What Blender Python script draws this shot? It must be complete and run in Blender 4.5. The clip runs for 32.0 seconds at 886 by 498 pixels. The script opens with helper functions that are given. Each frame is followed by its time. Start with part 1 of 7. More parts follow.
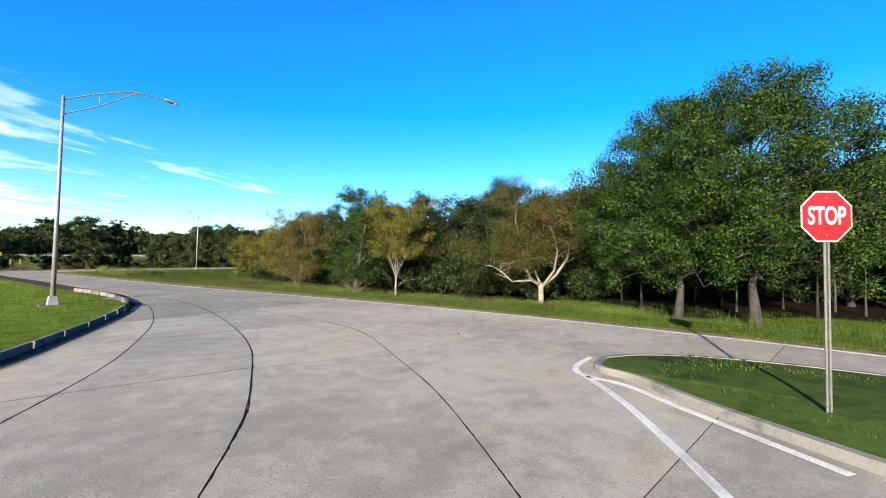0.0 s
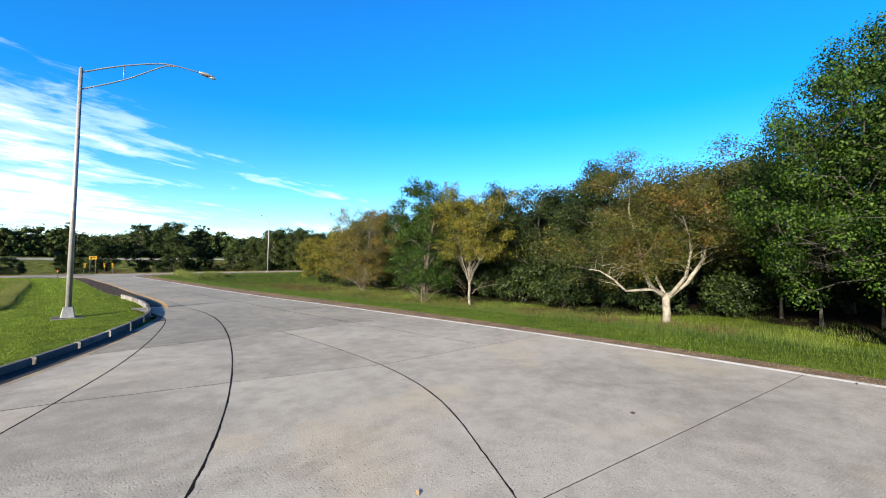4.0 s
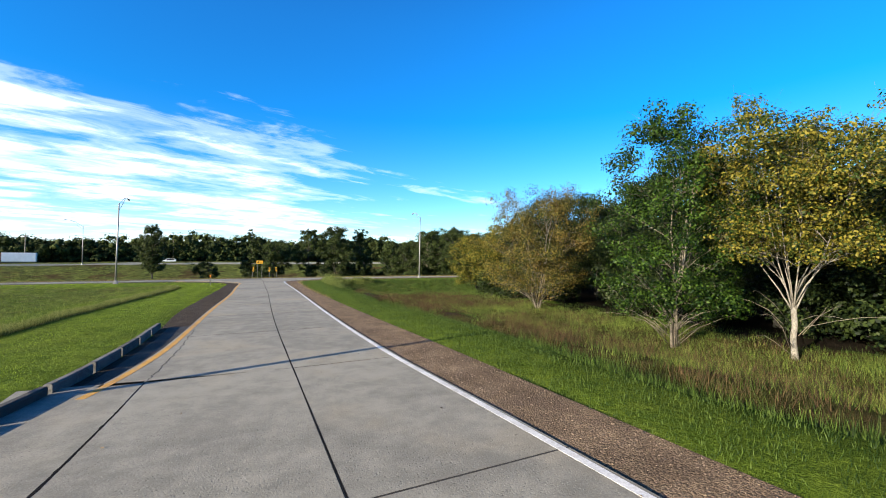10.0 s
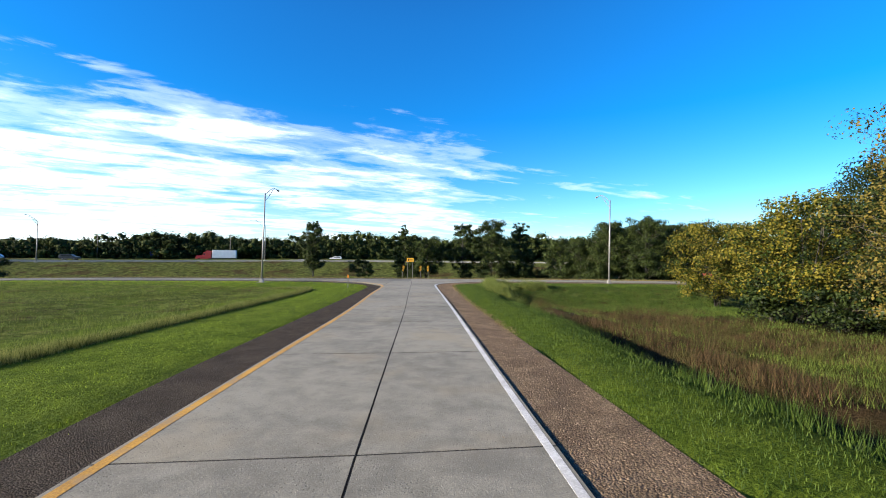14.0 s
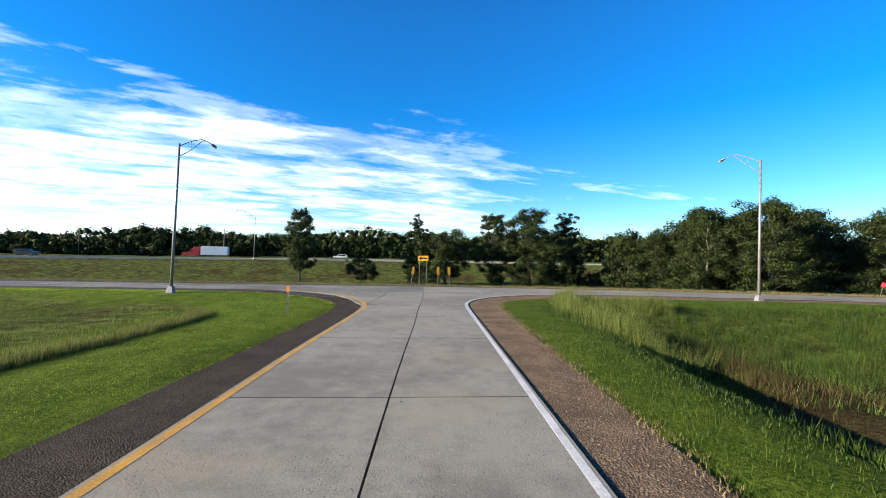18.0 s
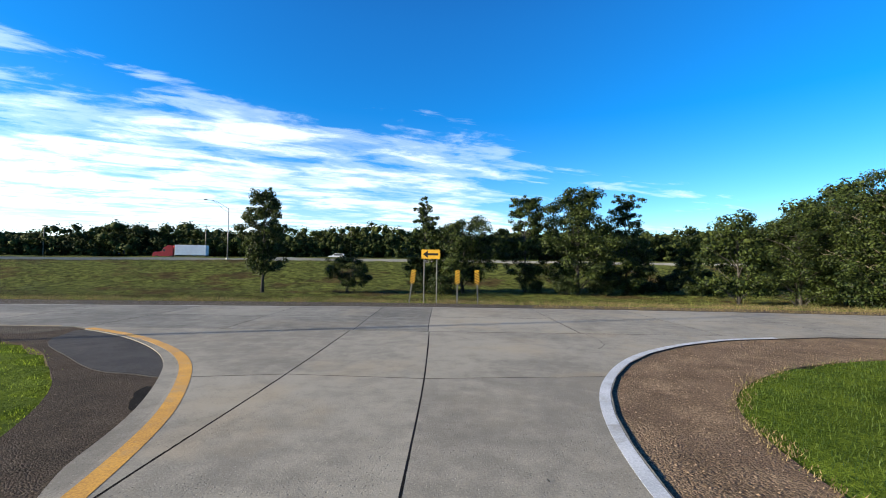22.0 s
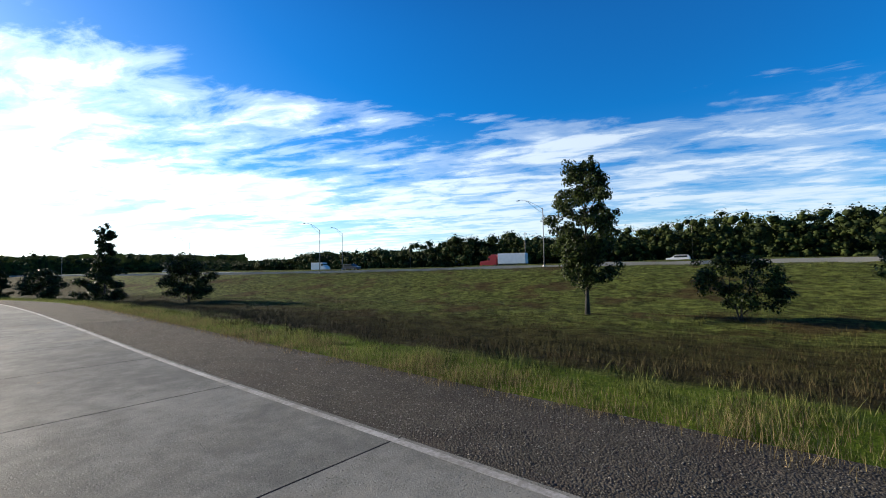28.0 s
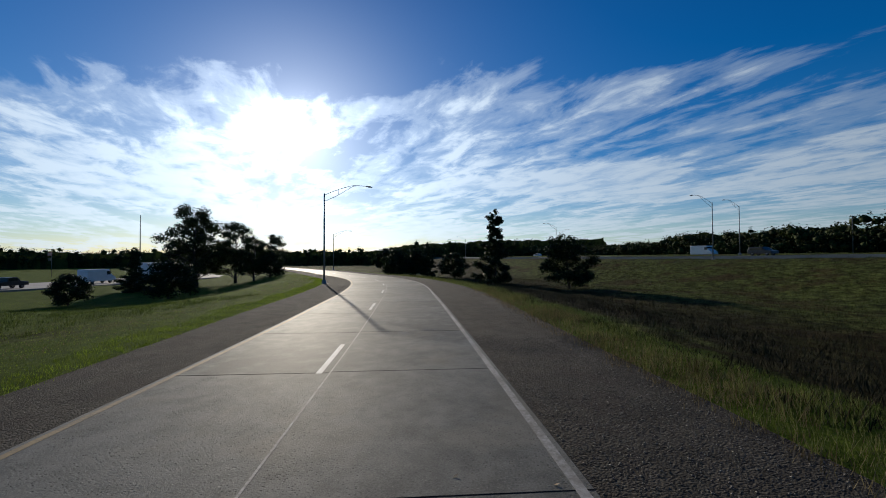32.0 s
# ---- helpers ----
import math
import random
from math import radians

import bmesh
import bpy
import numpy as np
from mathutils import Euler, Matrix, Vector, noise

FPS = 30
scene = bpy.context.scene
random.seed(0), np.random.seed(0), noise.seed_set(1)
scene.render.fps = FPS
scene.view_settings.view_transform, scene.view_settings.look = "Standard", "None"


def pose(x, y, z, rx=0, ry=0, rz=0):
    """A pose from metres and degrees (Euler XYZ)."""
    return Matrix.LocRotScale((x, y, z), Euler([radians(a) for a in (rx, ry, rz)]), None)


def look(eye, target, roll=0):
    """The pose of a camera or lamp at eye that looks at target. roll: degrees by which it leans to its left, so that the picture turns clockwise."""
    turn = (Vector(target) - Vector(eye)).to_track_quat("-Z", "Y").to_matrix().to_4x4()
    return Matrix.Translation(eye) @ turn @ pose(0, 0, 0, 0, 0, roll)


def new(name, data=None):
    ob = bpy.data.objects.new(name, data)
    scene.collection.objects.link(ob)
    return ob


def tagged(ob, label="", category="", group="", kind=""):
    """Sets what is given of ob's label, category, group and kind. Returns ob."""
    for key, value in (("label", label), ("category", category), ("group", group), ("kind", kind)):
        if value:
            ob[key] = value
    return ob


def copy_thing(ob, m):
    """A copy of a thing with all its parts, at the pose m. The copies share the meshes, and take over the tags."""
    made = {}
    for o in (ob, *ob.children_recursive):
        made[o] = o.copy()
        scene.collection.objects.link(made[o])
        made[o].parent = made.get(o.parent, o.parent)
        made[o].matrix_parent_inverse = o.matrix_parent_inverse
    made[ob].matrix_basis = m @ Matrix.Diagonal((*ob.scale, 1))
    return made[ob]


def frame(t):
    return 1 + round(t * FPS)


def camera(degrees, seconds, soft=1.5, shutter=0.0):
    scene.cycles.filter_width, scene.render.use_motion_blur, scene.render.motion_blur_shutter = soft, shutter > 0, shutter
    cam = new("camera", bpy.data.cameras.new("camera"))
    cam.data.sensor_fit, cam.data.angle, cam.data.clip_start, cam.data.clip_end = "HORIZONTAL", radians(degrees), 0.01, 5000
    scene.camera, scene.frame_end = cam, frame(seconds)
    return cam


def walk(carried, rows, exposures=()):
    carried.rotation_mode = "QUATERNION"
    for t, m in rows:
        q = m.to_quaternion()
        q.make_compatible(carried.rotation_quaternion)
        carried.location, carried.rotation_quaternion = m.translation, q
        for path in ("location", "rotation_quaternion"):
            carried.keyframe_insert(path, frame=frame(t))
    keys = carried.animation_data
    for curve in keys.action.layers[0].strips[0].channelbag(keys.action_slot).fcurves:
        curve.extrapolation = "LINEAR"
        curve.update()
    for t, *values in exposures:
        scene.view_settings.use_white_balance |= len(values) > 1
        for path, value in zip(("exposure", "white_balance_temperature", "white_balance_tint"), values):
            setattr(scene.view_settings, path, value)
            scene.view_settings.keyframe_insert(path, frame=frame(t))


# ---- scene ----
# ---------------------------------------------------------------- camera
def view(x, y, z, yaw, pitch, roll):
    return pose(x, y, z, 90 + pitch, 0, yaw) @ pose(0, 0, 0, 0, 0, roll)


cam = camera(93.4, 32.0, 1.0)
PATH = [
    (0.0, view(-9.79, -35.30, 2.50, -46.71, 1.23, 0.11)),
    (0.5, view(-9.26, -34.65, 2.50, -45.50, 1.34, 0.08)),
    (1.0, view(-8.79, -33.99, 2.50, -44.38, 1.29, -0.07)),
    (1.5, view(-8.27, -33.31, 2.51, -43.13, 1.41, 0.08)),
    (2.0, view(-7.77, -32.70, 2.50, -41.88, 1.42, 0.22)),
    (2.5, view(-7.33, -32.01, 2.49, -40.74, 1.51, 0.29)),
    (3.0, view(-6.90, -31.33, 2.48, -39.70, 1.55, 0.20)),
    (3.5, view(-6.47, -30.61, 2.47, -38.73, 1.59, -0.00)),
    (5.5, view(-4.22, -26.49, 2.50, -34.04, 1.81, 0.46)),
    (6.0, view(-3.68, -25.40, 2.51, -32.79, 2.04, 0.59)),
    (6.5, view(-3.12, -24.21, 2.52, -31.68, 2.05, 0.07)),
    (7.0, view(-2.52, -22.88, 2.52, -30.31, 2.20, -0.22)),
    (7.5, view(-1.95, -21.42, 2.51, -28.26, 2.34, 0.68)),
    (8.0, view(-1.44, -20.04, 2.48, -26.38, 2.08, 0.57)),
    (8.5, view(-0.99, -18.55, 2.46, -24.45, 1.93, 0.41)),
    (9.0, view(-0.53, -16.84, 2.47, -22.38, 1.95, -0.34)),
    (9.5, view(-0.13, -14.97, 2.48, -19.99, 1.92, -0.66)),
    (10.0, view(0.21, -12.93, 2.49, -16.96, 2.10, -0.27)),
    (10.5, view(0.37, -10.83, 2.50, -13.83, 2.09, 0.14)),
    (11.0, view(0.42, -8.76, 2.51, -10.73, 2.14, 0.14)),
    (11.5, view(0.40, -6.78, 2.51, -8.12, 2.07, -0.37)),
    (12.0, view(0.32, -4.67, 2.51, -5.25, 2.01, -0.53)),
    (12.5, view(0.18, -2.44, 2.51, -2.55, 1.93, -0.40)),
    (13.0, view(0.00, 0.00, 2.51, -0.00, 1.98, -0.15)),
    (13.5, view(-0.23, 2.47, 2.51, 2.14, 2.00, 0.67)),
    (14.0, view(-0.48, 4.96, 2.50, 3.41, 2.01, 0.44)),
    (14.5, view(-0.73, 7.50, 2.50, 4.14, 1.89, 0.35)),
    (16.5, view(-2.01, 18.63, 2.49, 5.03, 1.85, 0.58)),
    (17.0, view(-2.32, 21.63, 2.49, 5.30, 1.92, 0.73)),
    (17.5, view(-2.71, 24.56, 2.49, 5.49, 1.99, 0.87)),
    (18.0, view(-3.11, 27.43, 2.48, 5.76, 2.05, 1.02)),
    (18.5, view(-3.49, 30.31, 2.48, 6.06, 2.02, 1.16)),
    (19.0, view(-3.87, 33.09, 2.48, 6.28, 2.03, 1.38)),
    (19.5, view(-4.25, 35.87, 2.47, 6.33, 2.08, 1.30)),
    (20.0, view(-4.66, 38.64, 2.47, 6.44, 2.13, 1.40)),
    (20.5, view(-5.01, 41.24, 2.48, 6.63, 2.22, 1.29)),
    (21.0, view(-5.34, 43.70, 2.48, 6.88, 2.35, 1.48)),
    (21.5, view(-5.68, 46.04, 2.48, 7.02, 2.24, 1.43)),
    (22.0, view(-6.01, 48.32, 2.48, 7.21, 2.04, 0.73)),
    (22.5, view(-6.33, 50.37, 2.48, 7.46, 2.01, 0.49)),
    (23.0, view(-6.67, 52.15, 2.46, 8.08, 1.95, 0.02)),
    (23.5, view(-7.12, 53.89, 2.46, 9.37, 2.03, 0.00)),
    (24.0, view(-7.71, 55.61, 2.46, 11.55, 2.12, -0.19)),
    (24.5, view(-8.41, 57.32, 2.46, 14.15, 2.39, -0.60)),
    (26.5, view(-12.27, 63.33, 2.43, 29.50, 2.95, -0.50)),
    (27.0, view(-13.61, 64.36, 2.44, 35.35, 2.98, -0.43)),
    (27.5, view(-15.17, 65.39, 2.45, 41.93, 3.01, -0.44)),
    (28.0, view(-16.92, 66.17, 2.46, 48.88, 2.90, -0.81)),
    (28.5, view(-18.68, 66.71, 2.48, 55.75, 2.71, -1.21)),
    (29.0, view(-20.53, 67.10, 2.48, 63.57, 2.45, -0.94)),
    (29.5, view(-22.44, 67.25, 2.48, 71.30, 2.13, -1.00)),
    (30.0, view(-24.38, 67.20, 2.49, 78.50, 1.94, -1.13)),
    (30.5, view(-26.28, 66.97, 2.49, 84.60, 1.70, -1.25)),
    (31.0, view(-28.18, 66.62, 2.49, 89.68, 1.45, -0.79)),
    (31.5, view(-30.18, 66.28, 2.50, 92.80, 1.28, -0.29)),
    (32.0, view(-32.29, 65.99, 2.51, 94.42, 1.23, -0.20)),
]
walk(cam, PATH, exposures=[(0.0, 1.76, 6500, 10), (4.0, 1.76, 6500, 10), (9.0, 1.68, 6500, 10), (16.0, 1.52, 6500, 10), (24.0, 1.38, 6500, 10), (26.5, 1.22, 6450, 10), (28.0, 0.92, 6350, 10), (29.0, 0.38, 6250, 10), (30.0, -0.10, 6150, 10), (31.0, -0.38, 6100, 10), (32.0, -0.44, 6100, 10)])

# ---------------------------------------------------------------- light
SUN = Vector((-0.882, -0.384, 0.271)).normalized()


def node(nt, kind, **values):
    n = nt.nodes.new(kind)
    for key, value in values.items():
        if key in n.inputs:
            n.inputs[key].default_value = value
    return n


def math_node(nt, op, a, b=None, clamp=False):
    n = nt.nodes.new("ShaderNodeMath")
    n.operation, n.use_clamp = op, clamp
    for k, v in enumerate((a, b)):
        if v is None:
            continue
        if isinstance(v, (int, float)):
            n.inputs[k].default_value = v
        else:
            nt.links.new(v, n.inputs[k])
    return n.outputs[0]


def ramp_node(nt, fac, stops, smooth=True):
    n = nt.nodes.new("ShaderNodeValToRGB")
    n.color_ramp.interpolation = "EASE" if smooth else "LINEAR"
    while len(n.color_ramp.elements) < len(stops):
        n.color_ramp.elements.new(0.5)
    for e, (p, c) in zip(n.color_ramp.elements, stops):
        e.position = p
        e.color = (c, c, c, 1) if isinstance(c, (int, float)) else (*c, 1)
    nt.links.new(fac, n.inputs[0])
    return n.outputs[0]


def mix_node(nt, fac, a, b, blend="MIX"):
    n = nt.nodes.new("ShaderNodeMix")
    n.data_type, n.blend_type = "RGBA", blend
    for k, v in ((0, fac), (6, a), (7, b)):
        if isinstance(v, (int, float)):
            n.inputs[k].default_value = v
        elif isinstance(v, tuple):
            n.inputs[k].default_value = (*v, 1)
        else:
            nt.links.new(v, n.inputs[k])
    return n.outputs[2]


def build_world():
    world = bpy.data.worlds.new("sky")
    scene.world = world
    world.use_nodes = True
    nt = world.node_tree
    nt.nodes.clear()
    out, bg = nt.nodes.new("ShaderNodeOutputWorld"), nt.nodes.new("ShaderNodeBackground")
    sky = nt.nodes.new("ShaderNodeTexSky")
    sky.sky_type, sky.sun_disc = "NISHITA", False
    sky.sun_elevation, sky.sun_rotation = math.asin(SUN.z), math.atan2(SUN.x, SUN.y)
    sky.altitude, sky.air_density, sky.dust_density, sky.ozone_density = 20, 1.0, 0.25, 4.0
    hsv = nt.nodes.new("ShaderNodeHueSaturation")
    hsv.inputs["Saturation"].default_value = 1.36
    hsv.inputs["Value"].default_value = 1.95
    hsv.inputs["Hue"].default_value = 0.507
    nt.links.new(sky.outputs[0], hsv.inputs["Color"])
    # the sky darkens towards the zenith
    co = nt.nodes.new("ShaderNodeTexCoord")
    sep = nt.nodes.new("ShaderNodeSeparateXYZ")
    nt.links.new(co.outputs["Generated"], sep.inputs[0])
    depth = ramp_node(nt, sep.outputs[2], [(0.0, (1.0, 1.0, 1.0)), (0.48, (1.0, 1.0, 1.0)), (0.85, (0.40, 0.38, 0.52))])
    clear = mix_node(nt, 1.0, hsv.outputs[0], depth, "MULTIPLY")
    clear = mix_node(nt, 1.0, clear, (0.10, 0.08, 0.20), "ADD")
    # cirrus: streaks on a high flat layer
    z = math_node(nt, "ADD", math_node(nt, "MAXIMUM", sep.outputs[2], 0.0), 0.05)
    px, py = math_node(nt, "DIVIDE", sep.outputs[0], z), math_node(nt, "DIVIDE", sep.outputs[1], z)
    along = math_node(nt, "ADD", math_node(nt, "MULTIPLY", px, 0.87), math_node(nt, "MULTIPLY", py, 0.49))
    across = math_node(nt, "ADD", math_node(nt, "MULTIPLY", px, 0.49), math_node(nt, "MULTIPLY", py, -0.87))

    def layer(stretch, squeeze, lift, **values):
        comb = nt.nodes.new("ShaderNodeCombineXYZ")
        nt.links.new(math_node(nt, "MULTIPLY", along, stretch), comb.inputs[0])
        nt.links.new(math_node(nt, "MULTIPLY", across, squeeze), comb.inputs[1])
        comb.inputs[2].default_value = lift
        n = node(nt, "ShaderNodeTexNoise", **values)
        nt.links.new(comb.outputs[0], n.inputs["Vector"])
        return n.outputs[0]

    broad = layer(0.42, 0.95, 0.0, Scale=0.85, Detail=5.0, Roughness=0.52, Distortion=0.7)
    fine = layer(1.0, 1.75, 3.7, Scale=2.1, Detail=7.0, Roughness=0.62, Distortion=0.35)
    hair = layer(0.30, 2.6, 8.1, Scale=2.4, Detail=5.0, Roughness=0.55, Distortion=0.5)
    dens = math_node(nt, "ADD", math_node(nt, "ADD", math_node(nt, "MULTIPLY", broad, 0.61), math_node(nt, "MULTIPLY", fine, 0.29)), math_node(nt, "MULTIPLY", hair, 0.10))
    # more of it low down and on the sun's side, where it also stands higher
    side = math_node(nt, "ADD", math_node(nt, "MULTIPLY", sep.outputs[0], -0.80), math_node(nt, "MULTIPLY", sep.outputs[1], 0.22))
    west = math_node(nt, "ADD", math_node(nt, "MULTIPLY", side, 0.5), 0.5)
    cover = ramp_node(nt, west, [(0.36, 0.0), (0.50, 0.12), (0.66, 0.21), (0.90, 0.23)])
    height = math_node(nt, "SUBTRACT", sep.outputs[2], ramp_node(nt, west, [(0.70, 0.0), (0.92, 0.12)]))
    low = ramp_node(nt, math_node(nt, "ADD", height, 0.2), [(0.20, 0.26), (0.34, 0.255), (0.44, 0.225), (0.53, 0.12), (0.62, 0.0)])
    dens = math_node(nt, "ADD", math_node(nt, "ADD", dens, cover), math_node(nt, "SUBTRACT", low, 0.33))
    wisp = ramp_node(nt, fine, [(0.30, 0.5), (0.60, 1.0)])
    cloud = math_node(nt, "MULTIPLY", ramp_node(nt, dens, [(0.545, 0.0), (0.605, 0.36), (0.685, 0.97)]), wisp)
    # a thin veil over the horizon on the sun's side
    veil = math_node(nt, "MULTIPLY", ramp_node(nt, sep.outputs[2], [(0.0, 0.34), (0.08, 0.20), (0.18, 0.0)]), ramp_node(nt, math_node(nt, "ADD", math_node(nt, "MULTIPLY", side, 0.5), 0.5), [(0.45, 0.0), (0.8, 1.0)]))
    cloud = math_node(nt, "MAXIMUM", cloud, veil)
    dot = nt.nodes.new("ShaderNodeVectorMath")
    dot.operation = "DOT_PRODUCT"
    nt.links.new(co.outputs["Generated"], dot.inputs[0])
    dot.inputs[1].default_value = SUN
    toward = math_node(nt, "MAXIMUM", dot.outputs["Value"], 0.0)
    aureole = math_node(nt, "ADD", math_node(nt, "MULTIPLY", math_node(nt, "POWER", toward, 2.0), 13.0),
                        math_node(nt, "ADD", math_node(nt, "MULTIPLY", math_node(nt, "POWER", toward, 14.0), 12.0), math_node(nt, "MULTIPLY", math_node(nt, "POWER", toward, 90.0), 30.0)))
    bright = math_node(nt, "ADD", aureole, 10.4)
    white = nt.nodes.new("ShaderNodeVectorMath")
    white.operation = "SCALE"
    white.inputs[0].default_value = (0.89, 1.0, 1.08)
    nt.links.new(bright, white.inputs["Scale"])
    body = mix_node(nt, math_node(nt, "MULTIPLY", cloud, 0.82), clear, white.outputs[0])
    halo = nt.nodes.new("ShaderNodeVectorMath")
    halo.operation = "SCALE"
    halo.inputs[0].default_value = (0.92, 0.97, 1.0)
    nt.links.new(math_node(nt, "ADD", math_node(nt, "ADD", math_node(nt, "MULTIPLY", math_node(nt, "POWER", toward, 7.0), 0.9), math_node(nt, "MULTIPLY", math_node(nt, "POWER", toward, 60.0), 5.5)), math_node(nt, "MULTIPLY", math_node(nt, "POWER", toward, 420.0), math_node(nt, "ADD", math_node(nt, "MULTIPLY", cloud, 60.0), 14.0))), halo.inputs["Scale"])
    body = mix_node(nt, 1.0, body, halo.outputs[0], "ADD")
    nt.links.new(body, bg.inputs[0])
    bg.inputs[1].default_value = 0.050
    nt.links.new(bg.outputs[0], out.inputs[0])


build_world()
lamp = new("sun", bpy.data.lights.new("sun", "SUN"))
lamp.data.energy, lamp.data.angle, lamp.data.color = 5.0, radians(0.6), (1.0, 0.86, 0.66)
lamp.matrix_world = look((0, 0, 60), Vector((0, 0, 60)) - SUN)


# ---------------------------------------------------------------- materials
def surface(name, dark, light, scale=1.0, fine=18.0, rough=0.85, bump=0.3, spread=0.5, metal=0.0, stain=None, stain_scale=0.25,
            per_object=0.0, per_island=0.0, leafy=0.0, bump_size=0.02, spec=0.5, tight=0.14, speck=0.0, mow=False, grain_depth=1.0):
    """Two colours mixed by noise at two scales, with fine relief, optional stains and variation piece by piece."""
    m = bpy.data.materials.new(name)
    m.use_nodes = True
    nt = m.node_tree
    bsdf = nt.nodes["Principled BSDF"]
    co = nt.nodes.new("ShaderNodeTexCoord")
    a = node(nt, "ShaderNodeTexNoise", Scale=scale, Detail=6.0, Roughness=0.6)
    b = node(nt, "ShaderNodeTexNoise", Scale=fine, Detail=5.0, Roughness=0.65)
    for n in (a, b):
        nt.links.new(co.outputs["Object"], n.inputs["Vector"])
    fac = math_node(nt, "ADD", math_node(nt, "MULTIPLY", a.outputs[0], 1 - spread), math_node(nt, "MULTIPLY", b.outputs[0], spread))
    if per_object:
        info = nt.nodes.new("ShaderNodeObjectInfo")
        fac = math_node(nt, "ADD", fac, math_node(nt, "MULTIPLY", math_node(nt, "SUBTRACT", info.outputs["Random"], 0.5), per_object))
    if per_island:
        geo = nt.nodes.new("ShaderNodeNewGeometry")
        fac = math_node(nt, "ADD", fac, math_node(nt, "MULTIPLY", math_node(nt, "SUBTRACT", geo.outputs["Random Per Island"], 0.5), per_island))
    col = mix_node(nt, ramp_node(nt, fac, [(0.5 - tight, 0.0), (0.5 + tight, 1.0)]), dark, light)
    if speck:
        v = node(nt, "ShaderNodeTexVoronoi", Scale=speck)
        nt.links.new(co.outputs["Object"], v.inputs["Vector"])
        grain = nt.nodes.new("ShaderNodeSeparateColor")
        nt.links.new(v.outputs["Color"], grain.inputs[0])
        lit = ramp_node(nt, grain.outputs[0], [(0.0, 1 - 0.30 * grain_depth), (0.5, 1.0), (1.0, 1 + 0.32 * grain_depth)])
        col = mix_node(nt, 1.0, col, lit, "MULTIPLY")
    if mow:
        bands = node(nt, "ShaderNodeTexWave", Scale=0.17, Distortion=1.2, Detail=2.0)
        turn = nt.nodes.new("ShaderNodeMapping")
        turn.inputs["Rotation"].default_value = (0, 0, radians(-7))
        nt.links.new(co.outputs["Object"], turn.inputs["Vector"])
        nt.links.new(turn.outputs[0], bands.inputs["Vector"])
        col = mix_node(nt, 1.0, col, ramp_node(nt, bands.outputs["Fac"], [(0.2, 0.80), (0.8, 1.12)]), "MULTIPLY")
    if stain:
        s = node(nt, "ShaderNodeTexNoise", Scale=stain_scale, Detail=4.0, Roughness=0.7, Distortion=1.2)
        nt.links.new(co.outputs["Object"], s.inputs["Vector"])
        col = mix_node(nt, ramp_node(nt, s.outputs[0], [(0.48, 0.0), (0.70, 0.75)]), col, stain)
    nt.links.new(col, bsdf.inputs["Base Color"])
    bsdf.inputs["Roughness"].default_value, bsdf.inputs["Metallic"].default_value = rough, metal
    bsdf.inputs["Specular IOR Level"].default_value = spec
    if bump:
        bn = node(nt, "ShaderNodeBump", Strength=bump, Distance=bump_size)
        relief = b.outputs[0]
        if speck:
            relief = math_node(nt, "SUBTRACT", math_node(nt, "MULTIPLY", relief, 0.6), math_node(nt, "MULTIPLY", v.outputs["Distance"], 0.8))
        nt.links.new(relief, bn.inputs["Height"])
        nt.links.new(bn.outputs[0], bsdf.inputs["Normal"])
    if leafy:
        tr = nt.nodes.new("ShaderNodeBsdfTranslucent")
        nt.links.new(col, tr.inputs[0])
        mx = nt.nodes.new("ShaderNodeMixShader")
        mx.inputs[0].default_value = leafy
        nt.links.new(bsdf.outputs[0], mx.inputs[1])
        nt.links.new(tr.outputs[0], mx.inputs[2])
        nt.links.new(mx.outputs[0], nt.nodes["Material Output"].inputs[0])
    return m


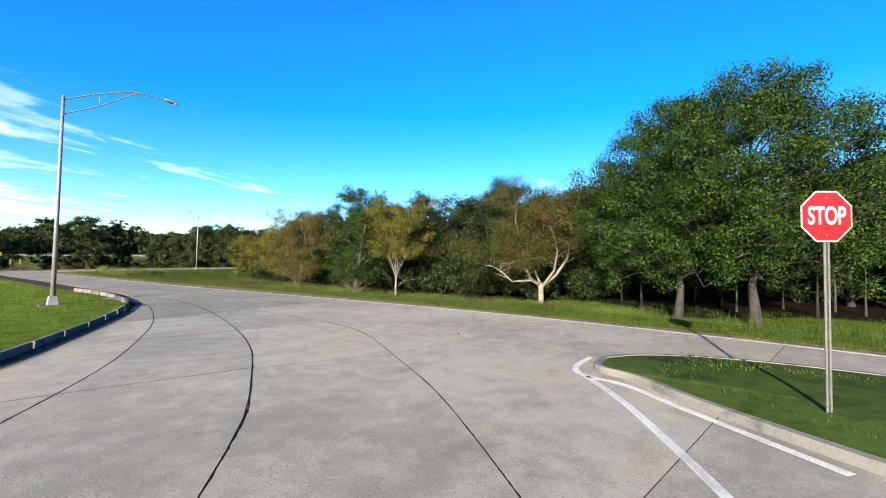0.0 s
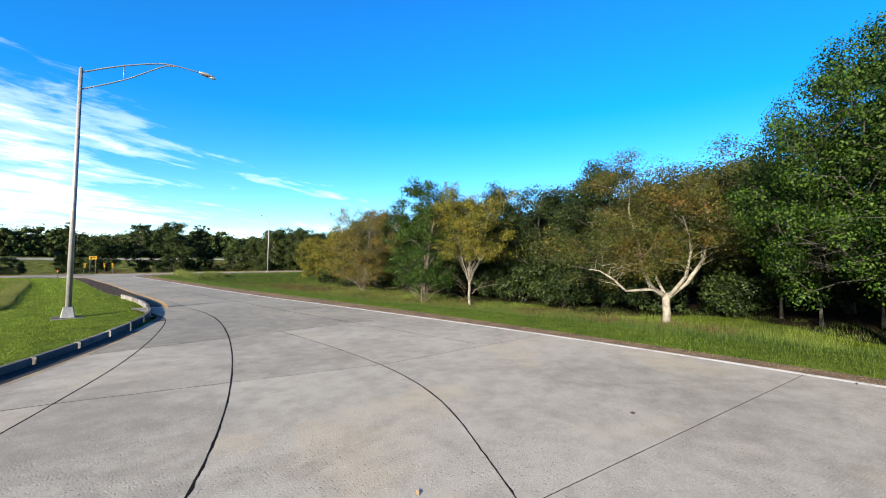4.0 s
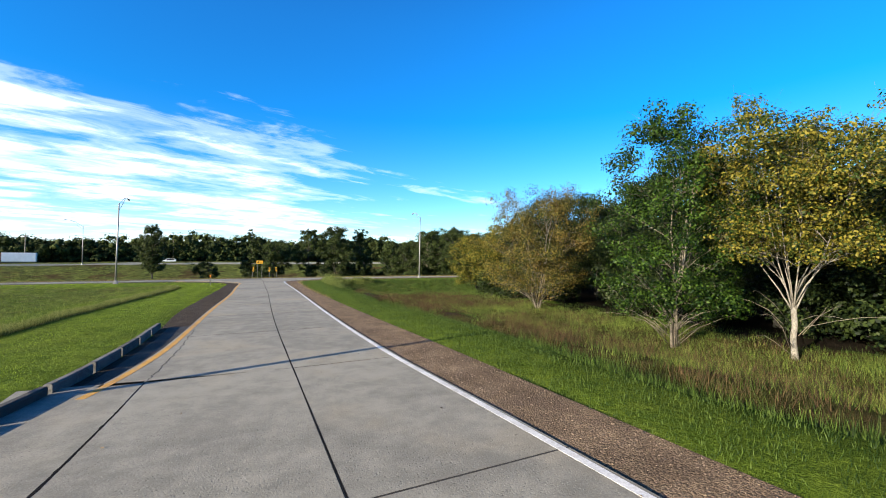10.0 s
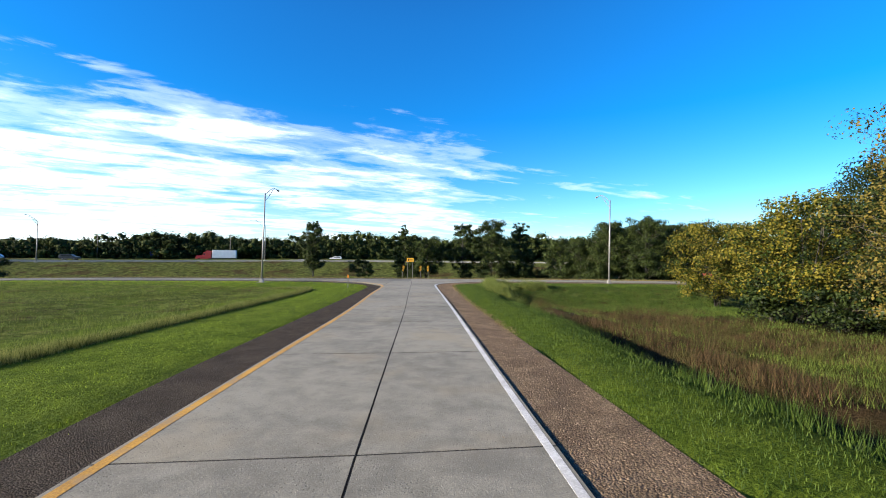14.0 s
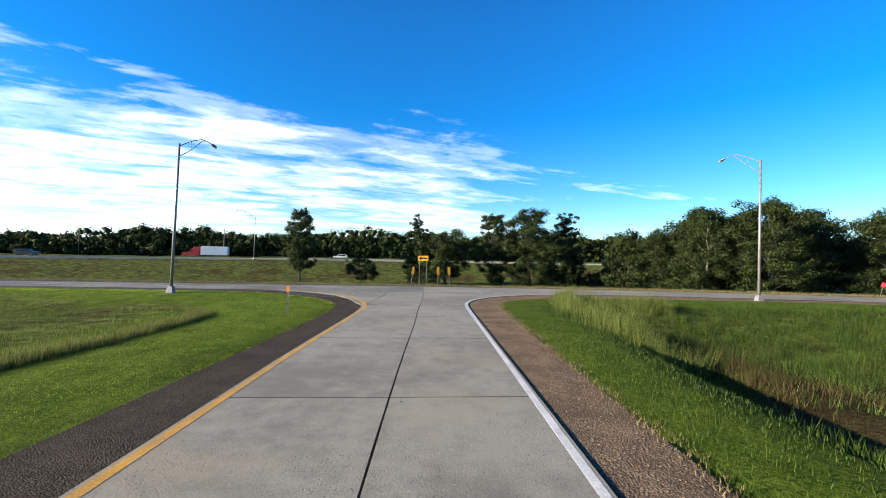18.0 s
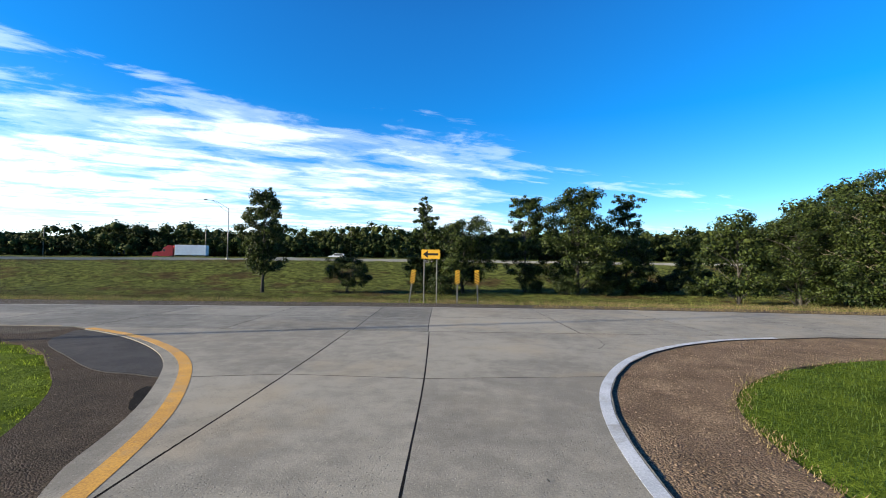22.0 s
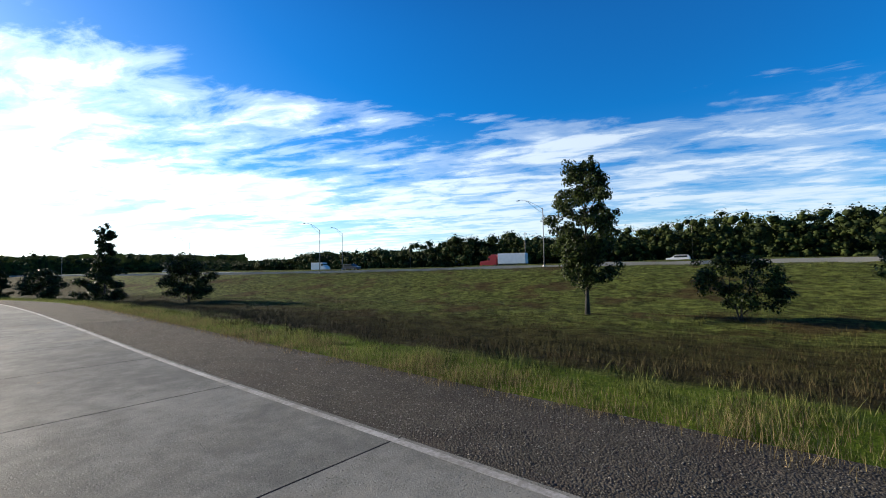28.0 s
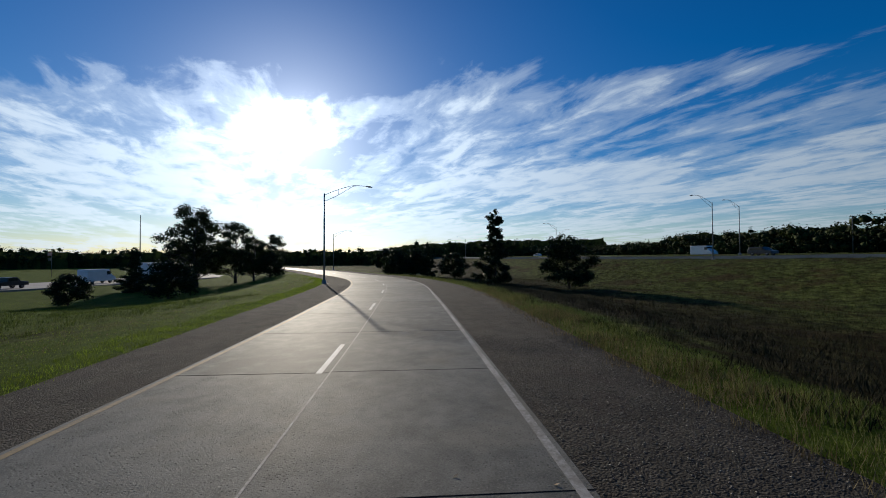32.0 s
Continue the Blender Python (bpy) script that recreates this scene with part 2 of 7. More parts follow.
def concrete_material(name, dark, light, pitted, spec, rough, grain=0.55):
    """Worn road concrete: broad blotches, sandy grain, small dark pits and pale stones, a little different slab by slab."""
    m = bpy.data.materials.new(name)
    m.use_nodes = True
    nt = m.node_tree
    bsdf = nt.nodes["Principled BSDF"]
    co = nt.nodes.new("ShaderNodeTexCoord").outputs["Object"]
    info = nt.nodes.new("ShaderNodeObjectInfo")

    def noise_at(scale, detail, roughness=0.6, distortion=0.0):
        n = node(nt, "ShaderNodeTexNoise", Scale=scale, Detail=detail, Roughness=roughness, Distortion=distortion)
        nt.links.new(co, n.inputs["Vector"])
        return n.outputs[0]

    blotch, cloud, sand = noise_at(0.20, 5.0, 0.62), noise_at(1.9, 7.0, 0.68), noise_at(34.0, 4.0, 0.7)
    fac = math_node(nt, "ADD", math_node(nt, "MULTIPLY", blotch, 0.36), math_node(nt, "ADD", math_node(nt, "MULTIPLY", cloud, 0.34), math_node(nt, "MULTIPLY", sand, 0.30)))
    fac = math_node(nt, "ADD", fac, math_node(nt, "MULTIPLY", math_node(nt, "SUBTRACT", info.outputs["Random"], 0.5), 0.07))
    col = mix_node(nt, ramp_node(nt, fac, [(0.41, 0.0), (0.59, 1.0)]), dark, light)
    # some slabs and patches lean to a warm buff
    warm = math_node(nt, "MULTIPLY", ramp_node(nt, noise_at(0.35, 3.0), [(0.50, 0.0), (0.66, 0.5)]), ramp_node(nt, info.outputs["Random"], [(0.3, 0.2), (0.9, 1.0)]))
    col = mix_node(nt, warm, col, tuple(1.06 * a * b for a, b in zip(light, (1.06, 0.96, 0.82))))
    v = node(nt, "ShaderNodeTexVoronoi", Scale=26.0)
    nt.links.new(co, v.inputs["Vector"])
    cell = nt.nodes.new("ShaderNodeSeparateColor")
    nt.links.new(v.outputs["Color"], cell.inputs[0])
    # pits lie in worn areas only
    area = ramp_node(nt, noise_at(0.55, 5.0, 0.7), [(0.40, 0.15), (0.60, 1.0)])
    pit = math_node(nt, "MULTIPLY", ramp_node(nt, v.outputs["Distance"], [(0.20, 1.0), (0.42, 0.0)]), ramp_node(nt, cell.outputs[0], [(0.30, 1.0), (0.42, 0.0)]))
    pit = math_node(nt, "MULTIPLY", math_node(nt, "MULTIPLY", pit, area), 0.62 * pitted, clamp=True)
    col = mix_node(nt, pit, col, tuple(0.42 * c for c in dark))
    chip = math_node(nt, "MULTIPLY", ramp_node(nt, v.outputs["Distance"], [(0.15, 1.0), (0.35, 0.0)]), ramp_node(nt, cell.outputs[1], [(0.72, 0.0), (0.86, 1.0)]))
    col = mix_node(nt, math_node(nt, "MULTIPLY", chip, 0.45 * pitted), col, tuple(min(0.5, 1.35 * c) for c in light))
    stain = ramp_node(nt, noise_at(0.42, 6.0, 0.72, 0.5), [(0.52, 0.0), (0.74, 0.55)])
    col = mix_node(nt, stain, col, tuple(0.72 * c for c in dark))
    nt.links.new(col, bsdf.inputs["Base Color"])
    bsdf.inputs["Roughness"].default_value, bsdf.inputs["Specular IOR Level"].default_value = rough, spec
    bn = node(nt, "ShaderNodeBump", Strength=grain, Distance=0.012)
    relief = math_node(nt, "SUBTRACT", math_node(nt, "ADD", math_node(nt, "MULTIPLY", sand, 0.7), math_node(nt, "MULTIPLY", chip, 0.3)), math_node(nt, "MULTIPLY", pit, 0.9))
    nt.links.new(relief, bn.inputs["Height"])
    nt.links.new(bn.outputs[0], bsdf.inputs["Normal"])
    return m


M = dict(
    concrete=concrete_material("road_concrete", (0.161, 0.154, 0.127), (0.264, 0.252, 0.205), 0.85, 0.14, 0.78),
    aggregate=concrete_material("exposed_aggregate_concrete", (0.118, 0.117, 0.101), (0.230, 0.226, 0.194), 1.0, 0.05, 0.66, 1.0),
    joint=surface("joint_filler", (0.010, 0.010, 0.010), (0.028, 0.026, 0.023), 2, 30, 0.9, 0.4),
    # near-black for joint tar, and for the painted depth of the potholes
    tar_depth=surface("tar_and_hole_depth", (0.006, 0.006, 0.006), (0.014, 0.013, 0.012), 3, 30, 0.95, 0.6, spec=0.05),
    kerb=surface("kerb_concrete", (0.065, 0.064, 0.06), (0.16, 0.157, 0.146), 1.2, 30, 0.85, 0.4, stain=(0.05, 0.048, 0.045), stain_scale=1.1, per_object=0.4, spec=0.15),
    asphalt=surface("old_asphalt", (0.02, 0.02, 0.021), (0.05, 0.049, 0.047), 0.8, 60, 0.85, 0.6, stain=(0.06, 0.057, 0.053), stain_scale=0.5, spec=0.15),
    highway=surface("highway_concrete", (0.22, 0.215, 0.2), (0.31, 0.3, 0.28), 0.1, 8, 0.8, 0.2),
    gravel=surface("brown_gravel", (0.070, 0.049, 0.030), (0.225, 0.161, 0.101), 1.1, 26, 0.95, 1.0, 0.6, speck=32.0, stain=(0.115, 0.08, 0.053), stain_scale=0.4, bump_size=0.04, spec=0.15),
    dgravel=surface("dark_gravel", (0.030, 0.0275, 0.022), (0.078, 0.069, 0.055), 1.1, 26, 0.95, 1.0, 0.6, speck=32.0, stain=(0.050, 0.040, 0.033), stain_scale=0.5, bump_size=0.04, spec=0.15),
    dirt=surface("dark_earth_gravel", (0.022, 0.0175, 0.013), (0.062, 0.049, 0.037), 1.1, 26, 0.95, 1.0, 0.6, speck=40.0, stain=(0.045, 0.034, 0.025), stain_scale=0.6, bump_size=0.03, spec=0.1),
    pale=concrete_material("pale_road_concrete", (0.208, 0.198, 0.166), (0.338, 0.322, 0.270), 0.85, 0.14, 0.78),
    reed=surface("reed_blades", (0.034, 0.060, 0.010), (0.185, 0.215, 0.055), 0.5, 4, 0.65, 0, 0.4, per_island=0.7, leafy=0.25, spec=0.15),
    faded=surface("faded_white_paint", (0.17, 0.16, 0.135), (0.38, 0.37, 0.34), 0.9, 14, 0.75, 0.15, 0.5, stain=(0.16, 0.147, 0.12), stain_scale=1.4),
    fadedy=surface("faded_yellow_paint", (0.18, 0.14, 0.08), (0.33, 0.24, 0.105), 0.9, 14, 0.75, 0.15, 0.5, stain=(0.16, 0.14, 0.11), stain_scale=1.4),
    white=surface("white_road_paint", (0.4, 0.4, 0.385), (0.64, 0.64, 0.62), 1.5, 30, 0.7, 0.15, 0.6, stain=(0.30, 0.29, 0.265), stain_scale=1.6),
    bluewhite=surface("pale_blue_white_paint", (0.3, 0.33, 0.35), (0.5, 0.53, 0.55), 1.5, 30, 0.7, 0.15, 0.6, stain=(0.24, 0.235, 0.21), stain_scale=1.6),
    yellow=surface("yellow_road_paint", (0.3, 0.155, 0.022), (0.54, 0.29, 0.03), 1.2, 30, 0.75, 0.15, 0.6, stain=(0.25, 0.19, 0.11), stain_scale=1.3),
    galv=surface("galvanised_steel", (0.165, 0.162, 0.162), (0.28, 0.276, 0.276), 3, 40, 0.5, 0.05, metal=0.35),
    post=surface("weathered_sign_post", (0.085, 0.090, 0.085), (0.17, 0.17, 0.16), 3, 30, 0.6, 0.05, metal=0.3),
    lens=surface("lamp_lens", (0.55, 0.56, 0.55), (0.7, 0.7, 0.68), 5, 20, 0.2, 0.0),
    red=surface("sign_red", (0.24, 0.003, 0.006), (0.3, 0.005, 0.009), 2, 20, 0.4, 0.0),
    signwhite=surface("sign_white", (0.4, 0.4, 0.4), (0.5, 0.5, 0.5), 2, 20, 0.4, 0.0),
    signyellow=surface("sign_yellow", (0.46, 0.25, 0.006), (0.56, 0.315, 0.009), 2, 20, 0.4, 0.0),
    signorange=surface("marker_orange", (0.4, 0.135, 0.008), (0.48, 0.17, 0.012), 2, 20, 0.45, 0.0),
    black=surface("sign_black", (0.006, 0.006, 0.006), (0.012, 0.012, 0.012), 2, 20, 0.6, 0.0, spec=0.2),
    blue=surface("sign_blue", (0.01, 0.05, 0.35), (0.015, 0.07, 0.45), 2, 20, 0.45, 0.0),
    bark=surface("brown_bark", (0.014, 0.013, 0.011), (0.058, 0.053, 0.045), 2.5, 22, 0.95, 0.9, bump_size=0.05),
    palebark=surface("pale_grey_bark", (0.085, 0.078, 0.063), (0.26, 0.242, 0.203), 2.2, 18, 0.9, 0.8, stain=(0.13, 0.115, 0.09), stain_scale=1.2, bump_size=0.04),
    twig=surface("grey_brown_twigs", (0.06, 0.05, 0.036), (0.19, 0.165, 0.125), 1.5, 12, 0.9, 0.2),
    leaf_green=surface("green_leaves", (0.006, 0.020, 0.003), (0.042, 0.082, 0.009), 0.8, 4, 0.55, 0, 0.4, per_island=0.5, leafy=0.32, spec=0.15),
    leaf_dark=surface("dark_green_leaves", (0.007, 0.0145, 0.005), (0.030, 0.046, 0.011), 0.3, 3, 0.55, 0, 0.4, per_island=0.7, leafy=0.25, spec=0.15),
    leaf_yellow=surface("yellowing_leaves", (0.026, 0.046, 0.007), (0.185, 0.158, 0.022), 0.55, 3, 0.6, 0, 0.4, per_island=0.5, leafy=0.35, spec=0.15),
    leaf_autumn=surface("brown_olive_leaves", (0.024, 0.038, 0.007), (0.150, 0.120, 0.026), 0.5, 3, 0.65, 0, 0.4, per_island=0.6, leafy=0.32, spec=0.15, stain=(0.110, 0.062, 0.016), stain_scale=0.45),
    leaf_brown=surface("browning_leaves", (0.017, 0.032, 0.006), (0.078, 0.08, 0.016), 0.5, 3, 0.65, 0, 0.4, per_island=0.55, leafy=0.32, spec=0.15, stain=(0.130, 0.062, 0.014), stain_scale=0.40),
    leaf_median=surface("olive_green_leaves", (0.010, 0.019, 0.006), (0.050, 0.071, 0.016), 0.3, 3, 0.55, 0, 0.4, per_island=0.7, leafy=0.28, spec=0.15),
    leaf_far=surface("far_leaves", (0.016, 0.026, 0.008), (0.050, 0.067, 0.016), 0.10, 0.8, 0.8, 0, 0.35, per_island=0.25, leafy=0.15, spec=0.15),
    lawn=surface("lawn_blades", (0.098, 0.162, 0.012), (0.262, 0.355, 0.032), 0.5, 4, 0.6, 0, 0.4, per_island=0.4, leafy=0.42, spec=0.06, mow=True),
    tall=surface("tall_grass_blades", (0.036, 0.062, 0.008), (0.148, 0.190, 0.036), 0.5, 4, 0.65, 0, 0.4, per_island=0.7, leafy=0.3, spec=0.15, stain=(0.018, 0.026, 0.006), stain_scale=0.22),
    weeds=surface("brown_weed_stems", (0.02, 0.014, 0.007), (0.086, 0.056, 0.027), 0.4, 4, 0.85, 0, 0.4, per_island=0.7, leafy=0.15, spec=0.15, stain=(0.062, 0.066, 0.018), stain_scale=0.22),
    dry=surface("dry_straw_blades", (0.085, 0.066, 0.03), (0.25, 0.2, 0.095), 0.5, 4, 0.75, 0, 0.4, per_island=0.6, leafy=0.3, spec=0.15),
    # darker than the lawn: shade of ground sloping from the sun, put into colour
    verge=surface("shaded_verge_blades", (0.018, 0.040, 0.006), (0.078, 0.122, 0.020), 0.5, 4, 0.6, 0, 0.4, per_island=0.6, leafy=0.35, spec=0.15),
    soft=surface("pale_soft_verge_blades", (0.042, 0.062, 0.012), (0.200, 0.215, 0.068), 0.5, 4, 0.65, 0, 0.4, per_island=0.7, leafy=0.45, spec=0.1),
    vwhite=surface("white_vehicle_paint", (0.70, 0.70, 0.70), (0.80, 0.80, 0.80), 1, 10, 0.35, 0),
    vred=surface("red_vehicle_paint", (0.40, 0.02, 0.02), (0.5, 0.03, 0.03), 1, 10, 0.3, 0),
    vdark=surface("dark_vehicle_paint", (0.02, 0.022, 0.03), (0.04, 0.042, 0.05), 1, 10, 0.3, 0),
    rubber=surface("tyre_rubber", (0.012, 0.012, 0.012), (0.025, 0.025, 0.025), 4, 30, 0.9, 0.1),
    glass=surface("dark_window_glass", (0.015, 0.02, 0.025), (0.03, 0.035, 0.04), 1, 5, 0.06, 0),
    roof=surface("slate_blue_roof", (0.10, 0.13, 0.18), (0.16, 0.20, 0.26), 1, 12, 0.7, 0.1),
    brick=surface("tan_wall", (0.30, 0.23, 0.17), (0.42, 0.33, 0.25), 1, 12, 0.85, 0.2),
)


def meadow_colour(nt, co, f):
    """Rough meadow in long drifts of olive, brown weeds and lighter green, lying along the highway, dark brown beside
    the access road.
    """
    turn = nt.nodes.new("ShaderNodeMapping")
    turn.inputs["Rotation"].default_value = (0, 0, radians(-14))
    turn.inputs["Scale"].default_value = (0.85, 1.2, 1.0)
    nt.links.new(co, turn.inputs["Vector"])
    drift = node(nt, "ShaderNodeTexNoise", Scale=1.1, Detail=8.0, Roughness=0.72, Distortion=0.3)
    nt.links.new(turn.outputs[0], drift.inputs["Vector"])
    patch_n = node(nt, "ShaderNodeTexNoise", Scale=0.11, Detail=6.0, Roughness=0.7)
    nt.links.new(co, patch_n.inputs["Vector"])
    olive = mix_node(nt, f, (0.018, 0.024, 0.006), (0.092, 0.102, 0.027))
    green = mix_node(nt, f, (0.040, 0.060, 0.011), (0.180, 0.208, 0.050))
    brown = mix_node(nt, f, (0.020, 0.014, 0.007), (0.092, 0.062, 0.026))
    dark_brown = mix_node(nt, f, (0.011, 0.0095, 0.004), (0.056, 0.045, 0.019))
    col = mix_node(nt, ramp_node(nt, drift.outputs[0], [(0.44, 0.0), (0.60, 1.0)]), olive, green)
    col = mix_node(nt, ramp_node(nt, patch_n.outputs[0], [(0.50, 0.0), (0.62, 0.85)]), col, brown)
    # the low ground beside the access road is mixed towards dark brown
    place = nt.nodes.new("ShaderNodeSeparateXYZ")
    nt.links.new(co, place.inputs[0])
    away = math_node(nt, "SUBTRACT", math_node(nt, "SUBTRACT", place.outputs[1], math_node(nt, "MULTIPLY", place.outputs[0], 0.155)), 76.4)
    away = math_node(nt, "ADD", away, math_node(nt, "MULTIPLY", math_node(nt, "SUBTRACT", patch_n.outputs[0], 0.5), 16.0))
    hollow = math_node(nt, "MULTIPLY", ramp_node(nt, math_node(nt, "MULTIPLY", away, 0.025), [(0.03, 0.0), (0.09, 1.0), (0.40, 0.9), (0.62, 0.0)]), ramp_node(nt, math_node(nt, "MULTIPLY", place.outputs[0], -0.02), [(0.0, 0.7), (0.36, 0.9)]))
    col = mix_node(nt, hollow, col, dark_brown)
    shade = ramp_node(nt, drift.outputs[0], [(0.34, 0.45), (0.50, 1.0)])
    return mix_node(nt, 1.0, col, shade, "MULTIPLY")


def meadow_material():
    m = bpy.data.materials.new("olive_meadow_blades")
    m.use_nodes = True
    nt = m.node_tree
    bsdf = nt.nodes["Principled BSDF"]
    co = nt.nodes.new("ShaderNodeTexCoord")
    geo = nt.nodes.new("ShaderNodeNewGeometry")
    mid = node(nt, "ShaderNodeTexNoise", Scale=0.9, Detail=4.0, Roughness=0.7)
    nt.links.new(co.outputs["Object"], mid.inputs["Vector"])
    f = math_node(nt, "ADD", math_node(nt, "MULTIPLY", mid.outputs[0], 0.7), math_node(nt, "MULTIPLY", geo.outputs["Random Per Island"], 0.3))
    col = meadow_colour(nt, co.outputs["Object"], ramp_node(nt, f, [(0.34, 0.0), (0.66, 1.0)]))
    nt.links.new(col, bsdf.inputs["Base Color"])
    bsdf.inputs["Roughness"].default_value = 0.85
    bsdf.inputs["Specular IOR Level"].default_value = 0.15
    return m


def ground_material():
    m = bpy.data.materials.new("grass_ground")
    m.use_nodes = True
    nt = m.node_tree
    bsdf = nt.nodes["Principled BSDF"]
    co = nt.nodes.new("ShaderNodeTexCoord")
    att = nt.nodes.new("ShaderNodeAttribute")
    att.attribute_name = "cover"
    sep = nt.nodes.new("ShaderNodeSeparateColor")
    nt.links.new(att.outputs["Color"], sep.inputs[0])
    big = node(nt, "ShaderNodeTexNoise", Scale=0.09, Detail=7.0, Roughness=0.65)
    mid = node(nt, "ShaderNodeTexNoise", Scale=0.8, Detail=6.0, Roughness=0.7)
    fine = node(nt, "ShaderNodeTexNoise", Scale=9.0, Detail=5.0, Roughness=0.7)
    for n in (big, mid, fine):
        nt.links.new(co.outputs["Object"], n.inputs["Vector"])
    f = math_node(nt, "ADD", math_node(nt, "MULTIPLY", mid.outputs[0], 0.5), math_node(nt, "MULTIPLY", fine.outputs[0], 0.5))
    f = ramp_node(nt, f, [(0.32, 0.0), (0.68, 1.0)])
    lawn = mix_node(nt, f, (0.037, 0.068, 0.007), (0.120, 0.170, 0.019))
    lawn = mix_node(nt, ramp_node(nt, big.outputs[0], [(0.45, 0.0), (0.68, 0.6)]), lawn, mix_node(nt, f, (0.042, 0.066, 0.008), (0.128, 0.160, 0.026)))
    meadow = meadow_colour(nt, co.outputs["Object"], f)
    weed = mix_node(nt, ramp_node(nt, big.outputs[0], [(0.42, 0.0), (0.56, 1.0)]), mix_node(nt, f, (0.018, 0.013, 0.007), (0.078, 0.052, 0.025)), mix_node(nt, f, (0.020, 0.022, 0.006), (0.078, 0.080, 0.022)))
    # woodland soil, its colour darkened to stand in for the shade under trees
    shaded_soil = mix_node(nt, f, (0.006, 0.005, 0.004), (0.022, 0.017, 0.011))
    wob = math_node(nt, "ADD", math_node(nt, "MULTIPLY", math_node(nt, "SUBTRACT", mid.outputs[0], 0.5), 0.7), math_node(nt, "MULTIPLY", math_node(nt, "SUBTRACT", big.outputs[0], 0.5), 1.0))
    col = lawn
    for k, c in enumerate((meadow, weed, shaded_soil)):
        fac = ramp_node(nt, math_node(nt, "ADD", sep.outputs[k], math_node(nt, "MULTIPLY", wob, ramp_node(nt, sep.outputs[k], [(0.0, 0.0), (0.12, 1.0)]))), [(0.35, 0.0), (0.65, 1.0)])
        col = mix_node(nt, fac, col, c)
    nt.links.new(col, bsdf.inputs["Base Color"])
    bsdf.inputs["Roughness"].default_value = 0.95
    bsdf.inputs["Specular IOR Level"].default_value = 0.03
    bn = node(nt, "ShaderNodeBump", Strength=0.9, Distance=0.12)
    nt.links.new(f, bn.inputs["Height"])
    nt.links.new(bn.outputs[0], bsdf.inputs["Normal"])
    return m


M["meadow"] = meadow_material()
M["ground"] = ground_material()


# ---------------------------------------------------------------- mesh helpers
def mesh_ob(name, verts, faces, material, parent=None, smooth=False):
    me = bpy.data.meshes.new(name)
    me.from_pydata([tuple(v) for v in verts], [], faces)
    me.materials.append(material)
    if smooth:
        me.polygons.foreach_set("use_smooth", [True] * len(me.polygons))
    ob = new(name, me)
    if parent is not None:
        ob.parent = parent
    return ob


def part(name, bm, material, parent, label=""):
    me = bpy.data.meshes.new(name)
    bm.to_mesh(me)
    bm.free()
    me.materials.append(material)
    ob = new(name, me)
    ob.parent = parent
    return tagged(ob, label)


def quads_ob(name, co, material, parent=None):
    """An object of loose four-cornered leaves; co is an array n x 4 x 3."""
    n = len(co)
    me = bpy.data.meshes.new(name)
    me.vertices.add(4 * n)
    me.vertices.foreach_set("co", co.astype(np.float32).ravel())
    me.loops.add(4 * n)
    me.loops.foreach_set("vertex_index", np.arange(4 * n, dtype=np.int32))
    me.polygons.add(n)
    me.polygons.foreach_set("loop_start", np.arange(0, 4 * n, 4, dtype=np.int32))
    me.update(calc_edges=True)
    me.materials.append(material)
    ob = new(name, me)
    if parent is not None:
        ob.parent = parent
    return ob


def box(bm, x0, y0, z0, x1, y1, z1, bevel=0.0):
    r = bmesh.ops.create_cube(bm, size=1.0, matrix=Matrix.LocRotScale(((x0 + x1) / 2, (y0 + y1) / 2, (z0 + z1) / 2), None, (abs(x1 - x0), abs(y1 - y0), abs(z1 - z0))))
    if bevel:
        vs = set(r["verts"])
        bmesh.ops.bevel(bm, geom=[e for e in bm.edges if e.verts[0] in vs and e.verts[1] in vs], offset=bevel, segments=2, affect="EDGES", profile=0.5)
    return r


def tube(bm, points, radii, sides=8, cap=True):
    rings = []
    pts = [Vector(p) for p in points]
    for k, p in enumerate(pts):
        d = (pts[min(k + 1, len(pts) - 1)] - pts[max(k - 1, 0)]).normalized()
        u = d.orthogonal().normalized() if abs(d.z) < 0.95 else Vector((1, 0, 0))
        u = (u - d * u.dot(d)).normalized()
        v = d.cross(u)
        rings.append([bm.verts.new(p + radii[k] * (math.cos(a) * u + math.sin(a) * v)) for a in (2 * math.pi * s / sides for s in range(sides))])
    for a, b in zip(rings, rings[1:]):
        best = min(range(sides), key=lambda o: sum((a[s].co - b[(s + o) % sides].co).length for s in (0, sides // 2)))
        for s in range(sides):
            f = bm.faces.new((a[s], a[(s + 1) % sides], b[(s + 1 + best) % sides], b[(s + best) % sides]))
            f.smooth = True
    if cap:
        bm.faces.new(rings[0][::-1])
        bm.faces.new(rings[-1])


def empty(name, x=0, y=0, z=0, rz=0):
    ob = new(name)
    ob.matrix_basis = pose(x, y, z, 0, 0, rz)
    return ob


def chaikin(pts, n=3):
    p = np.array(pts, float)
    for _ in range(n):
        q = np.empty((2 * len(p) - 2, 2))
        q[0::2], q[1::2] = 0.75 * p[:-1] + 0.25 * p[1:], 0.25 * p[:-1] + 0.75 * p[1:]
        p = np.vstack([p[:1], q, p[-1:]])
    return p


# ---------------------------------------------------------------- plan of the roads
def by_y(*pts):
    c = chaikin([(x, y) for y, x in pts])
    return lambda y: np.interp(y, c[:, 1], c[:, 0])


def by_x(*pts):
    c = chaikin(sorted(pts))
    return lambda x: np.interp(x, c[:, 0], c[:, 1])


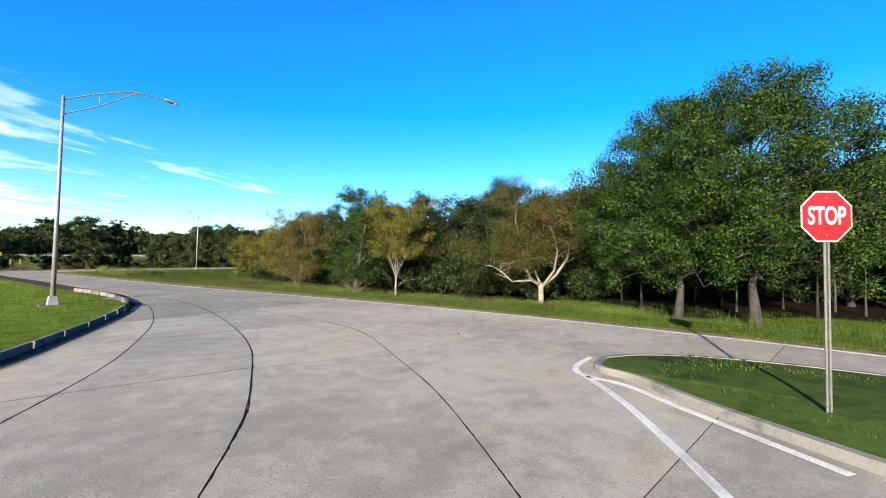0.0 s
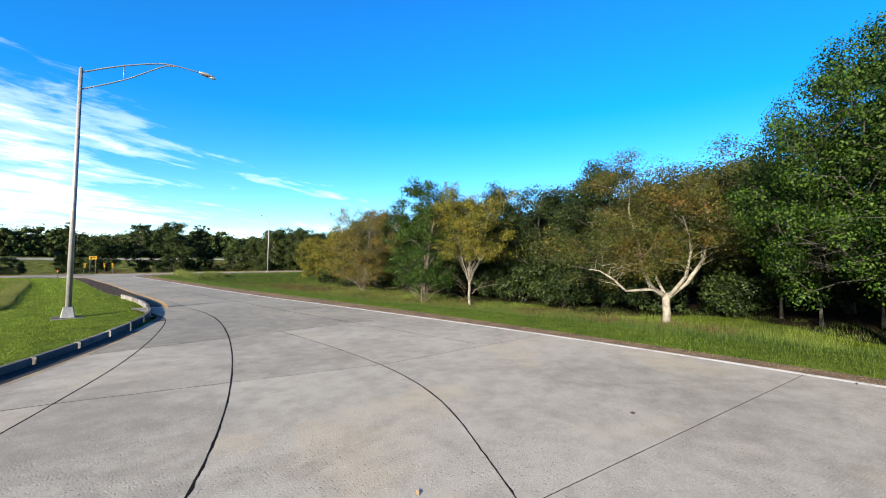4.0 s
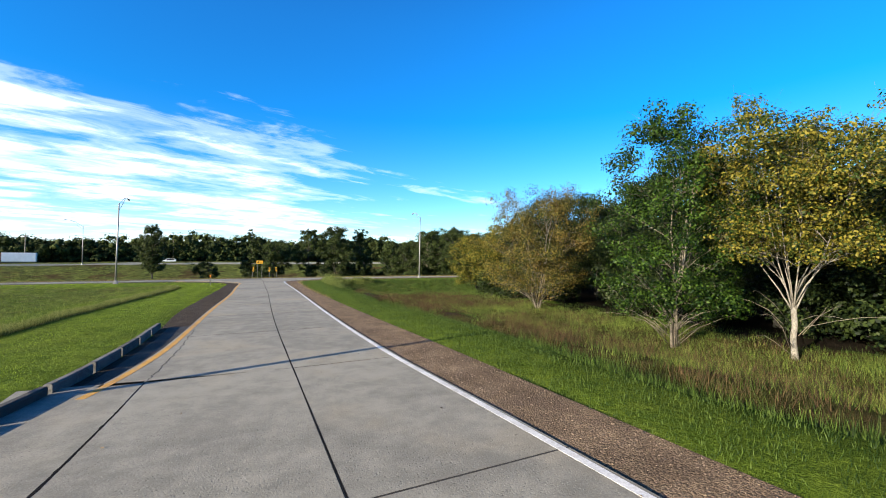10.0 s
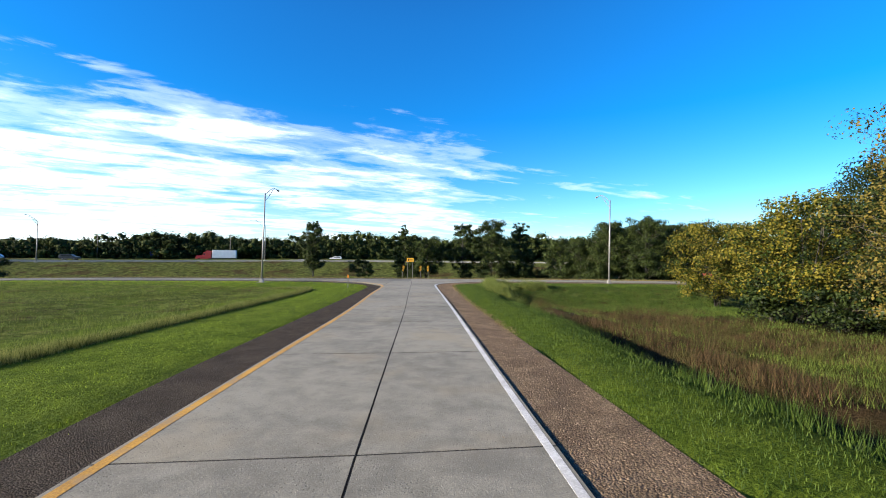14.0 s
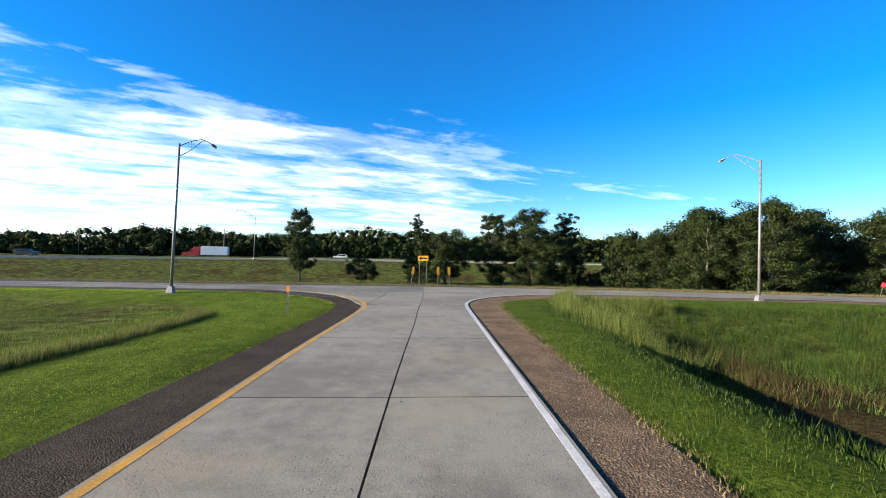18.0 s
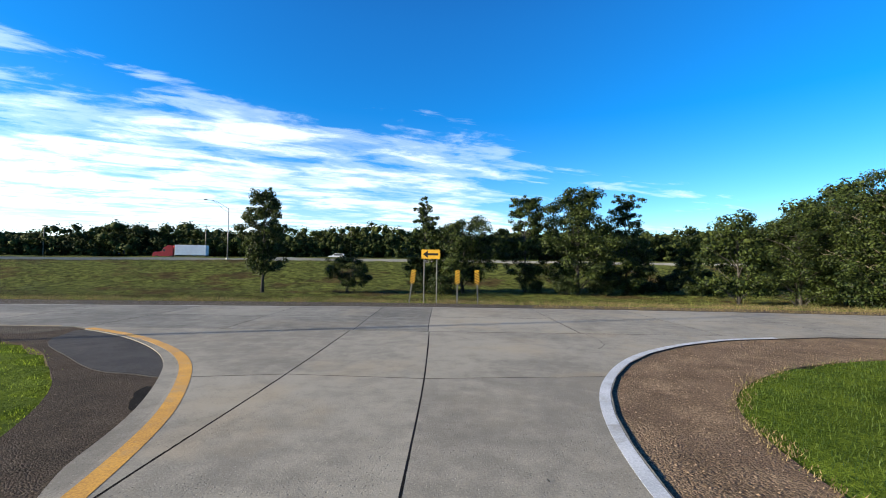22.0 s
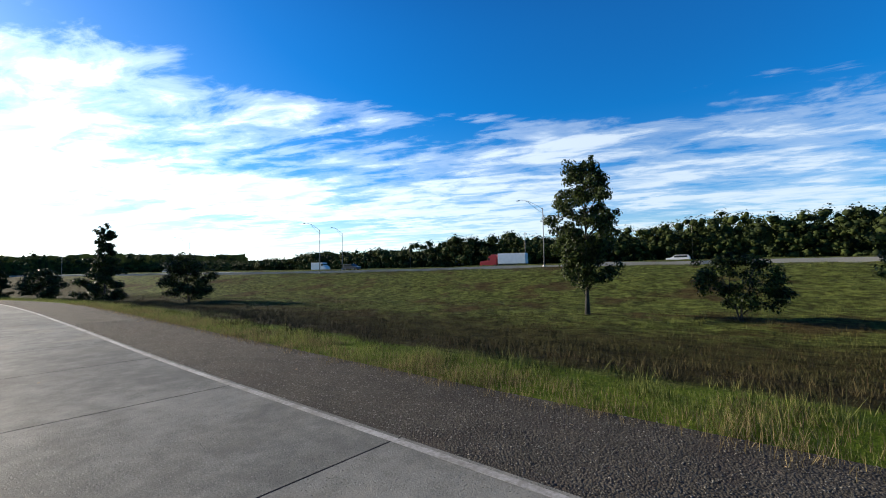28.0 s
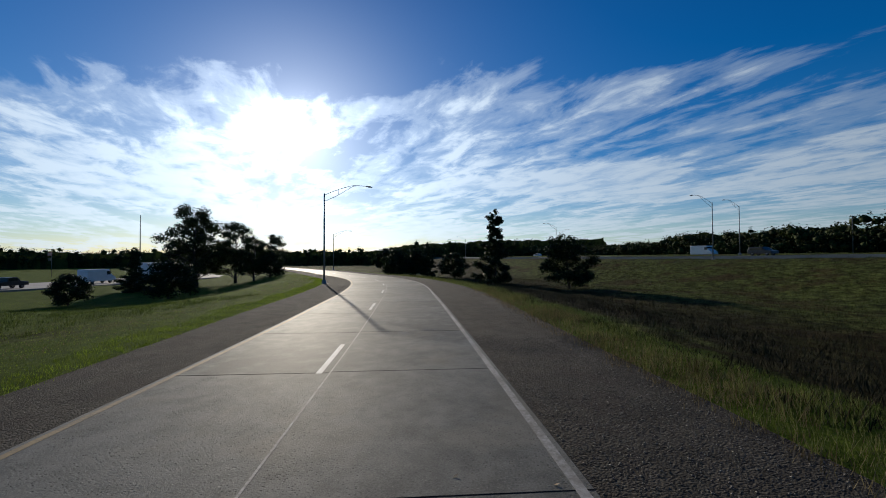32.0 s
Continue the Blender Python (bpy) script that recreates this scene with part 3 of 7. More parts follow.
# the ramp, as x for each y: slab edges, joints, shoulders
LEFT = by_y((-95, -95), (-60, -52), (-41, -34), (-31, -17), (-24, -11.2), (-20, -9.2), (-15, -7.0), (-11, -5.45), (-7, -4.55), (-3, -4.05), (1, -4.1), (4.6, -4.5),
            (14, -5.6), (24, -6.55), (31, -7.4), (38, -8.4), (46, -9.3), (50, -9.85), (53.8, -11.1), (56, -12.4), (58, -13.9), (59.6, -15.9), (61, -18.4), (62, -21.4))
JOIN_A = by_y((-95, -70), (-45, -24), (-31, -12.6), (-26.4, -9.9), (-23.4, -8.2), (-20.6, -7.1), (-16.1, -5.6), (-9.2, -4.35), (-6, -4.45), (62, -21.4))
JOIN_B = by_y((-95, -62), (-45, -19), (-29.7, -7.6), (-26.1, -6.0), (-23, -4.75), (-18, -3.62), (-12.7, -2.85), (-8.3, -2.6), (-4, -3.05), (0, -3.6), (62, -21.4))
CENTRE = by_y((-18, 2.05), (-14.2, 1.43), (-10.5, 0.85), (-8.3, 0.55), (-1.9, -0.33), (6.2, -1.43),
               (15, -2.45), (28, -3.9), (37.5, -5.15), (45, -6.0), (50, -6.7), (57, -7.45), (63.5, -8.4))
CENTRE_S = by_y((-95, -52), (-45, -14.5), (-31.3, -4.8), (-26.8, -2.7), (-23.0, -1.0), (-18.2, -1.05), (-14.0, -1.55))
SIDE_S = by_y((-21.5, 2.6), (-19.3, 2.27), (-16.6, 1.81), (-14.2, 1.43))
JOIN_D = by_y((46, -9.3), (51.6, -10.1), (56.5, -10.5), (63.2, -11.3))
RIGHT = by_y((-95, -20), (-60, 2.0), (-45, 5.3), (-36, 6.0), (-31, 6.1), (-25, 5.85), (-19, 5.25), (-12, 4.2), (-7, 3.4), (0, 2.1), (11.5, 0.68), (25.5, -0.85), (37, -2.2),
             (51, -3.9), (54, -4.15), (56.5, -3.9), (58.5, -3.2), (60.5, -2.1), (62.3, -0.4), (64, 2.0), (65.2, 6.0))
SHOULDER_L = by_y((-95, -96), (-41, -35), (-24, -11.6), (-15, -7.4), (-7, -4.95), (-3, -4.6), (2, -5.0), (6.5, -5.7), (13, -6.95), (20, -7.7), (29, -8.7), (37, -9.6), (43, -10.3), (47.8, -10.9), (50.1, -11.4),
                   (52.5, -12.2), (55.4, -14.3), (57.2, -16.7), (58.7, -18.7), (59.8, -22), (60.4, -28))
SHOULDER_R = by_y((-95, -19), (-45, 6.2), (-31, 7.0), (-20, 6.3), (-12.4, 5.6), (-6.5, 4.8), (-0.9, 4.1), (7, 2.95), (15, 1.9), (25, 0.6), (35, -0.6), (45.8, -1.6), (49.2, -1.85), (51.4, -2.1), (54.4, -2.2), (56.8, -1.7), (58.6, -0.3), (60.5, 2.1), (62.0, 6.0), (62.6, 12.0))
# the crossing road, as y for each x
FAR = by_x((-420, -160), (-260, -60), (-180, -4), (-140, 28), (-111, 46.5), (-92, 56), (-76, 60.9), (-57, 64.0), (-42, 66.5), (-31, 68.2), (-23, 69.7), (-16.7, 70.8), (-9.7, 72.1), (1.4, 73.1), (12, 73.6), (25, 73.0), (45, 70), (80, 62), (140, 40), (300, -50))
NEAR = by_x((-420, -169), (-260, -68.5), (-180, -12), (-140, 19.5), (-106, 39.5), (-90, 48), (-77, 52.6), (-64, 55.7), (-54.5, 57.4), (-45.7, 58.75), (-37.8, 59.75), (-30, 60.75), (-21.4, 62.0), (-8.6, 63.5), (6, 65.2), (14, 65.9), (25, 65.3), (45, 62.2), (80, 54), (140, 32), (300, -58))
FAR_SH = by_x((-420, -156), (-260, -56), (-180, 0), (-140, 32), (-111, 50.5), (-92, 59.6), (-70, 66.0), (-53, 68.2), (-40, 70.1), (-27, 72.0), (-19.5, 73.3), (-12.4, 74.5), (-2, 75.3), (12, 76.0), (25, 75.3), (45, 72.2), (80, 64), (140, 42), (300, -48))
NEAR_SH = by_x((-420, -172.5), (-260, -72), (-180, -15.5), (-140, 16), (-106, 36), (-90, 44.6), (-80.7, 48.4), (-61, 53.3), (-49, 55.4), (-40, 57.1), (-28, 58.9), (-21.4, 60.9), (-8.6, 62), (6, 61.6), (14, 62.6), (25, 63), (45, 60), (80, 52), (140, 30), (300, -60))
# the highway's near edge
HIGHWAY = by_x((-1500, -420), (-600, -80), (-300, 40), (-200, 82), (-119, 115), (-64, 136), (0, 150), (100, 160), (300, 166), (1500, 150))


def road_z(x):
    return -0.012 * np.maximum(0.0, -55.0 - np.asarray(x, float)).clip(0, 60)


def smooth(a, b, v):
    t = np.clip((v - a) / (b - a), 0, 1)
    return t * t * (3 - 2 * t)


def off_road(x, y):
    """How far a place lies outside the paved ground and its shoulders."""
    yr = np.clip(y, -95, 62)
    ramp = np.maximum(SHOULDER_L(yr) - x, x - SHOULDER_R(yr))
    ramp = np.maximum(ramp, y - 62.5)
    cross = np.maximum(NEAR_SH(x) - y, y - FAR_SH(x)) * 0.95
    return np.minimum(ramp, cross)


def terrain(x, y):
    x, y = np.asarray(x, float), np.asarray(y, float)
    d = off_road(x, y)
    right_of_ramp = smooth(0, 6, x - SHOULDER_R(np.clip(y, -95, 62))) * (y < 64)
    median = smooth(0, 3, y - FAR_SH(x))
    depth = 0.55 + 1.25 * right_of_ramp + 0.95 * median
    depth = depth - 0.5 * right_of_ramp * smooth(-6, -22, y)
    z = road_z(x) - 0.05 - depth * smooth(1.0, 14, d) + 0.25 * smooth(12, 22, d) * (1 - median)
    z = z - 1.05 * smooth(0, 4, x - SHOULDER_R(np.clip(y, -95, 62))) * (y < 64) * np.exp(-((d - 5.3 - 0.5 * np.sin(y * 0.3)) / 1.25) ** 2) * smooth(58, 50, y) * smooth(-14, -4, y)
    z = z + 0.10 * median * np.sin(x * 0.9 + 2 * np.sin(y * 0.5)) * np.sin(y * 0.8 + np.sin(x * 0.6)) * smooth(3, 8, d)
    z = z - 1.6 * smooth(4, 22, NEAR_SH(x) - y) * smooth(-46, -74, x)
    e = HIGHWAY(x) - y
    z = z + (4.3 + 1.2 * smooth(0, 25, -e)) * smooth(36, 3, e) * median
    z = z + 0.10 * np.sin(x * 0.31 + 1.3 * np.sin(y * 0.17)) * np.sin(y * 0.27) * smooth(4, 14, d)
    return z


def build_ground():
    def axis(lo, hi, step, far):
        core = np.arange(lo, hi + step / 2, step)
        grow = np.cumsum(step * 1.35 ** np.arange(1, 26))
        grow = grow[grow < far]
        return np.concatenate([lo - grow[::-1], core, hi + grow])
    xs, ys = axis(-132, 46, 1.0, 3200), axis(-58, 158, 1.0, 3200)
    X, Y = np.meshgrid(xs, ys)
    Z = terrain(X, Y)
    d = off_road(X, Y)
    Z = np.where(d < -0.6, road_z(X) - 0.35, Z)
    n, m = len(ys), len(xs)
    idx = np.arange(n * m).reshape(n, m)
    faces = np.stack([idx[:-1, :-1], idx[:-1, 1:], idx[1:, 1:], idx[1:, :-1]], -1).reshape(-1, 4)
    ob = mesh_ob("ground", np.stack([X, Y, Z], -1).reshape(-1, 3), faces.tolist(), M["ground"], smooth=True)
    med = smooth(1.0, 5, Y - FAR_SH(X)) * 0.9
    rr = X - SHOULDER_R(np.clip(Y, -95, 62))
    weed = smooth(4.3, 6.2, rr) * (Y < 60) * smooth(-20, -6, Y) * smooth(27, 21, X) * smooth(50, 40, Y + 4 * np.sin(X * 0.4))
    leftm = smooth(6, 10, SHOULDER_L(np.clip(Y, -95, 62)) - X) * smooth(58, 50, Y) * smooth(-14, 12, Y + 5 * np.sin(X * 0.2)) * smooth(-72, -34, X + 6 * np.sin(Y * 0.17)) * 0.57
    hollow = smooth(4.0, 7, rr) * smooth(38, 48, Y) * smooth(61, 57, Y) * smooth(40, 26, X) * 0.62
    # the soil with painted shade lies under the woods
    shaded_soil = smooth(20.5, 26, X + 1.5 * np.sin(Y * 0.4)) * (Y < 60) * smooth(58, 40, Y)
    shaded_soil = np.maximum(shaded_soil, smooth(20, 60, Y - HIGHWAY(X) - 25))
    col = np.stack([np.maximum(np.maximum(med, leftm), hollow), weed, shaded_soil, np.ones_like(weed)], -1).reshape(-1, 4)
    att = ob.data.color_attributes.new("cover", "FLOAT_COLOR", "POINT")
    att.data.foreach_set("color", col.ravel())
    return tagged(ob, "gently rolling grass ground with mown lawn and ditches", "ground", kind="structure")


build_ground()


def ribbon(name, low, high, z, material, thick=0.25, parent=None, sides=None):
    """A strip between two rows of points, with sides that go down by thick."""
    low, high = np.asarray(low), np.asarray(high)
    n = len(low)
    zl, zh = road_z(low[:, 0]) + z, road_z(high[:, 0]) + z
    v = [(*p, q) for p, q in zip(low, zl)] + [(*p, q) for p, q in zip(high, zh)]
    v += [(*p, q - thick) for p, q in zip(low, zl)] + [(*p, q - thick) for p, q in zip(high, zh)]
    f = []
    for k in range(n - 1):
        f += [(k, k + 1, n + k + 1, n + k), (k, 2 * n + k, 2 * n + k + 1, k + 1), (n + k, n + k + 1, 3 * n + k + 1, 3 * n + k)]
    f += [(0, n, 3 * n, 2 * n), (n - 1, 3 * n - 1, 4 * n - 1, 2 * n - 1)]
    ob = mesh_ob(name, v, f, material, parent)
    if sides:
        ob.data.materials.append(sides)
        ob.data.polygons.foreach_set("material_index", [0 if k % 3 == 0 and k < 3 * n - 3 else 1 for k in range(len(f))])
    return ob


def path_points(fx, lo, hi, step, swap=False):
    t = np.linspace(lo, hi, max(2, int(abs(hi - lo) / step) + 1))
    return np.stack([t, fx(t)], -1) if swap else np.stack([fx(t), t], -1)


def offset_line(p, dist):
    d = np.gradient(p, axis=0)
    d /= np.linalg.norm(d, axis=1, keepdims=True)
    return p + dist * np.stack([d[:, 1], -d[:, 0]], -1)


# gravel and asphalt beside the slabs
yy = np.linspace(-60, 62, 245)
yr_ = np.linspace(-60, 62.2, 245)
tagged(ribbon("gravel_shoulder", np.stack([RIGHT(np.linspace(-60, 65.2, 245)), np.linspace(-60, 65.2, 245)], -1), np.stack([SHOULDER_R(yr_), yr_], -1), -0.035, M["gravel"], 0.4),
       "brown pea gravel shoulder beside the ramp", "gravel", kind="structure")
y2, y3 = np.linspace(-7, 62, 140), np.linspace(-7, 60.6, 140)
tagged(ribbon("dark_gravel_shoulder", np.stack([SHOULDER_L(y3), y3], -1), np.stack([LEFT(y2), y2], -1), -0.04, M["dirt"], 0.4),
       "dark worn gravel and asphalt shoulder beside the yellow line", "gravel", kind="structure")
xx = np.linspace(-400, 280, 500)
tagged(ribbon("far_gravel_shoulder", np.stack([xx, FAR(xx)], -1), np.stack([xx, FAR_SH(xx)], -1), -0.035, M["dgravel"], 0.4), "dark gravel shoulder of the access road", "gravel", kind="structure")
x3 = np.linspace(-400, -21.4, 300)
tagged(ribbon("near_gravel_shoulder", np.stack([x3, NEAR_SH(x3)], -1), np.stack([x3, NEAR(x3)], -1), -0.038, M["dgravel"], 0.4), "grey gravel shoulder of the access road", "gravel", kind="structure")
x4 = np.linspace(5.9, 280, 160)
tagged(ribbon("near_gravel_shoulder", np.stack([x4, NEAR_SH(x4)], -1), np.stack([x4, NEAR(x4)], -1), -0.038, M["gravel"], 0.4), "brown gravel shoulder of the access road", "gravel", kind="structure")


# ---------------------------------------------------------------- concrete slabs
def slab(name, lows, highs, gap, parent, material="concrete"):
    """One slab between two edge lines, drawn in by half a joint, with a chamfered rim."""
    lows, highs = np.asarray(lows, float), np.asarray(highs, float)
    w = np.linalg.norm(highs - lows, axis=1)
    if w.max() < 0.12:
        return None
    ragged = gap * (0.75 + 0.5 * np.abs(np.sin(7.3 * lows[:, 0] + 11.9 * lows[:, 1])))
    t = np.minimum(ragged / np.maximum(w, 1e-3), 0.45)[:, None]
    a, b = lows + (highs - lows) * t, highs - (highs - lows) * t
    for e in (a, b):
        e[0] += (e[1] - e[0]) / np.linalg.norm(e[1] - e[0]) * gap
        e[-1] += (e[-2] - e[-1]) / np.linalg.norm(e[-2] - e[-1]) * gap
    return ribbon(name, a, b, 0.0, M[material], 0.18, parent, M["joint"])


def warp(c, u):
    """The y of line c at station u: the lines fan out past the throat of the junction."""
    return np.where(u < 50, u, 50 + (u - 50) * (1.0, 1.0, 1.0, 13.5 / 12, 15.2 / 12, 13.2 / 12)[c])


ramp_road = tagged(empty("ramp_road"), "pale grey concrete slab ramp with dark open joints", "road", kind="structure")
LINES = (LEFT, JOIN_A, JOIN_B, CENTRE, RIGHT, JOIN_D)
STATIONS = [-95, -70, -52, -40, -33.5, -26.6, -20.6, -14.4, -8.4, -2.1, 4.2, 10.4, 16.6, 22.8, 29.0, 35.1, 41.2, 46.8, 51.6, 56.5, 62]


LEANS = ((2.2, 1.0, -0.9, -0.8), (1.7, 0.8, -0.7, -0.6), (1.0, 0.3, -0.45, -0.4), (-0.25, -0.3, -0.24, 0.0), (-0.7, -0.1, 0.55, 0.5))


def lean(c, u):
    """How far the transverse joint at station u is shifted where it meets line c."""
    c = min(c, 4)
    skew = (-0.5, -0.3, -0.2, 0.0, 0.5)[c] * float(smooth(51, 46, u))
    if u > -8:
        return skew
    return float(np.interp(u, (-60, -45, -33.5, -26.6, -20.6, -14.4, -8.4), (0, 0, LEANS[c][0]) + LEANS[c]))


def build_ramp():
    def pts(c, lo, hi):
        line = CENTRE_S if c == 3 and hi < -14 else LINES[c]
        # the centre joint steps sideways at one transverse joint
        step = 0.38 if c == 3 and lo == -14.4 else 0.0
        u = np.linspace(lo + lean(c, lo) + step, hi + lean(c, hi), max(3, int((hi - lo) / 0.8)))
        y = warp(c, u)
        return np.stack([line(y), y], -1)
    base_u = np.linspace(-95, 62, 260)
    lo = np.stack([LEFT(base_u), base_u], -1)
    hy = warp(4, base_u)
    ribbon("joint_bed", lo, np.stack([RIGHT(hy), hy], -1), -0.007, M["joint"], 0.2, ramp_road)
    for c in range(4):
        for a, b in zip(STATIONS, STATIONS[1:]):
            if c == 0 and a > -9 or c == 1 and a > -3:
                continue
            spans = [(c if not (c == 2 and a > -3) else 0, c + 1)]
            if c == 2 and a > 50:
                spans = [(0, 5), (5, 3)]
            for i, j in spans:
                low, high = pts(i, a, b), pts(j, a, b)
                slab("slab", low, high, 0.017 if c < 2 or a > -15 else 0.008, ramp_road, "pale" if a < -15 else "concrete")


build_ramp()

cross_road = tagged(empty("access_road"), "two-lane pale concrete access road with transverse joints", "road", kind="structure")


def MIDDLE(x):
    return 0.5 * (NEAR(x) + FAR(x)) - 0.15


def build_cross():
    xs = np.linspace(-400, 280, 600)
    ribbon("joint_bed", np.stack([xs, NEAR(xs)], -1), np.stack([xs, FAR(xs)], -1), -0.007, M["joint"], 0.2, cross_road)
    st = np.concatenate([np.arange(-400, -120, 14.0), np.arange(-120, -19, 4.95), np.array((-15.9, -11.2, -8.45, -2.9, 2.2, 7.2, 12.2, 17.2, 22.2, 27.2, 32.2, 37.2)), np.arange(43, 290, 14.0)])
    for f0, f1 in ((NEAR, MIDDLE), (MIDDLE, FAR)):
        for a, b in zip(st, st[1:]):
            t = np.linspace(0, 1, max(3, int((b - a) / 1.7)))
            x = a + (b - a) * t
            slant = 0.14
            low = np.stack([x, f0(x)], -1)
            xh = x - slant * (f1(x) - f0(x))
            if f0 is MIDDLE:
                low = np.stack([x - slant * 4, f0(x - slant * 4)], -1)
                xh = x - slant * 8
            slab("slab", low, np.stack([xh, f1(xh)], -1), 0.016, cross_road, "aggregate" if b < -6 else "concrete")


build_cross()


# ---------------------------------------------------------------- road paint
def stripe(name, pts, width, material, label, z=0.004):
    a, b = offset_line(pts, -width / 2), offset_line(pts, width / 2)
    ob = ribbon(name, a, b, z, material, 0.003)
    return tagged(ob, label, "road marking", kind="structure")


def shifted(fx, dx):
    return lambda t: fx(t) + dx


stripe("white_edge_line", path_points(shifted(RIGHT, -0.14), -60, 47, 0.8), 0.13, M["white"], "worn white edge line on the concrete ramp")
stripe("pale_edge_line", path_points(shifted(RIGHT, -0.14), 47, 64.6, 0.4), 0.20, M["bluewhite"], "wide bluish white painted edge round the corner")
stripe("yellow_edge_line", path_points(shifted(LEFT, 0.16), -3.4, 49, 0.8), 0.16, M["yellow"], "worn yellow edge line on the concrete ramp")
stripe("yellow_corner_line", path_points(shifted(LEFT, 0.24), 49, 61.8, 0.35), 0.26, M["yellow"], "wide yellow painted line round the corner")
stripe("white_edge_line", path_points(shifted(FAR, -0.16), -390, 30, 1.5, True), 0.13, M["faded"], "faded white edge line of the access road")
stripe("yellow_edge_line", path_points(shifted(NEAR, 0.16), -390, -22, 1.5, True), 0.12, M["fadedy"], "faded yellow edge line of the access road")
for k in range(14):
    x0 = -30.2 - 11.0 * k
    stripe("lane_dash", path_points(shifted(MIDDLE, -0.24), x0 - 3.05, x0, 0.6, True), 0.13, M["white"], "white lane dash on the access road")
# a narrow pale line laid over the dark middle joint
stripe("joint_seal", path_points(shifted(MIDDLE, 0.0), -200, -26, 1.5, True), 0.035, M["faded"], "thin pale line on the middle joint of the access road")


# the slab's bare edge outside the yellow corner line
gy = np.linspace(51.5, 61.6, 40)
tagged(ribbon("concrete_edge", np.stack([LEFT(gy) - 0.34 * smooth(51.5, 53, gy), gy], -1), np.stack([LEFT(gy) + 0.02, gy], -1), -0.006, M["concrete"], 0.1), "bare pale concrete edge outside the yellow corner line", "concrete", kind="structure")


def crack(pts, width, seed):
    rng = np.random.default_rng(seed)
    p = chaikin(pts, 2)
    q = np.stack([np.interp(np.linspace(0, len(p) - 1, 60), np.arange(len(p)), p[:, k]) for k in (0, 1)], -1) + rng.normal(0, 0.025, (60, 2))
    w = width * rng.uniform(0.3, 1.0, (60, 1))
    d = offset_line(q, 1.0) - q
    ob = ribbon("slab_crack", q - d * w / 2, q + d * w / 2, 0.0022, M["joint"], 0.004)
    return tagged(ob, "fine ragged dark crack in the concrete slab", "crack", kind="structure")


def ragged_joint(fx, y0, y1, width, seed):
    """Broken joint edges: a dark ragged seam of uneven width."""
    rng = np.random.default_rng(seed)
    n = int((y1 - y0) / 0.09)
    t = np.linspace(y0, y1, n)
    soft = np.convolve(rng.random(n + 8), np.ones(9) / 9, "valid")
    w = width * (0.25 + 1.5 * np.clip(soft - 0.28, 0, 1) * rng.uniform(0.6, 1.4, n))
    q = np.stack([fx(t) + rng.normal(0, width * 0.10, n), t], -1)
    ob = ribbon("worn_joint", q - np.stack([w * rng.uniform(0.3, 0.7, n), 0 * w], -1), q + np.stack([w * rng.uniform(0.3, 0.7, n), 0 * w], -1), 0.0018, M["tar_depth"], 0.004)
    return tagged(ob, "dark crumbling joint between the concrete slabs", "joint", kind="structure")


ragged_joint(JOIN_A, -34, -8.5, 0.04, 11)
ragged_joint(JOIN_B, -33, -4, 0.05, 12)
ragged_joint(CENTRE_S, -33, -14.7, 0.03, 13)
ragged_joint(SIDE_S, -20.4, -14.4, 0.024, 16)
ragged_joint(CENTRE, -14.2, 63, 0.024, 14)
ragged_joint(JOIN_D, 51.6, 63, 0.034, 15)
crack([(-3.25, -2.3), (-3.5, 0.0), (-3.8, 2.4), (-4.3, 5.6)], 0.035, 4)
crack([(-2.9, 61.4), (-2.4, 62.6), (-3.2, 65.8), (-3.5, 70.2)], 0.016, 3)


# ---------------------------------------------------------------- kerbs
KERB = chaikin([(-26, -36.0), (-17.6, -30.6), (-13.2, -26.4), (-9.9, -21.1), (-8.55, -18), (-7.2, -15), (-5.75, -11), (-4.85, -7.3), (-4.65, -3), (-5.0, 1.7), (-5.55, 5.2), (-5.75, 6.6)])


def along(p, s):
    d = np.r_[0, np.cumsum(np.linalg.norm(np.diff(p, axis=0), axis=1))]
    return np.stack([np.interp(s, d, p[:, 0]), np.interp(s, d, p[:, 1])], -1), d[-1]


def build_kerb():
    kerb = tagged(empty("precast_kerb"), "low precast concrete kerb of white-topped blocks with open gaps", "kerb", kind="structure")
    total = along(KERB, [0])[1]
    s = total - 0.02
    while s > 2.5:
        ln = 1.76
        p, _ = along(KERB, np.linspace(s - ln, s, 6))
        q = offset_line(p, -0.16)
        qi, pi = offset_line(p, -0.13), offset_line(p, -0.025)
        bm = bmesh.new()
        rows = []
        zg = 0.185 + 0.012 * math.sin(s * 7.1)
        for k in range(6):
            rows.append([bm.verts.new((*c, z)) for c, z in ((p[k], -0.2), (p[k], zg - 0.03), (pi[k], zg), (qi[k], zg), (q[k], zg - 0.03), (q[k], -0.2))])
        for a, b in zip(rows, rows[1:]):
            for i in range(5):
                bm.faces.new((a[i], a[i + 1], b[i + 1], b[i]))
        bm.faces.new(rows[0])
        bm.faces.new(rows[-1][::-1])
        bmesh.ops.recalc_face_normals(bm, faces=bm.faces)
        part("kerb_block", bm, M["kerb"], kerb)
        s -= ln + 0.15


build_kerb()
ap_y = np.linspace(-4, 6.8, 24)
tagged(ribbon("asphalt_apron", np.stack([SHOULDER_L(ap_y) + 0.25, ap_y], -1), np.stack([LEFT(ap_y) - 0.02, ap_y], -1), -0.028, M["asphalt"], 0.1), "dark asphalt strip between kerb and slabs", "asphalt", kind="structure")


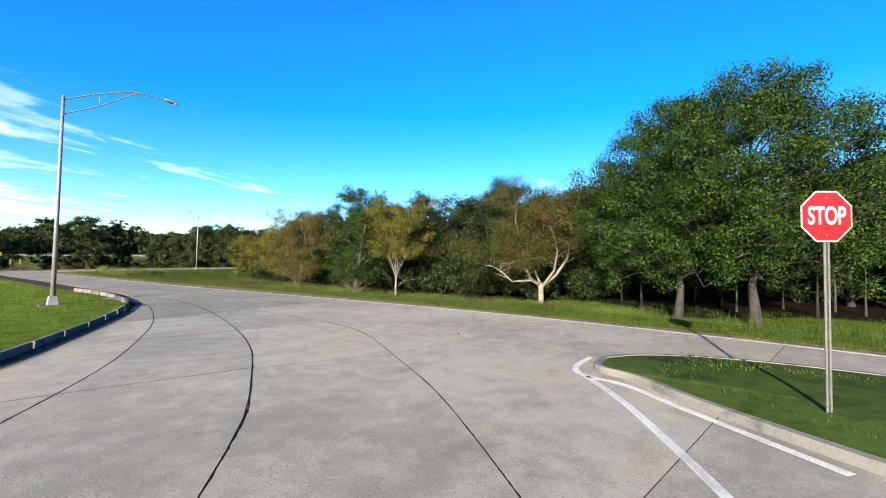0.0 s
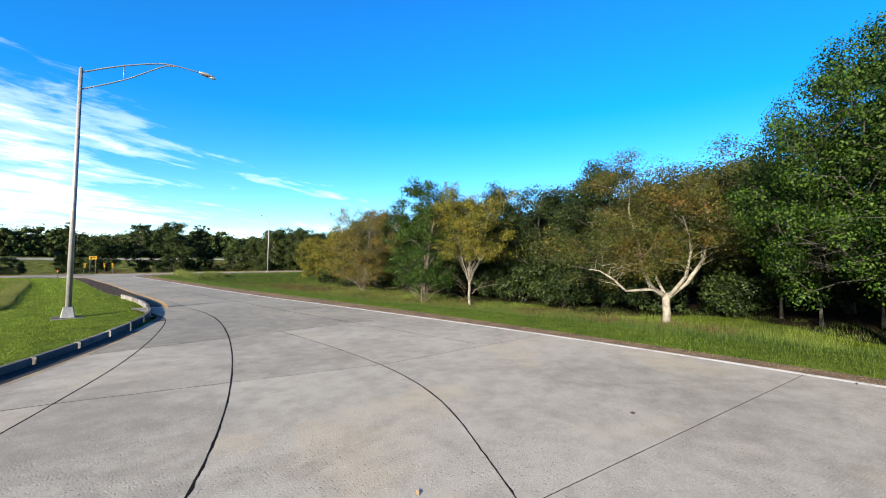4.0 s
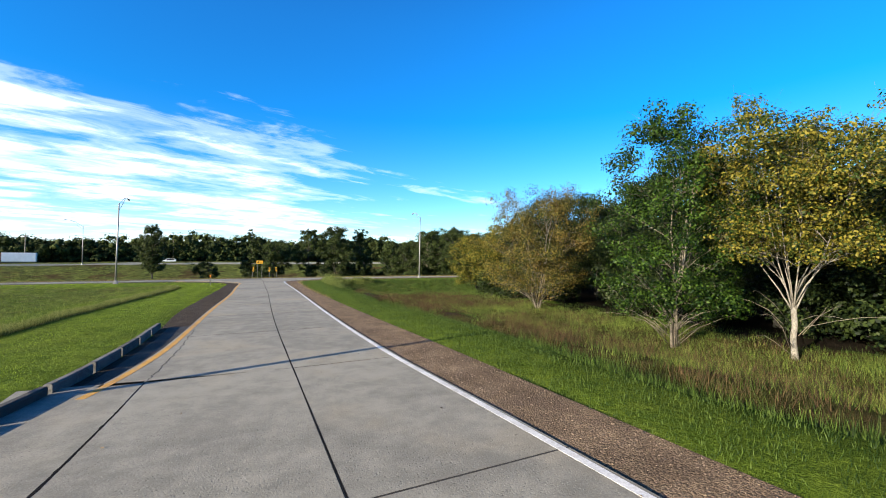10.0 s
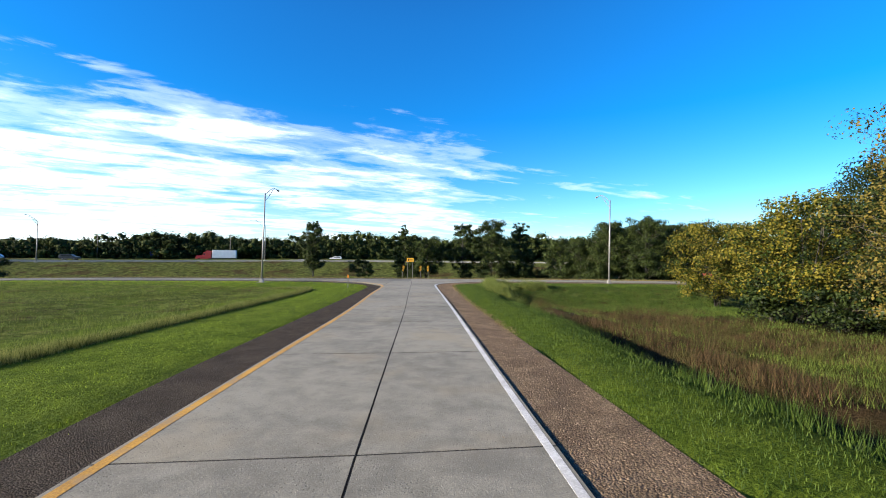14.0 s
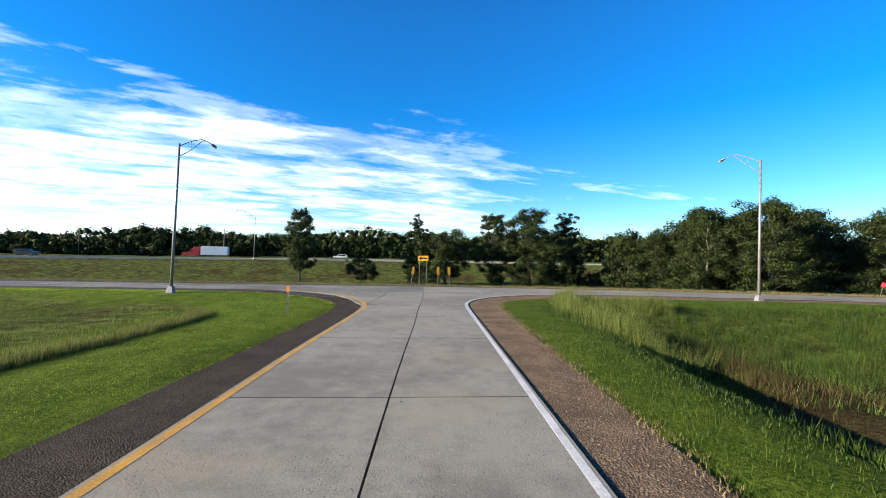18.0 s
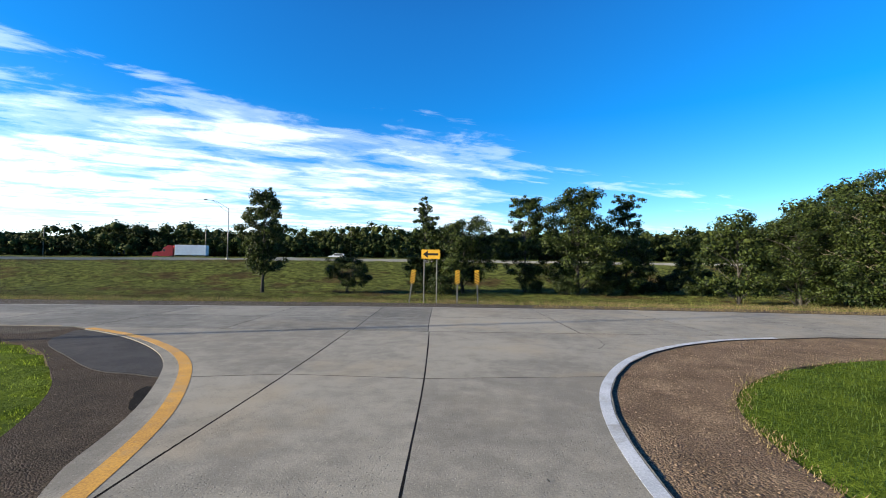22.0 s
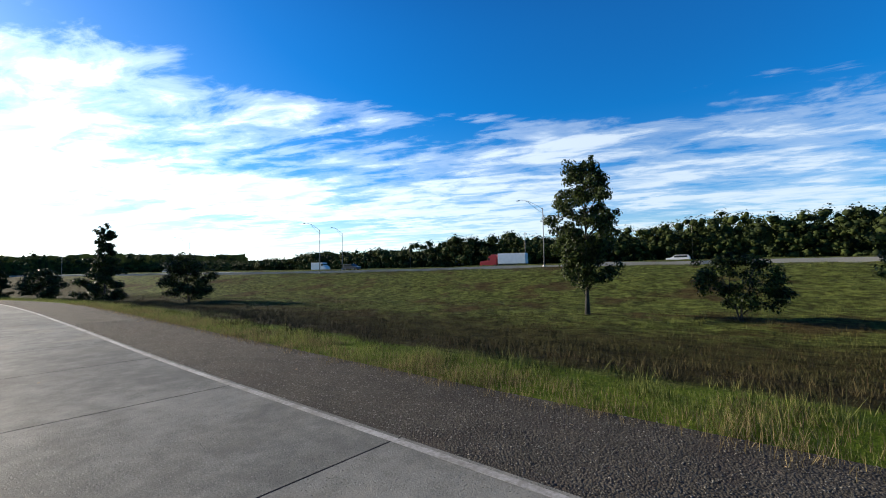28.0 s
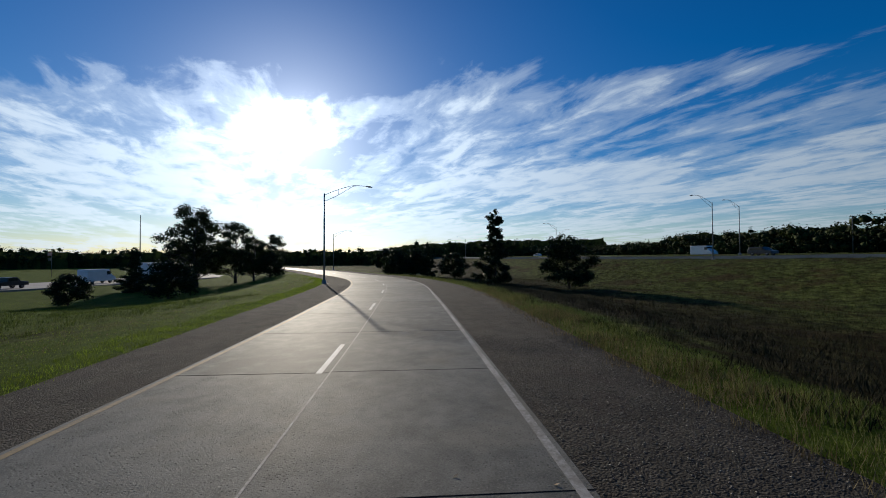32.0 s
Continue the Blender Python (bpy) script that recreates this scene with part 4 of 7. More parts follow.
# dark strip in the asphalt colour, standing in for the kerb's cast shadow
kerb_foot = along(KERB, np.linspace(3.0, 33.0, 90))[0]
tagged(ribbon("asphalt_gutter", offset_line(kerb_foot, 0.52), kerb_foot, 0.0035, M["asphalt"], 0.02), "dark strip painting the shadow of the kerb along its foot", "asphalt", kind="structure")
stripe("yellow_gutter_line", offset_line(kerb_foot, 0.60), 0.10, M["fadedy"], "faded yellow line along the kerb")


def patch(name, cx, cy, rx, ry, turn, material, label, z, seed, n=40):
    rng = random.Random(seed)
    ph = [rng.uniform(0, 6.28) for _ in range(4)]
    ring = []
    for k in range(n):
        a = 2 * math.pi * k / n
        r = 1 + 0.16 * math.sin(2 * a + ph[0]) + 0.10 * math.sin(3 * a + ph[1]) + 0.05 * math.sin(7 * a + ph[2])
        x, y = rx * r * math.cos(a), ry * r * math.sin(a)
        c, s = math.cos(turn), math.sin(turn)
        ring.append((cx + c * x - s * y, cy + s * x + c * y))
    bm = bmesh.new()
    top = [bm.verts.new((*p, z)) for p in ring]
    bot = [bm.verts.new((*p, z - 0.06)) for p in ring]
    bm.faces.new(top)
    for k in range(n):
        bm.faces.new((top[k], bot[k], bot[(k + 1) % n], top[(k + 1) % n]))
    me = bpy.data.meshes.new(name)
    bm.to_mesh(me)
    bm.free()
    me.materials.append(material)
    return tagged(new(name, me), label, "asphalt", kind="structure")


patch("asphalt_patch", -17.2, 59.6, 5.0, 1.25, math.radians(146), M["asphalt"], "smooth black asphalt patch on the gravel corner", -0.026, 5)
# potholes are flat patches; their near-black colour stands in for shade inside
patch("pothole", -12.4, 55.35, 0.62, 0.24, math.radians(125), M["tar_depth"], "ragged pothole at the slab edge with its dark depth painted on", -0.031, 8)
patch("pothole", -13.3, 56.9, 0.3, 0.10, math.radians(130), M["tar_depth"], "ragged pothole at the slab edge with its dark depth painted on", -0.033, 9)


def build_island():
    """The grassed traffic island with its rounded concrete kerb."""
    island = tagged(empty("traffic_island"), "grassed traffic island with a rounded concrete kerb", "traffic island", kind="structure")
    c = chaikin([(0.2, -31.1), (-0.75, -31.25), (-0.9, -32.3), (-1.6, -33.2), (-2.6, -35.2), (-3.6, -37.6), (-6, -43), (-9, -49), (-2, -52), (2.2, -50), (3.0, -43), (2.9, -37), (2.3, -33.4), (1.2, -31.6), (0.2, -31.1)], 3)[:-1]
    mid = c.mean(0)
    def ring(scale_in, z):
        d = c - mid
        ln = np.linalg.norm(d, axis=1, keepdims=True)
        return [(*p, z) for p in mid + d * (ln - scale_in) / ln]
    n = len(c)
    layers = [ring(0, -0.1), ring(0.0, 0.10), ring(0.04, 0.14), ring(0.2, 0.15), ring(0.21, 0.08)]
    v = [p for l in layers for p in l]
    f = [(a * n + k, a * n + (k + 1) % n, (a + 1) * n + (k + 1) % n, (a + 1) * n + k) for a in range(4) for k in range(n)]
    mesh_ob("kerb", v, f, M["kerb"], island)
    inner = ring(0.205, 0.13)
    top = inner + [(*(mid + (np.array(p[:2]) - mid) * 0.55), 0.24) for p in inner] + [(*mid, 0.26)]
    f = [(k, (k + 1) % n, n + (k + 1) % n, n + k) for k in range(n)] + [(n + k, n + (k + 1) % n, 2 * n) for k in range(n)]
    # turf in the darker verge colour, which paints it as shaded grass
    mesh_ob("turf", top, f, M["verge"], island)
    a = chaikin([(0.5, -30.75), (-0.7, -30.85), (-1.25, -31.3), (-1.2, -32.2), (-1.9, -33.3), (-3.0, -35.4)])
    stripe("white_nose_line", a, 0.14, M["white"], "white painted line round the nose of the traffic island")
    stripe("white_nose_line", chaikin([(-1.22, -31.4), (-2.2, -32.5), (-3.6, -33.7), (-5.5, -35.2)]), 0.14, M["white"], "white painted line round the nose of the traffic island")


build_island()


# ---------------------------------------------------------------- street lamps
def build_lamp(height=11.4, arm=5.2, rise=1.35, truss=True):
    lamp_ob = tagged(empty("street_lamp"), "tall galvanised street lamp with a single curved truss arm", "street lamp", "street lamps")
    bm = bmesh.new()
    bmesh.ops.create_cone(bm, cap_ends=True, segments=4, radius1=0.36, radius2=0.25, depth=0.5, matrix=pose(0, 0, 0.25, 0, 0, 45))
    bmesh.ops.bevel(bm, geom=list(bm.edges), offset=0.02, segments=1, affect="EDGES")
    part("base", bm, M["galv"], lamp_ob)
    bm = bmesh.new()
    box(bm, -0.55, -0.5, -0.12, 0.55, 0.5, 0.04, 0.02)
    part("footing", bm, M["kerb"], lamp_ob)
    bm = bmesh.new()
    tube(bm, [(0, 0, z) for z in (0.4, height * 0.5, height)], [0.115, 0.095, 0.075], 12)
    part("pole", bm, M["galv"], lamp_ob)
    bm = bmesh.new()
    bmesh.ops.create_cone(bm, cap_ends=True, segments=12, radius1=0.085, radius2=0.03, depth=0.1, matrix=pose(0, 0, height + 0.05))
    part("cap", bm, M["galv"], lamp_ob)
    top = [(0, height - 0.15), (0.25 * arm, height + 0.42 * rise), (0.5 * arm, height + 0.82 * rise), (0.62 * arm, height + 0.97 * rise), (0.75 * arm, height + rise), (0.9 * arm, height + 0.98 * rise)]
    bm = bmesh.new()
    tube(bm, [(x, 0, z) for x, z in chaikin(top, 2)], [0.034] * len(chaikin(top, 2)), 8)
    part("upper_arm", bm, M["galv"], lamp_ob)
    if truss:
        low = [(0, height - 0.95), (0.3 * arm, height - 0.05 * rise), (0.5 * arm, height + 0.55 * rise), (0.62 * arm, height + 0.90 * rise), (0.7 * arm, height + 0.96 * rise)]
        bm = bmesh.new()
        tube(bm, [(x, 0, z) for x, z in chaikin(low, 2)], [0.03] * len(chaikin(low, 2)), 8)
        part("lower_arm", bm, M["galv"], lamp_ob)
        bm = bmesh.new()
        tube(bm, [(0.3 * arm, 0, height + 0.0), (0.3 * arm, 0, height + 0.48 * rise)], [0.018] * 2, 6)
        part("strut", bm, M["galv"], lamp_ob)
    bm = bmesh.new()
    bmesh.ops.create_uvsphere(bm, u_segments=14, v_segments=8, radius=0.5, matrix=Matrix.LocRotScale((0.98 * arm, 0, height + 0.955 * rise), Euler((0, radians(7), 0)), (0.86, 0.34, 0.20)))
    for f in bm.faces:
        f.smooth = True
    head = part("luminaire", bm, M["galv"], lamp_ob)
    bm = bmesh.new()
    bmesh.ops.create_uvsphere(bm, u_segments=12, v_segments=6, radius=0.5, matrix=Matrix.LocRotScale((1.02 * arm, 0, height + 0.955 * rise - 0.06), Euler((0, radians(7), 0)), (0.5, 0.26, 0.16)))
    part("lens", bm, M["lens"], head)
    return lamp_ob


lamp_a = build_lamp()
lamp_a.matrix_basis = pose(-7.8, -4.5, float(terrain(-7.8, -4.5))) @ pose(0, 0, 0, 0, 1.3, 0) @ pose(0, 0, 0, 0, 0, 2)
for x, y, rz in ((-26.8, 57.0, 98), (18.8, 63.4, 93), (-78.2, 49.0, 118), (-149, 25.5, 128), (-168, -8, 130)):
    c = copy_thing(lamp_a, pose(x, y, float(terrain(x, y)) - 0.02) @ pose(0, 0, 0, 0, 1.1 if x > -70 else 0, 0) @ pose(0, 0, 0, 0, 0, rz))
    c.scale = (1, 1, 0.89 if x < -70 else 1)
for x, y, rz in ((-64.6, 133.5, -115), (-119, 113, -70), (-135.5, 128, -65), (-190, 96, -70), (-235, 106, 110), (-290, 60, -70)):
    copy_thing(lamp_a, pose(x, y, float(terrain(x, y)) - 0.02, 0, 0, rz))


# ---------------------------------------------------------------- signs
def plate(bm, outline, depth=0.004, y=0.0):
    top = [bm.verts.new((x, y - depth, z)) for x, z in outline]
    bot = [bm.verts.new((x, y, z)) for x, z in outline]
    n = len(outline)
    bm.faces.new(top)
    bm.faces.new(bot[::-1])
    for k in range(n):
        bm.faces.new((top[k], bot[k], bot[(k + 1) % n], top[(k + 1) % n]))
    bmesh.ops.recalc_face_normals(bm, faces=bm.faces)


def letters(name, text, size, material, parent, x, y, z, squeeze=1.0):
    cu = bpy.data.curves.new(name, "FONT")
    cu.body, cu.size, cu.align_x, cu.align_y, cu.extrude, cu.offset = text, size, "CENTER", "CENTER", 0.001, 0.008
    tmp = bpy.data.objects.new(name, cu)
    me = bpy.data.meshes.new_from_object(tmp)
    bpy.data.objects.remove(tmp)
    me.materials.append(material)
    me.transform(Matrix.LocRotScale((x, y, z), Euler((radians(90), 0, 0)), (squeeze, 1, 1)))
    ob = new(name, me)
    ob.parent = parent
    return ob


def u_post(name, x, z0, z1, parent, lean_x=0.0, material="post"):
    """A U-channel sign post."""
    bm = bmesh.new()
    prof = [(-0.045, 0.0), (-0.045, 0.008), (-0.022, 0.008), (-0.022, 0.04), (0.022, 0.04), (0.022, 0.008), (0.045, 0.008), (0.045, 0.0), (0.016, 0.0), (0.016, 0.033), (-0.016, 0.033), (-0.016, 0.0)]
    a = [bm.verts.new((x + p, q + 0.002, z0)) for p, q in prof]
    b = [bm.verts.new((x + p + lean_x, q + 0.002, z1)) for p, q in prof]
    for k in range(12):
        bm.faces.new((a[k], a[(k + 1) % 12], b[(k + 1) % 12], b[k]))
    bm.faces.new(b)
    bmesh.ops.recalc_face_normals(bm, faces=bm.faces)
    return part(name, bm, M[material], parent)


def octagon(r):
    return [(r * math.cos(math.radians(22.5 + 45 * k)), r * math.sin(math.radians(22.5 + 45 * k))) for k in range(8)]


stop = tagged(empty("stop_sign", -1.34, -35.2, 0.2, -47), "red octagonal stop sign on a galvanised post in the island grass", "road sign")
u_post("post", 0, -0.3, 3.25, stop)
bm = bmesh.new()
plate(bm, [(x, z + 2.93) for x, z in octagon(0.412)], 0.003)
face_plate = part("plate", bm, M["signwhite"], stop, "white-edged octagonal plate")
bm = bmesh.new()
plate(bm, [(x, z + 2.93) for x, z in octagon(0.390)], 0.002, -0.0034)
part("red_face", bm, M["red"], face_plate)
letters("lettering", "STOP", 0.37, M["signwhite"], face_plate, 0, -0.0075, 2.93, 0.64)
for dz in (-0.28, 0.28):
    bm = bmesh.new()
    bmesh.ops.create_cone(bm, cap_ends=True, segments=8, radius1=0.012, radius2=0.009, depth=0.008, matrix=pose(0, -0.009, 2.93 + dz, 90))
    part("bolt", bm, M["galv"], face_plate)

def rounded(x0, z0, x1, z1, r, n=4):
    """The outline of a rectangle with rounded corners."""
    out = []
    for cx, cz, a0 in ((x1 - r, z1 - r, 0), (x0 + r, z1 - r, 90), (x0 + r, z0 + r, 180), (x1 - r, z0 + r, 270)):
        out += [(cx + r * math.cos(math.radians(a0 + 90 * k / n)), cz + r * math.sin(math.radians(a0 + 90 * k / n))) for k in range(n + 1)]
    return out


def tube_post(name, x, z0, z1, parent):
    """A square steel sign tube with rounded edges."""
    bm = bmesh.new()
    box(bm, x - 0.032, 0.004, z0, x + 0.032, 0.068, z1, 0.008)
    return part(name, bm, M["post"], parent)


arrow = tagged(empty("arrow_sign", -10.16, 74.85, 0.0, 2), "yellow rectangular sign with a black arrow on two steel posts", "road sign")
for px in (-0.42, 0.40):
    tube_post("post", px, -0.4, 3.40, arrow)
bm = bmesh.new()
plate(bm, rounded(-0.61, 2.78, 0.61, 3.39, 0.05), 0.004)
arrow_plate = part("plate", bm, M["signyellow"], arrow, "yellow sign plate with rounded corners")
bm = bmesh.new()
plate(bm, rounded(-0.592, 2.798, 0.592, 3.372, 0.04), 0.0012, -0.0042)
part("border", bm, M["black"], arrow_plate)
bm = bmesh.new()
plate(bm, rounded(-0.578, 2.812, 0.578, 3.358, 0.032), 0.0012, -0.0058)
part("yellow_face", bm, M["signyellow"], arrow_plate)
bm = bmesh.new()
plate(bm, [(-0.50, 3.085), (-0.215, 2.868), (-0.175, 2.885), (-0.19, 3.012), (0.49, 3.012), (0.49, 3.158), (-0.19, 3.158), (-0.175, 3.285), (-0.215, 3.302)], 0.0014, -0.0074)
part("arrow", bm, M["black"], arrow_plate)

def build_marker(direction, lean_x):
    ob = tagged(empty("hazard_marker"), "yellow and black striped hazard marker on a leaning post", "road sign", "hazard markers")
    u_post("post", -lean_x * 0.5, -0.4, 1.35, ob, lean_x)

    def slid(outline):
        return [(x + lean_x * 0.75 + (z - 1.6) * lean_x * 0.5, z) for x, z in outline]

    bm = bmesh.new()
    plate(bm, slid(rounded(-0.15, 1.22, 0.15, 2.12, 0.03)), 0.003)
    pl = part("plate", bm, M["signyellow"], ob)
    rise = 0.16 * direction
    for k in range(-1, 6):
        z0 = 1.235 + 0.17 * k
        strip = [(-0.144, z0), (0.144, z0 + rise), (0.144, z0 + rise + 0.085), (-0.144, z0 + 0.085)]
        if max(z for _, z in strip) < 1.25 or min(z for _, z in strip) > 2.09:
            continue
        bm = bmesh.new()
        plate(bm, slid([(x, min(2.114, max(1.226, z))) for x, z in strip]), 0.002, -0.0035)
        part("stripe", bm, M["black"], pl)
    return ob


for x, y, direction, lx in ((-11.5, 75.0, 1, 0.22), (-8.45, 75.1, 1, 0.02), (-7.15, 75.3, -1, -0.06)):
    build_marker(direction, lx).matrix_basis = pose(x, y, float(terrain(x, y)) + 0.02, 0, 0, 4)

delin = tagged(empty("delineator_post", -12.7, 47.1, float(terrain(-12.7, 47.1)), 6), "thin steel post with an orange reflector plate in the mown grass", "marker post")
u_post("post", 0, -0.3, 1.25, delin)
bm = bmesh.new()
plate(bm, [(-0.085, 1.02), (0.085, 1.02), (0.085, 1.34), (-0.085, 1.34)], 0.004)
part("reflector", bm, M["signorange"], delin, "orange reflector plate")

for x, y, tilt in ((37.2, 74.6, 14), (38.9, 74.4, -24)):
    flag = tagged(empty("marker_flag"), "small red marker plate on a leaning pale stake", "marker post", "marker flags")
    bm = bmesh.new()
    tube(bm, [(0, 0, -0.3), (0, 0, 1.75)], [0.03, 0.025], 6)
    part("stake", bm, M["palebark"], flag)
    bm = bmesh.new()
    plate(bm, [(-0.27, 1.35), (0.05, 1.22), (0.27, 1.42), (0.25, 1.80), (-0.22, 1.84)], 0.012, -0.03)
    part("red_plate", bm, M["red"], flag)
    flag.matrix_basis = pose(x, y, float(terrain(x, y))) @ pose(0, 0, 0, 0, tilt, -38)
    flag.scale = (0.75, 0.75, 0.8)

service = tagged(empty("service_sign", -137.6, 180, float(terrain(-137.6, 180)), 40), "large blue highway service sign on two posts", "road sign")
for px in (-1.1, 1.1):
    u_post("post", px, -0.5, 3.6, service)
bm = bmesh.new()
plate(bm, [(-1.7, 1.2), (1.7, 1.2), (1.7, 3.7), (-1.7, 3.7)], 0.02)
part("plate", bm, M["blue"], service)

warn = tagged(empty("warning_sign", -141, 54, float(terrain(-141, 54)), 85), "orange diamond warning sign on a post", "road sign")
u_post("post", 0, -0.4, 2.4, warn)
bm = bmesh.new()
plate(bm, [(0, 1.9), (0.75, 2.65), (0, 3.4), (-0.75, 2.65)], 0.005)
part("plate", bm, M["signorange"], warn)


# ---------------------------------------------------------------- trees
def leaves(rng, centres, sizes, n, size, flat=0.7):
    """n leaves round the clump centres, as four-cornered blades."""
    pick = rng.choice(len(centres), n, p=sizes ** 2 / (sizes ** 2).sum())
    off = rng.normal(size=(n, 3))
    off /= np.linalg.norm(off, axis=1, keepdims=True)
    face = off + 0.34 * rng.normal(size=(n, 3)) + np.array((0.0, 0.0, 0.35))
    face /= np.linalg.norm(face, axis=1, keepdims=True)
    off = off * (rng.random((n, 1)) ** 0.45)
    off[:, 2] *= flat
    c = centres[pick] + off * sizes[pick][:, None]
    u = np.cross(face, rng.normal(size=(n, 3)))
    u /= np.linalg.norm(u, axis=1, keepdims=True)
    w = np.cross(face, u)
    s = size * (0.6 + 0.8 * rng.random((n, 1)))
    b = np.cross(u, w) * s * 0.12
    return np.stack([c - u * s * 0.5, c + w * s * 0.30 + b, c + u * s * 0.5, c - w * s * 0.30 + b], 1)


def build_tree(name, seed, height, width, crown_base, trunk_r, n_leaf, leaf_size, leaf_mat, bark_mat, label, limbs=9, twigs=4, clump=0.17,
               shape="round", low_limb=None, stems=1, bare=0.0, category="tree", fork=None, clear=None, limb=1.0, wisps=0, pale_limbs=False, boughs=None, low_start=True):
    rng = np.random.default_rng(seed)
    tree = tagged(empty(name), label, category)
    bm, bt = bmesh.new(), bmesh.new()
    thick = bm if pale_limbs else bt
    ch, cw = height - crown_base, width / 2
    centres, sizes = [], []
    tops = []
    for s in range(stems):
        a = rng.uniform(0, 6.28)
        spread = 0.0 if stems == 1 else width * 0.16
        fh = fork or height * 0.80
        bend = [Vector((0.15 * s, 0, -0.25))]
        x = y = 0.0
        for k in range(1, 6):
            t = k / 5
            x = spread * math.cos(a) * t + rng.normal() * width * (0.003 if boughs else 0.012)
            y = spread * math.sin(a) * t + rng.normal() * width * (0.003 if boughs else 0.012)
            bend.append(Vector((x, y, fh * t)))
        r = trunk_r / math.sqrt(stems)
        taper = 0.12 if boughs else 0.80
        tube(bm, bend, [r * 1.45] + [max(0.025, r * (1 - taper * (k / 5) ** 0.8)) for k in range(1, 6)], 9)
        tops.append(bend)
    if boughs:
        tops = []
        for r, pts in boughs:
            bend = [Vector(p) for p in pts]
            n = len(bend) - 1
            tube(bm, bend, [max(0.012, r * (1 - 0.82 * k / n)) for k in range(n + 1)], 7)
            tops.append(bend)
    for k in range(limbs):
        t = (k + rng.random() * 0.8) / limbs
        bend = tops[k % len(tops)]
        a = 2.4 * k + rng.uniform(-0.5, 0.5)
        if shape == "cone":
            z = crown_base + ch * (0.02 + 0.95 * t)
            rad = cw * (1.05 - t) ** 0.85 * rng.uniform(0.65, 1.05)
        elif shape == "vase":
            z = crown_base + ch * (0.25 + 0.70 * t)
            rad = cw * (0.35 + 0.65 * math.sin(math.pi * (0.15 + 0.6 * t))) * rng.uniform(0.55, 1.05)
        else:
            z = crown_base + ch * (0.10 + 0.82 * t)
            rad = cw * math.sqrt(max(0.05, 1 - (2 * (0.08 + 0.84 * t) - 0.85) ** 2)) * rng.uniform(0.55, 1.05)
        fh = bend[-1].z
        sz = min(fh * 0.97, max(clear or crown_base * 0.75, z - rad * rng.uniform(0.5, 1.0)))
        i = next((i for i in range(len(bend) - 1) if bend[i + 1].z >= sz), len(bend) - 2)
        start = bend[i].lerp(bend[i + 1], min(1.0, max(0.0, (sz - bend[i].z) / max(0.05, bend[i + 1].z - bend[i].z))))
        end = Vector((rad * math.cos(a) + start.x * 0.5, rad * math.sin(a) + start.y * 0.5, z))
        if boughs:
            f = rng.uniform(1.0 if low_start else 1.5, len(bend) - 1.02)
            start = bend[int(f)].lerp(bend[int(f) + 1], f % 1)
            rad = width * rng.uniform(0.07, 0.20)
            end = start + Vector((rad * math.cos(a), rad * math.sin(a), rng.uniform(0.2, 1.5)))
        mid = start.lerp(end, 0.5) + Vector((rng.normal() * 0.06 * cw, rng.normal() * 0.06 * cw, 0.10 * rad))
        lr = max(0.016, trunk_r * limb * rng.uniform(0.18, 0.36))
        q1, q2 = start.lerp(mid, 0.5) + Vector((0, 0, 0.05 * rad)), mid.lerp(end, 0.5) + Vector((rng.normal() * 0.04, rng.normal() * 0.04, 0.03)) * cw
        tube(thick, [start, q1, mid, q2, end], [lr, lr * 0.85, lr * 0.65, lr * 0.42, lr * 0.18], 6)
        slim = 1.25 - 0.75 * t if shape == "cone" else 1.0
        centres.append(end); sizes.append(width * clump * slim * rng.uniform(0.6, 1.0))
        for j in range(twigs):
            f = rng.uniform(0.35, 0.95)
            p = start.lerp(mid, f * 2) if f < 0.5 else mid.lerp(end, f * 2 - 1)
            d = Vector(np.clip(rng.normal(size=3), -1.4, 1.4)) * width * 0.095 + (end - start) * 0.10
            d.z = abs(d.z) * 0.8 + 0.02 * width if shape != "cone" else d.z * 0.3
            tip = p + d
            tube(bt, [p, p.lerp(tip, 0.5) + Vector(rng.normal(size=3)) * 0.03 * width, tip], [lr * 0.38, lr * 0.25, lr * 0.08], 5)
            for _ in range(2):
                e2 = tip + Vector(np.clip(rng.normal(size=3), -1.2, 1.2)) * width * 0.045
                tube(bt, [p.lerp(tip, 0.6), e2], [lr * 0.16, lr * 0.05], 4)
            if rng.random() > bare:
                centres.append(tip); sizes.append(width * clump * slim * rng.uniform(0.45, 1.0))
    if low_limb:
        pts = [Vector(p) for p in low_limb]
        tube(bm, pts, [trunk_r * (0.55 - 0.45 * k / (len(pts) - 1)) for k in range(len(pts))], 7)
        centres.append(pts[-1]); sizes.append(width * clump * 0.8)
    for k in range(wisps):
        a, ln, up = rng.uniform(0, 6.28), rng.uniform(0.12, 0.42) * width, rng.uniform(0.8, 3.2)
        z0, r0 = rng.uniform(0.2, 1.8), rng.uniform(0.1, 0.4)
        pts = [Vector((math.cos(a + 0.3 * t) * (r0 + ln * t) + rng.normal() * 0.08, math.sin(a + 0.3 * t) * (r0 + ln * t) + rng.normal() * 0.08, z0 + up * 1.5 * t - 0.9 * up * t * t)) for t in (0, 0.3, 0.6, 0.85, 1.0)]
        tube(bt, pts, [0.016, 0.014, 0.011, 0.008, 0.004], 4)
    part("trunk", bm, bark_mat, tree)
    part("branching", bt, M["twig"] if bark_mat is M["palebark"] else bark_mat, tree)
    co = leaves(rng, np.array([tuple(c) for c in centres]), np.array(sizes), n_leaf, leaf_size)
    co = co[co[:, :, 2].min(1) > 0.12]
    quads_ob("crown", co, leaf_mat, tree)
    return tree


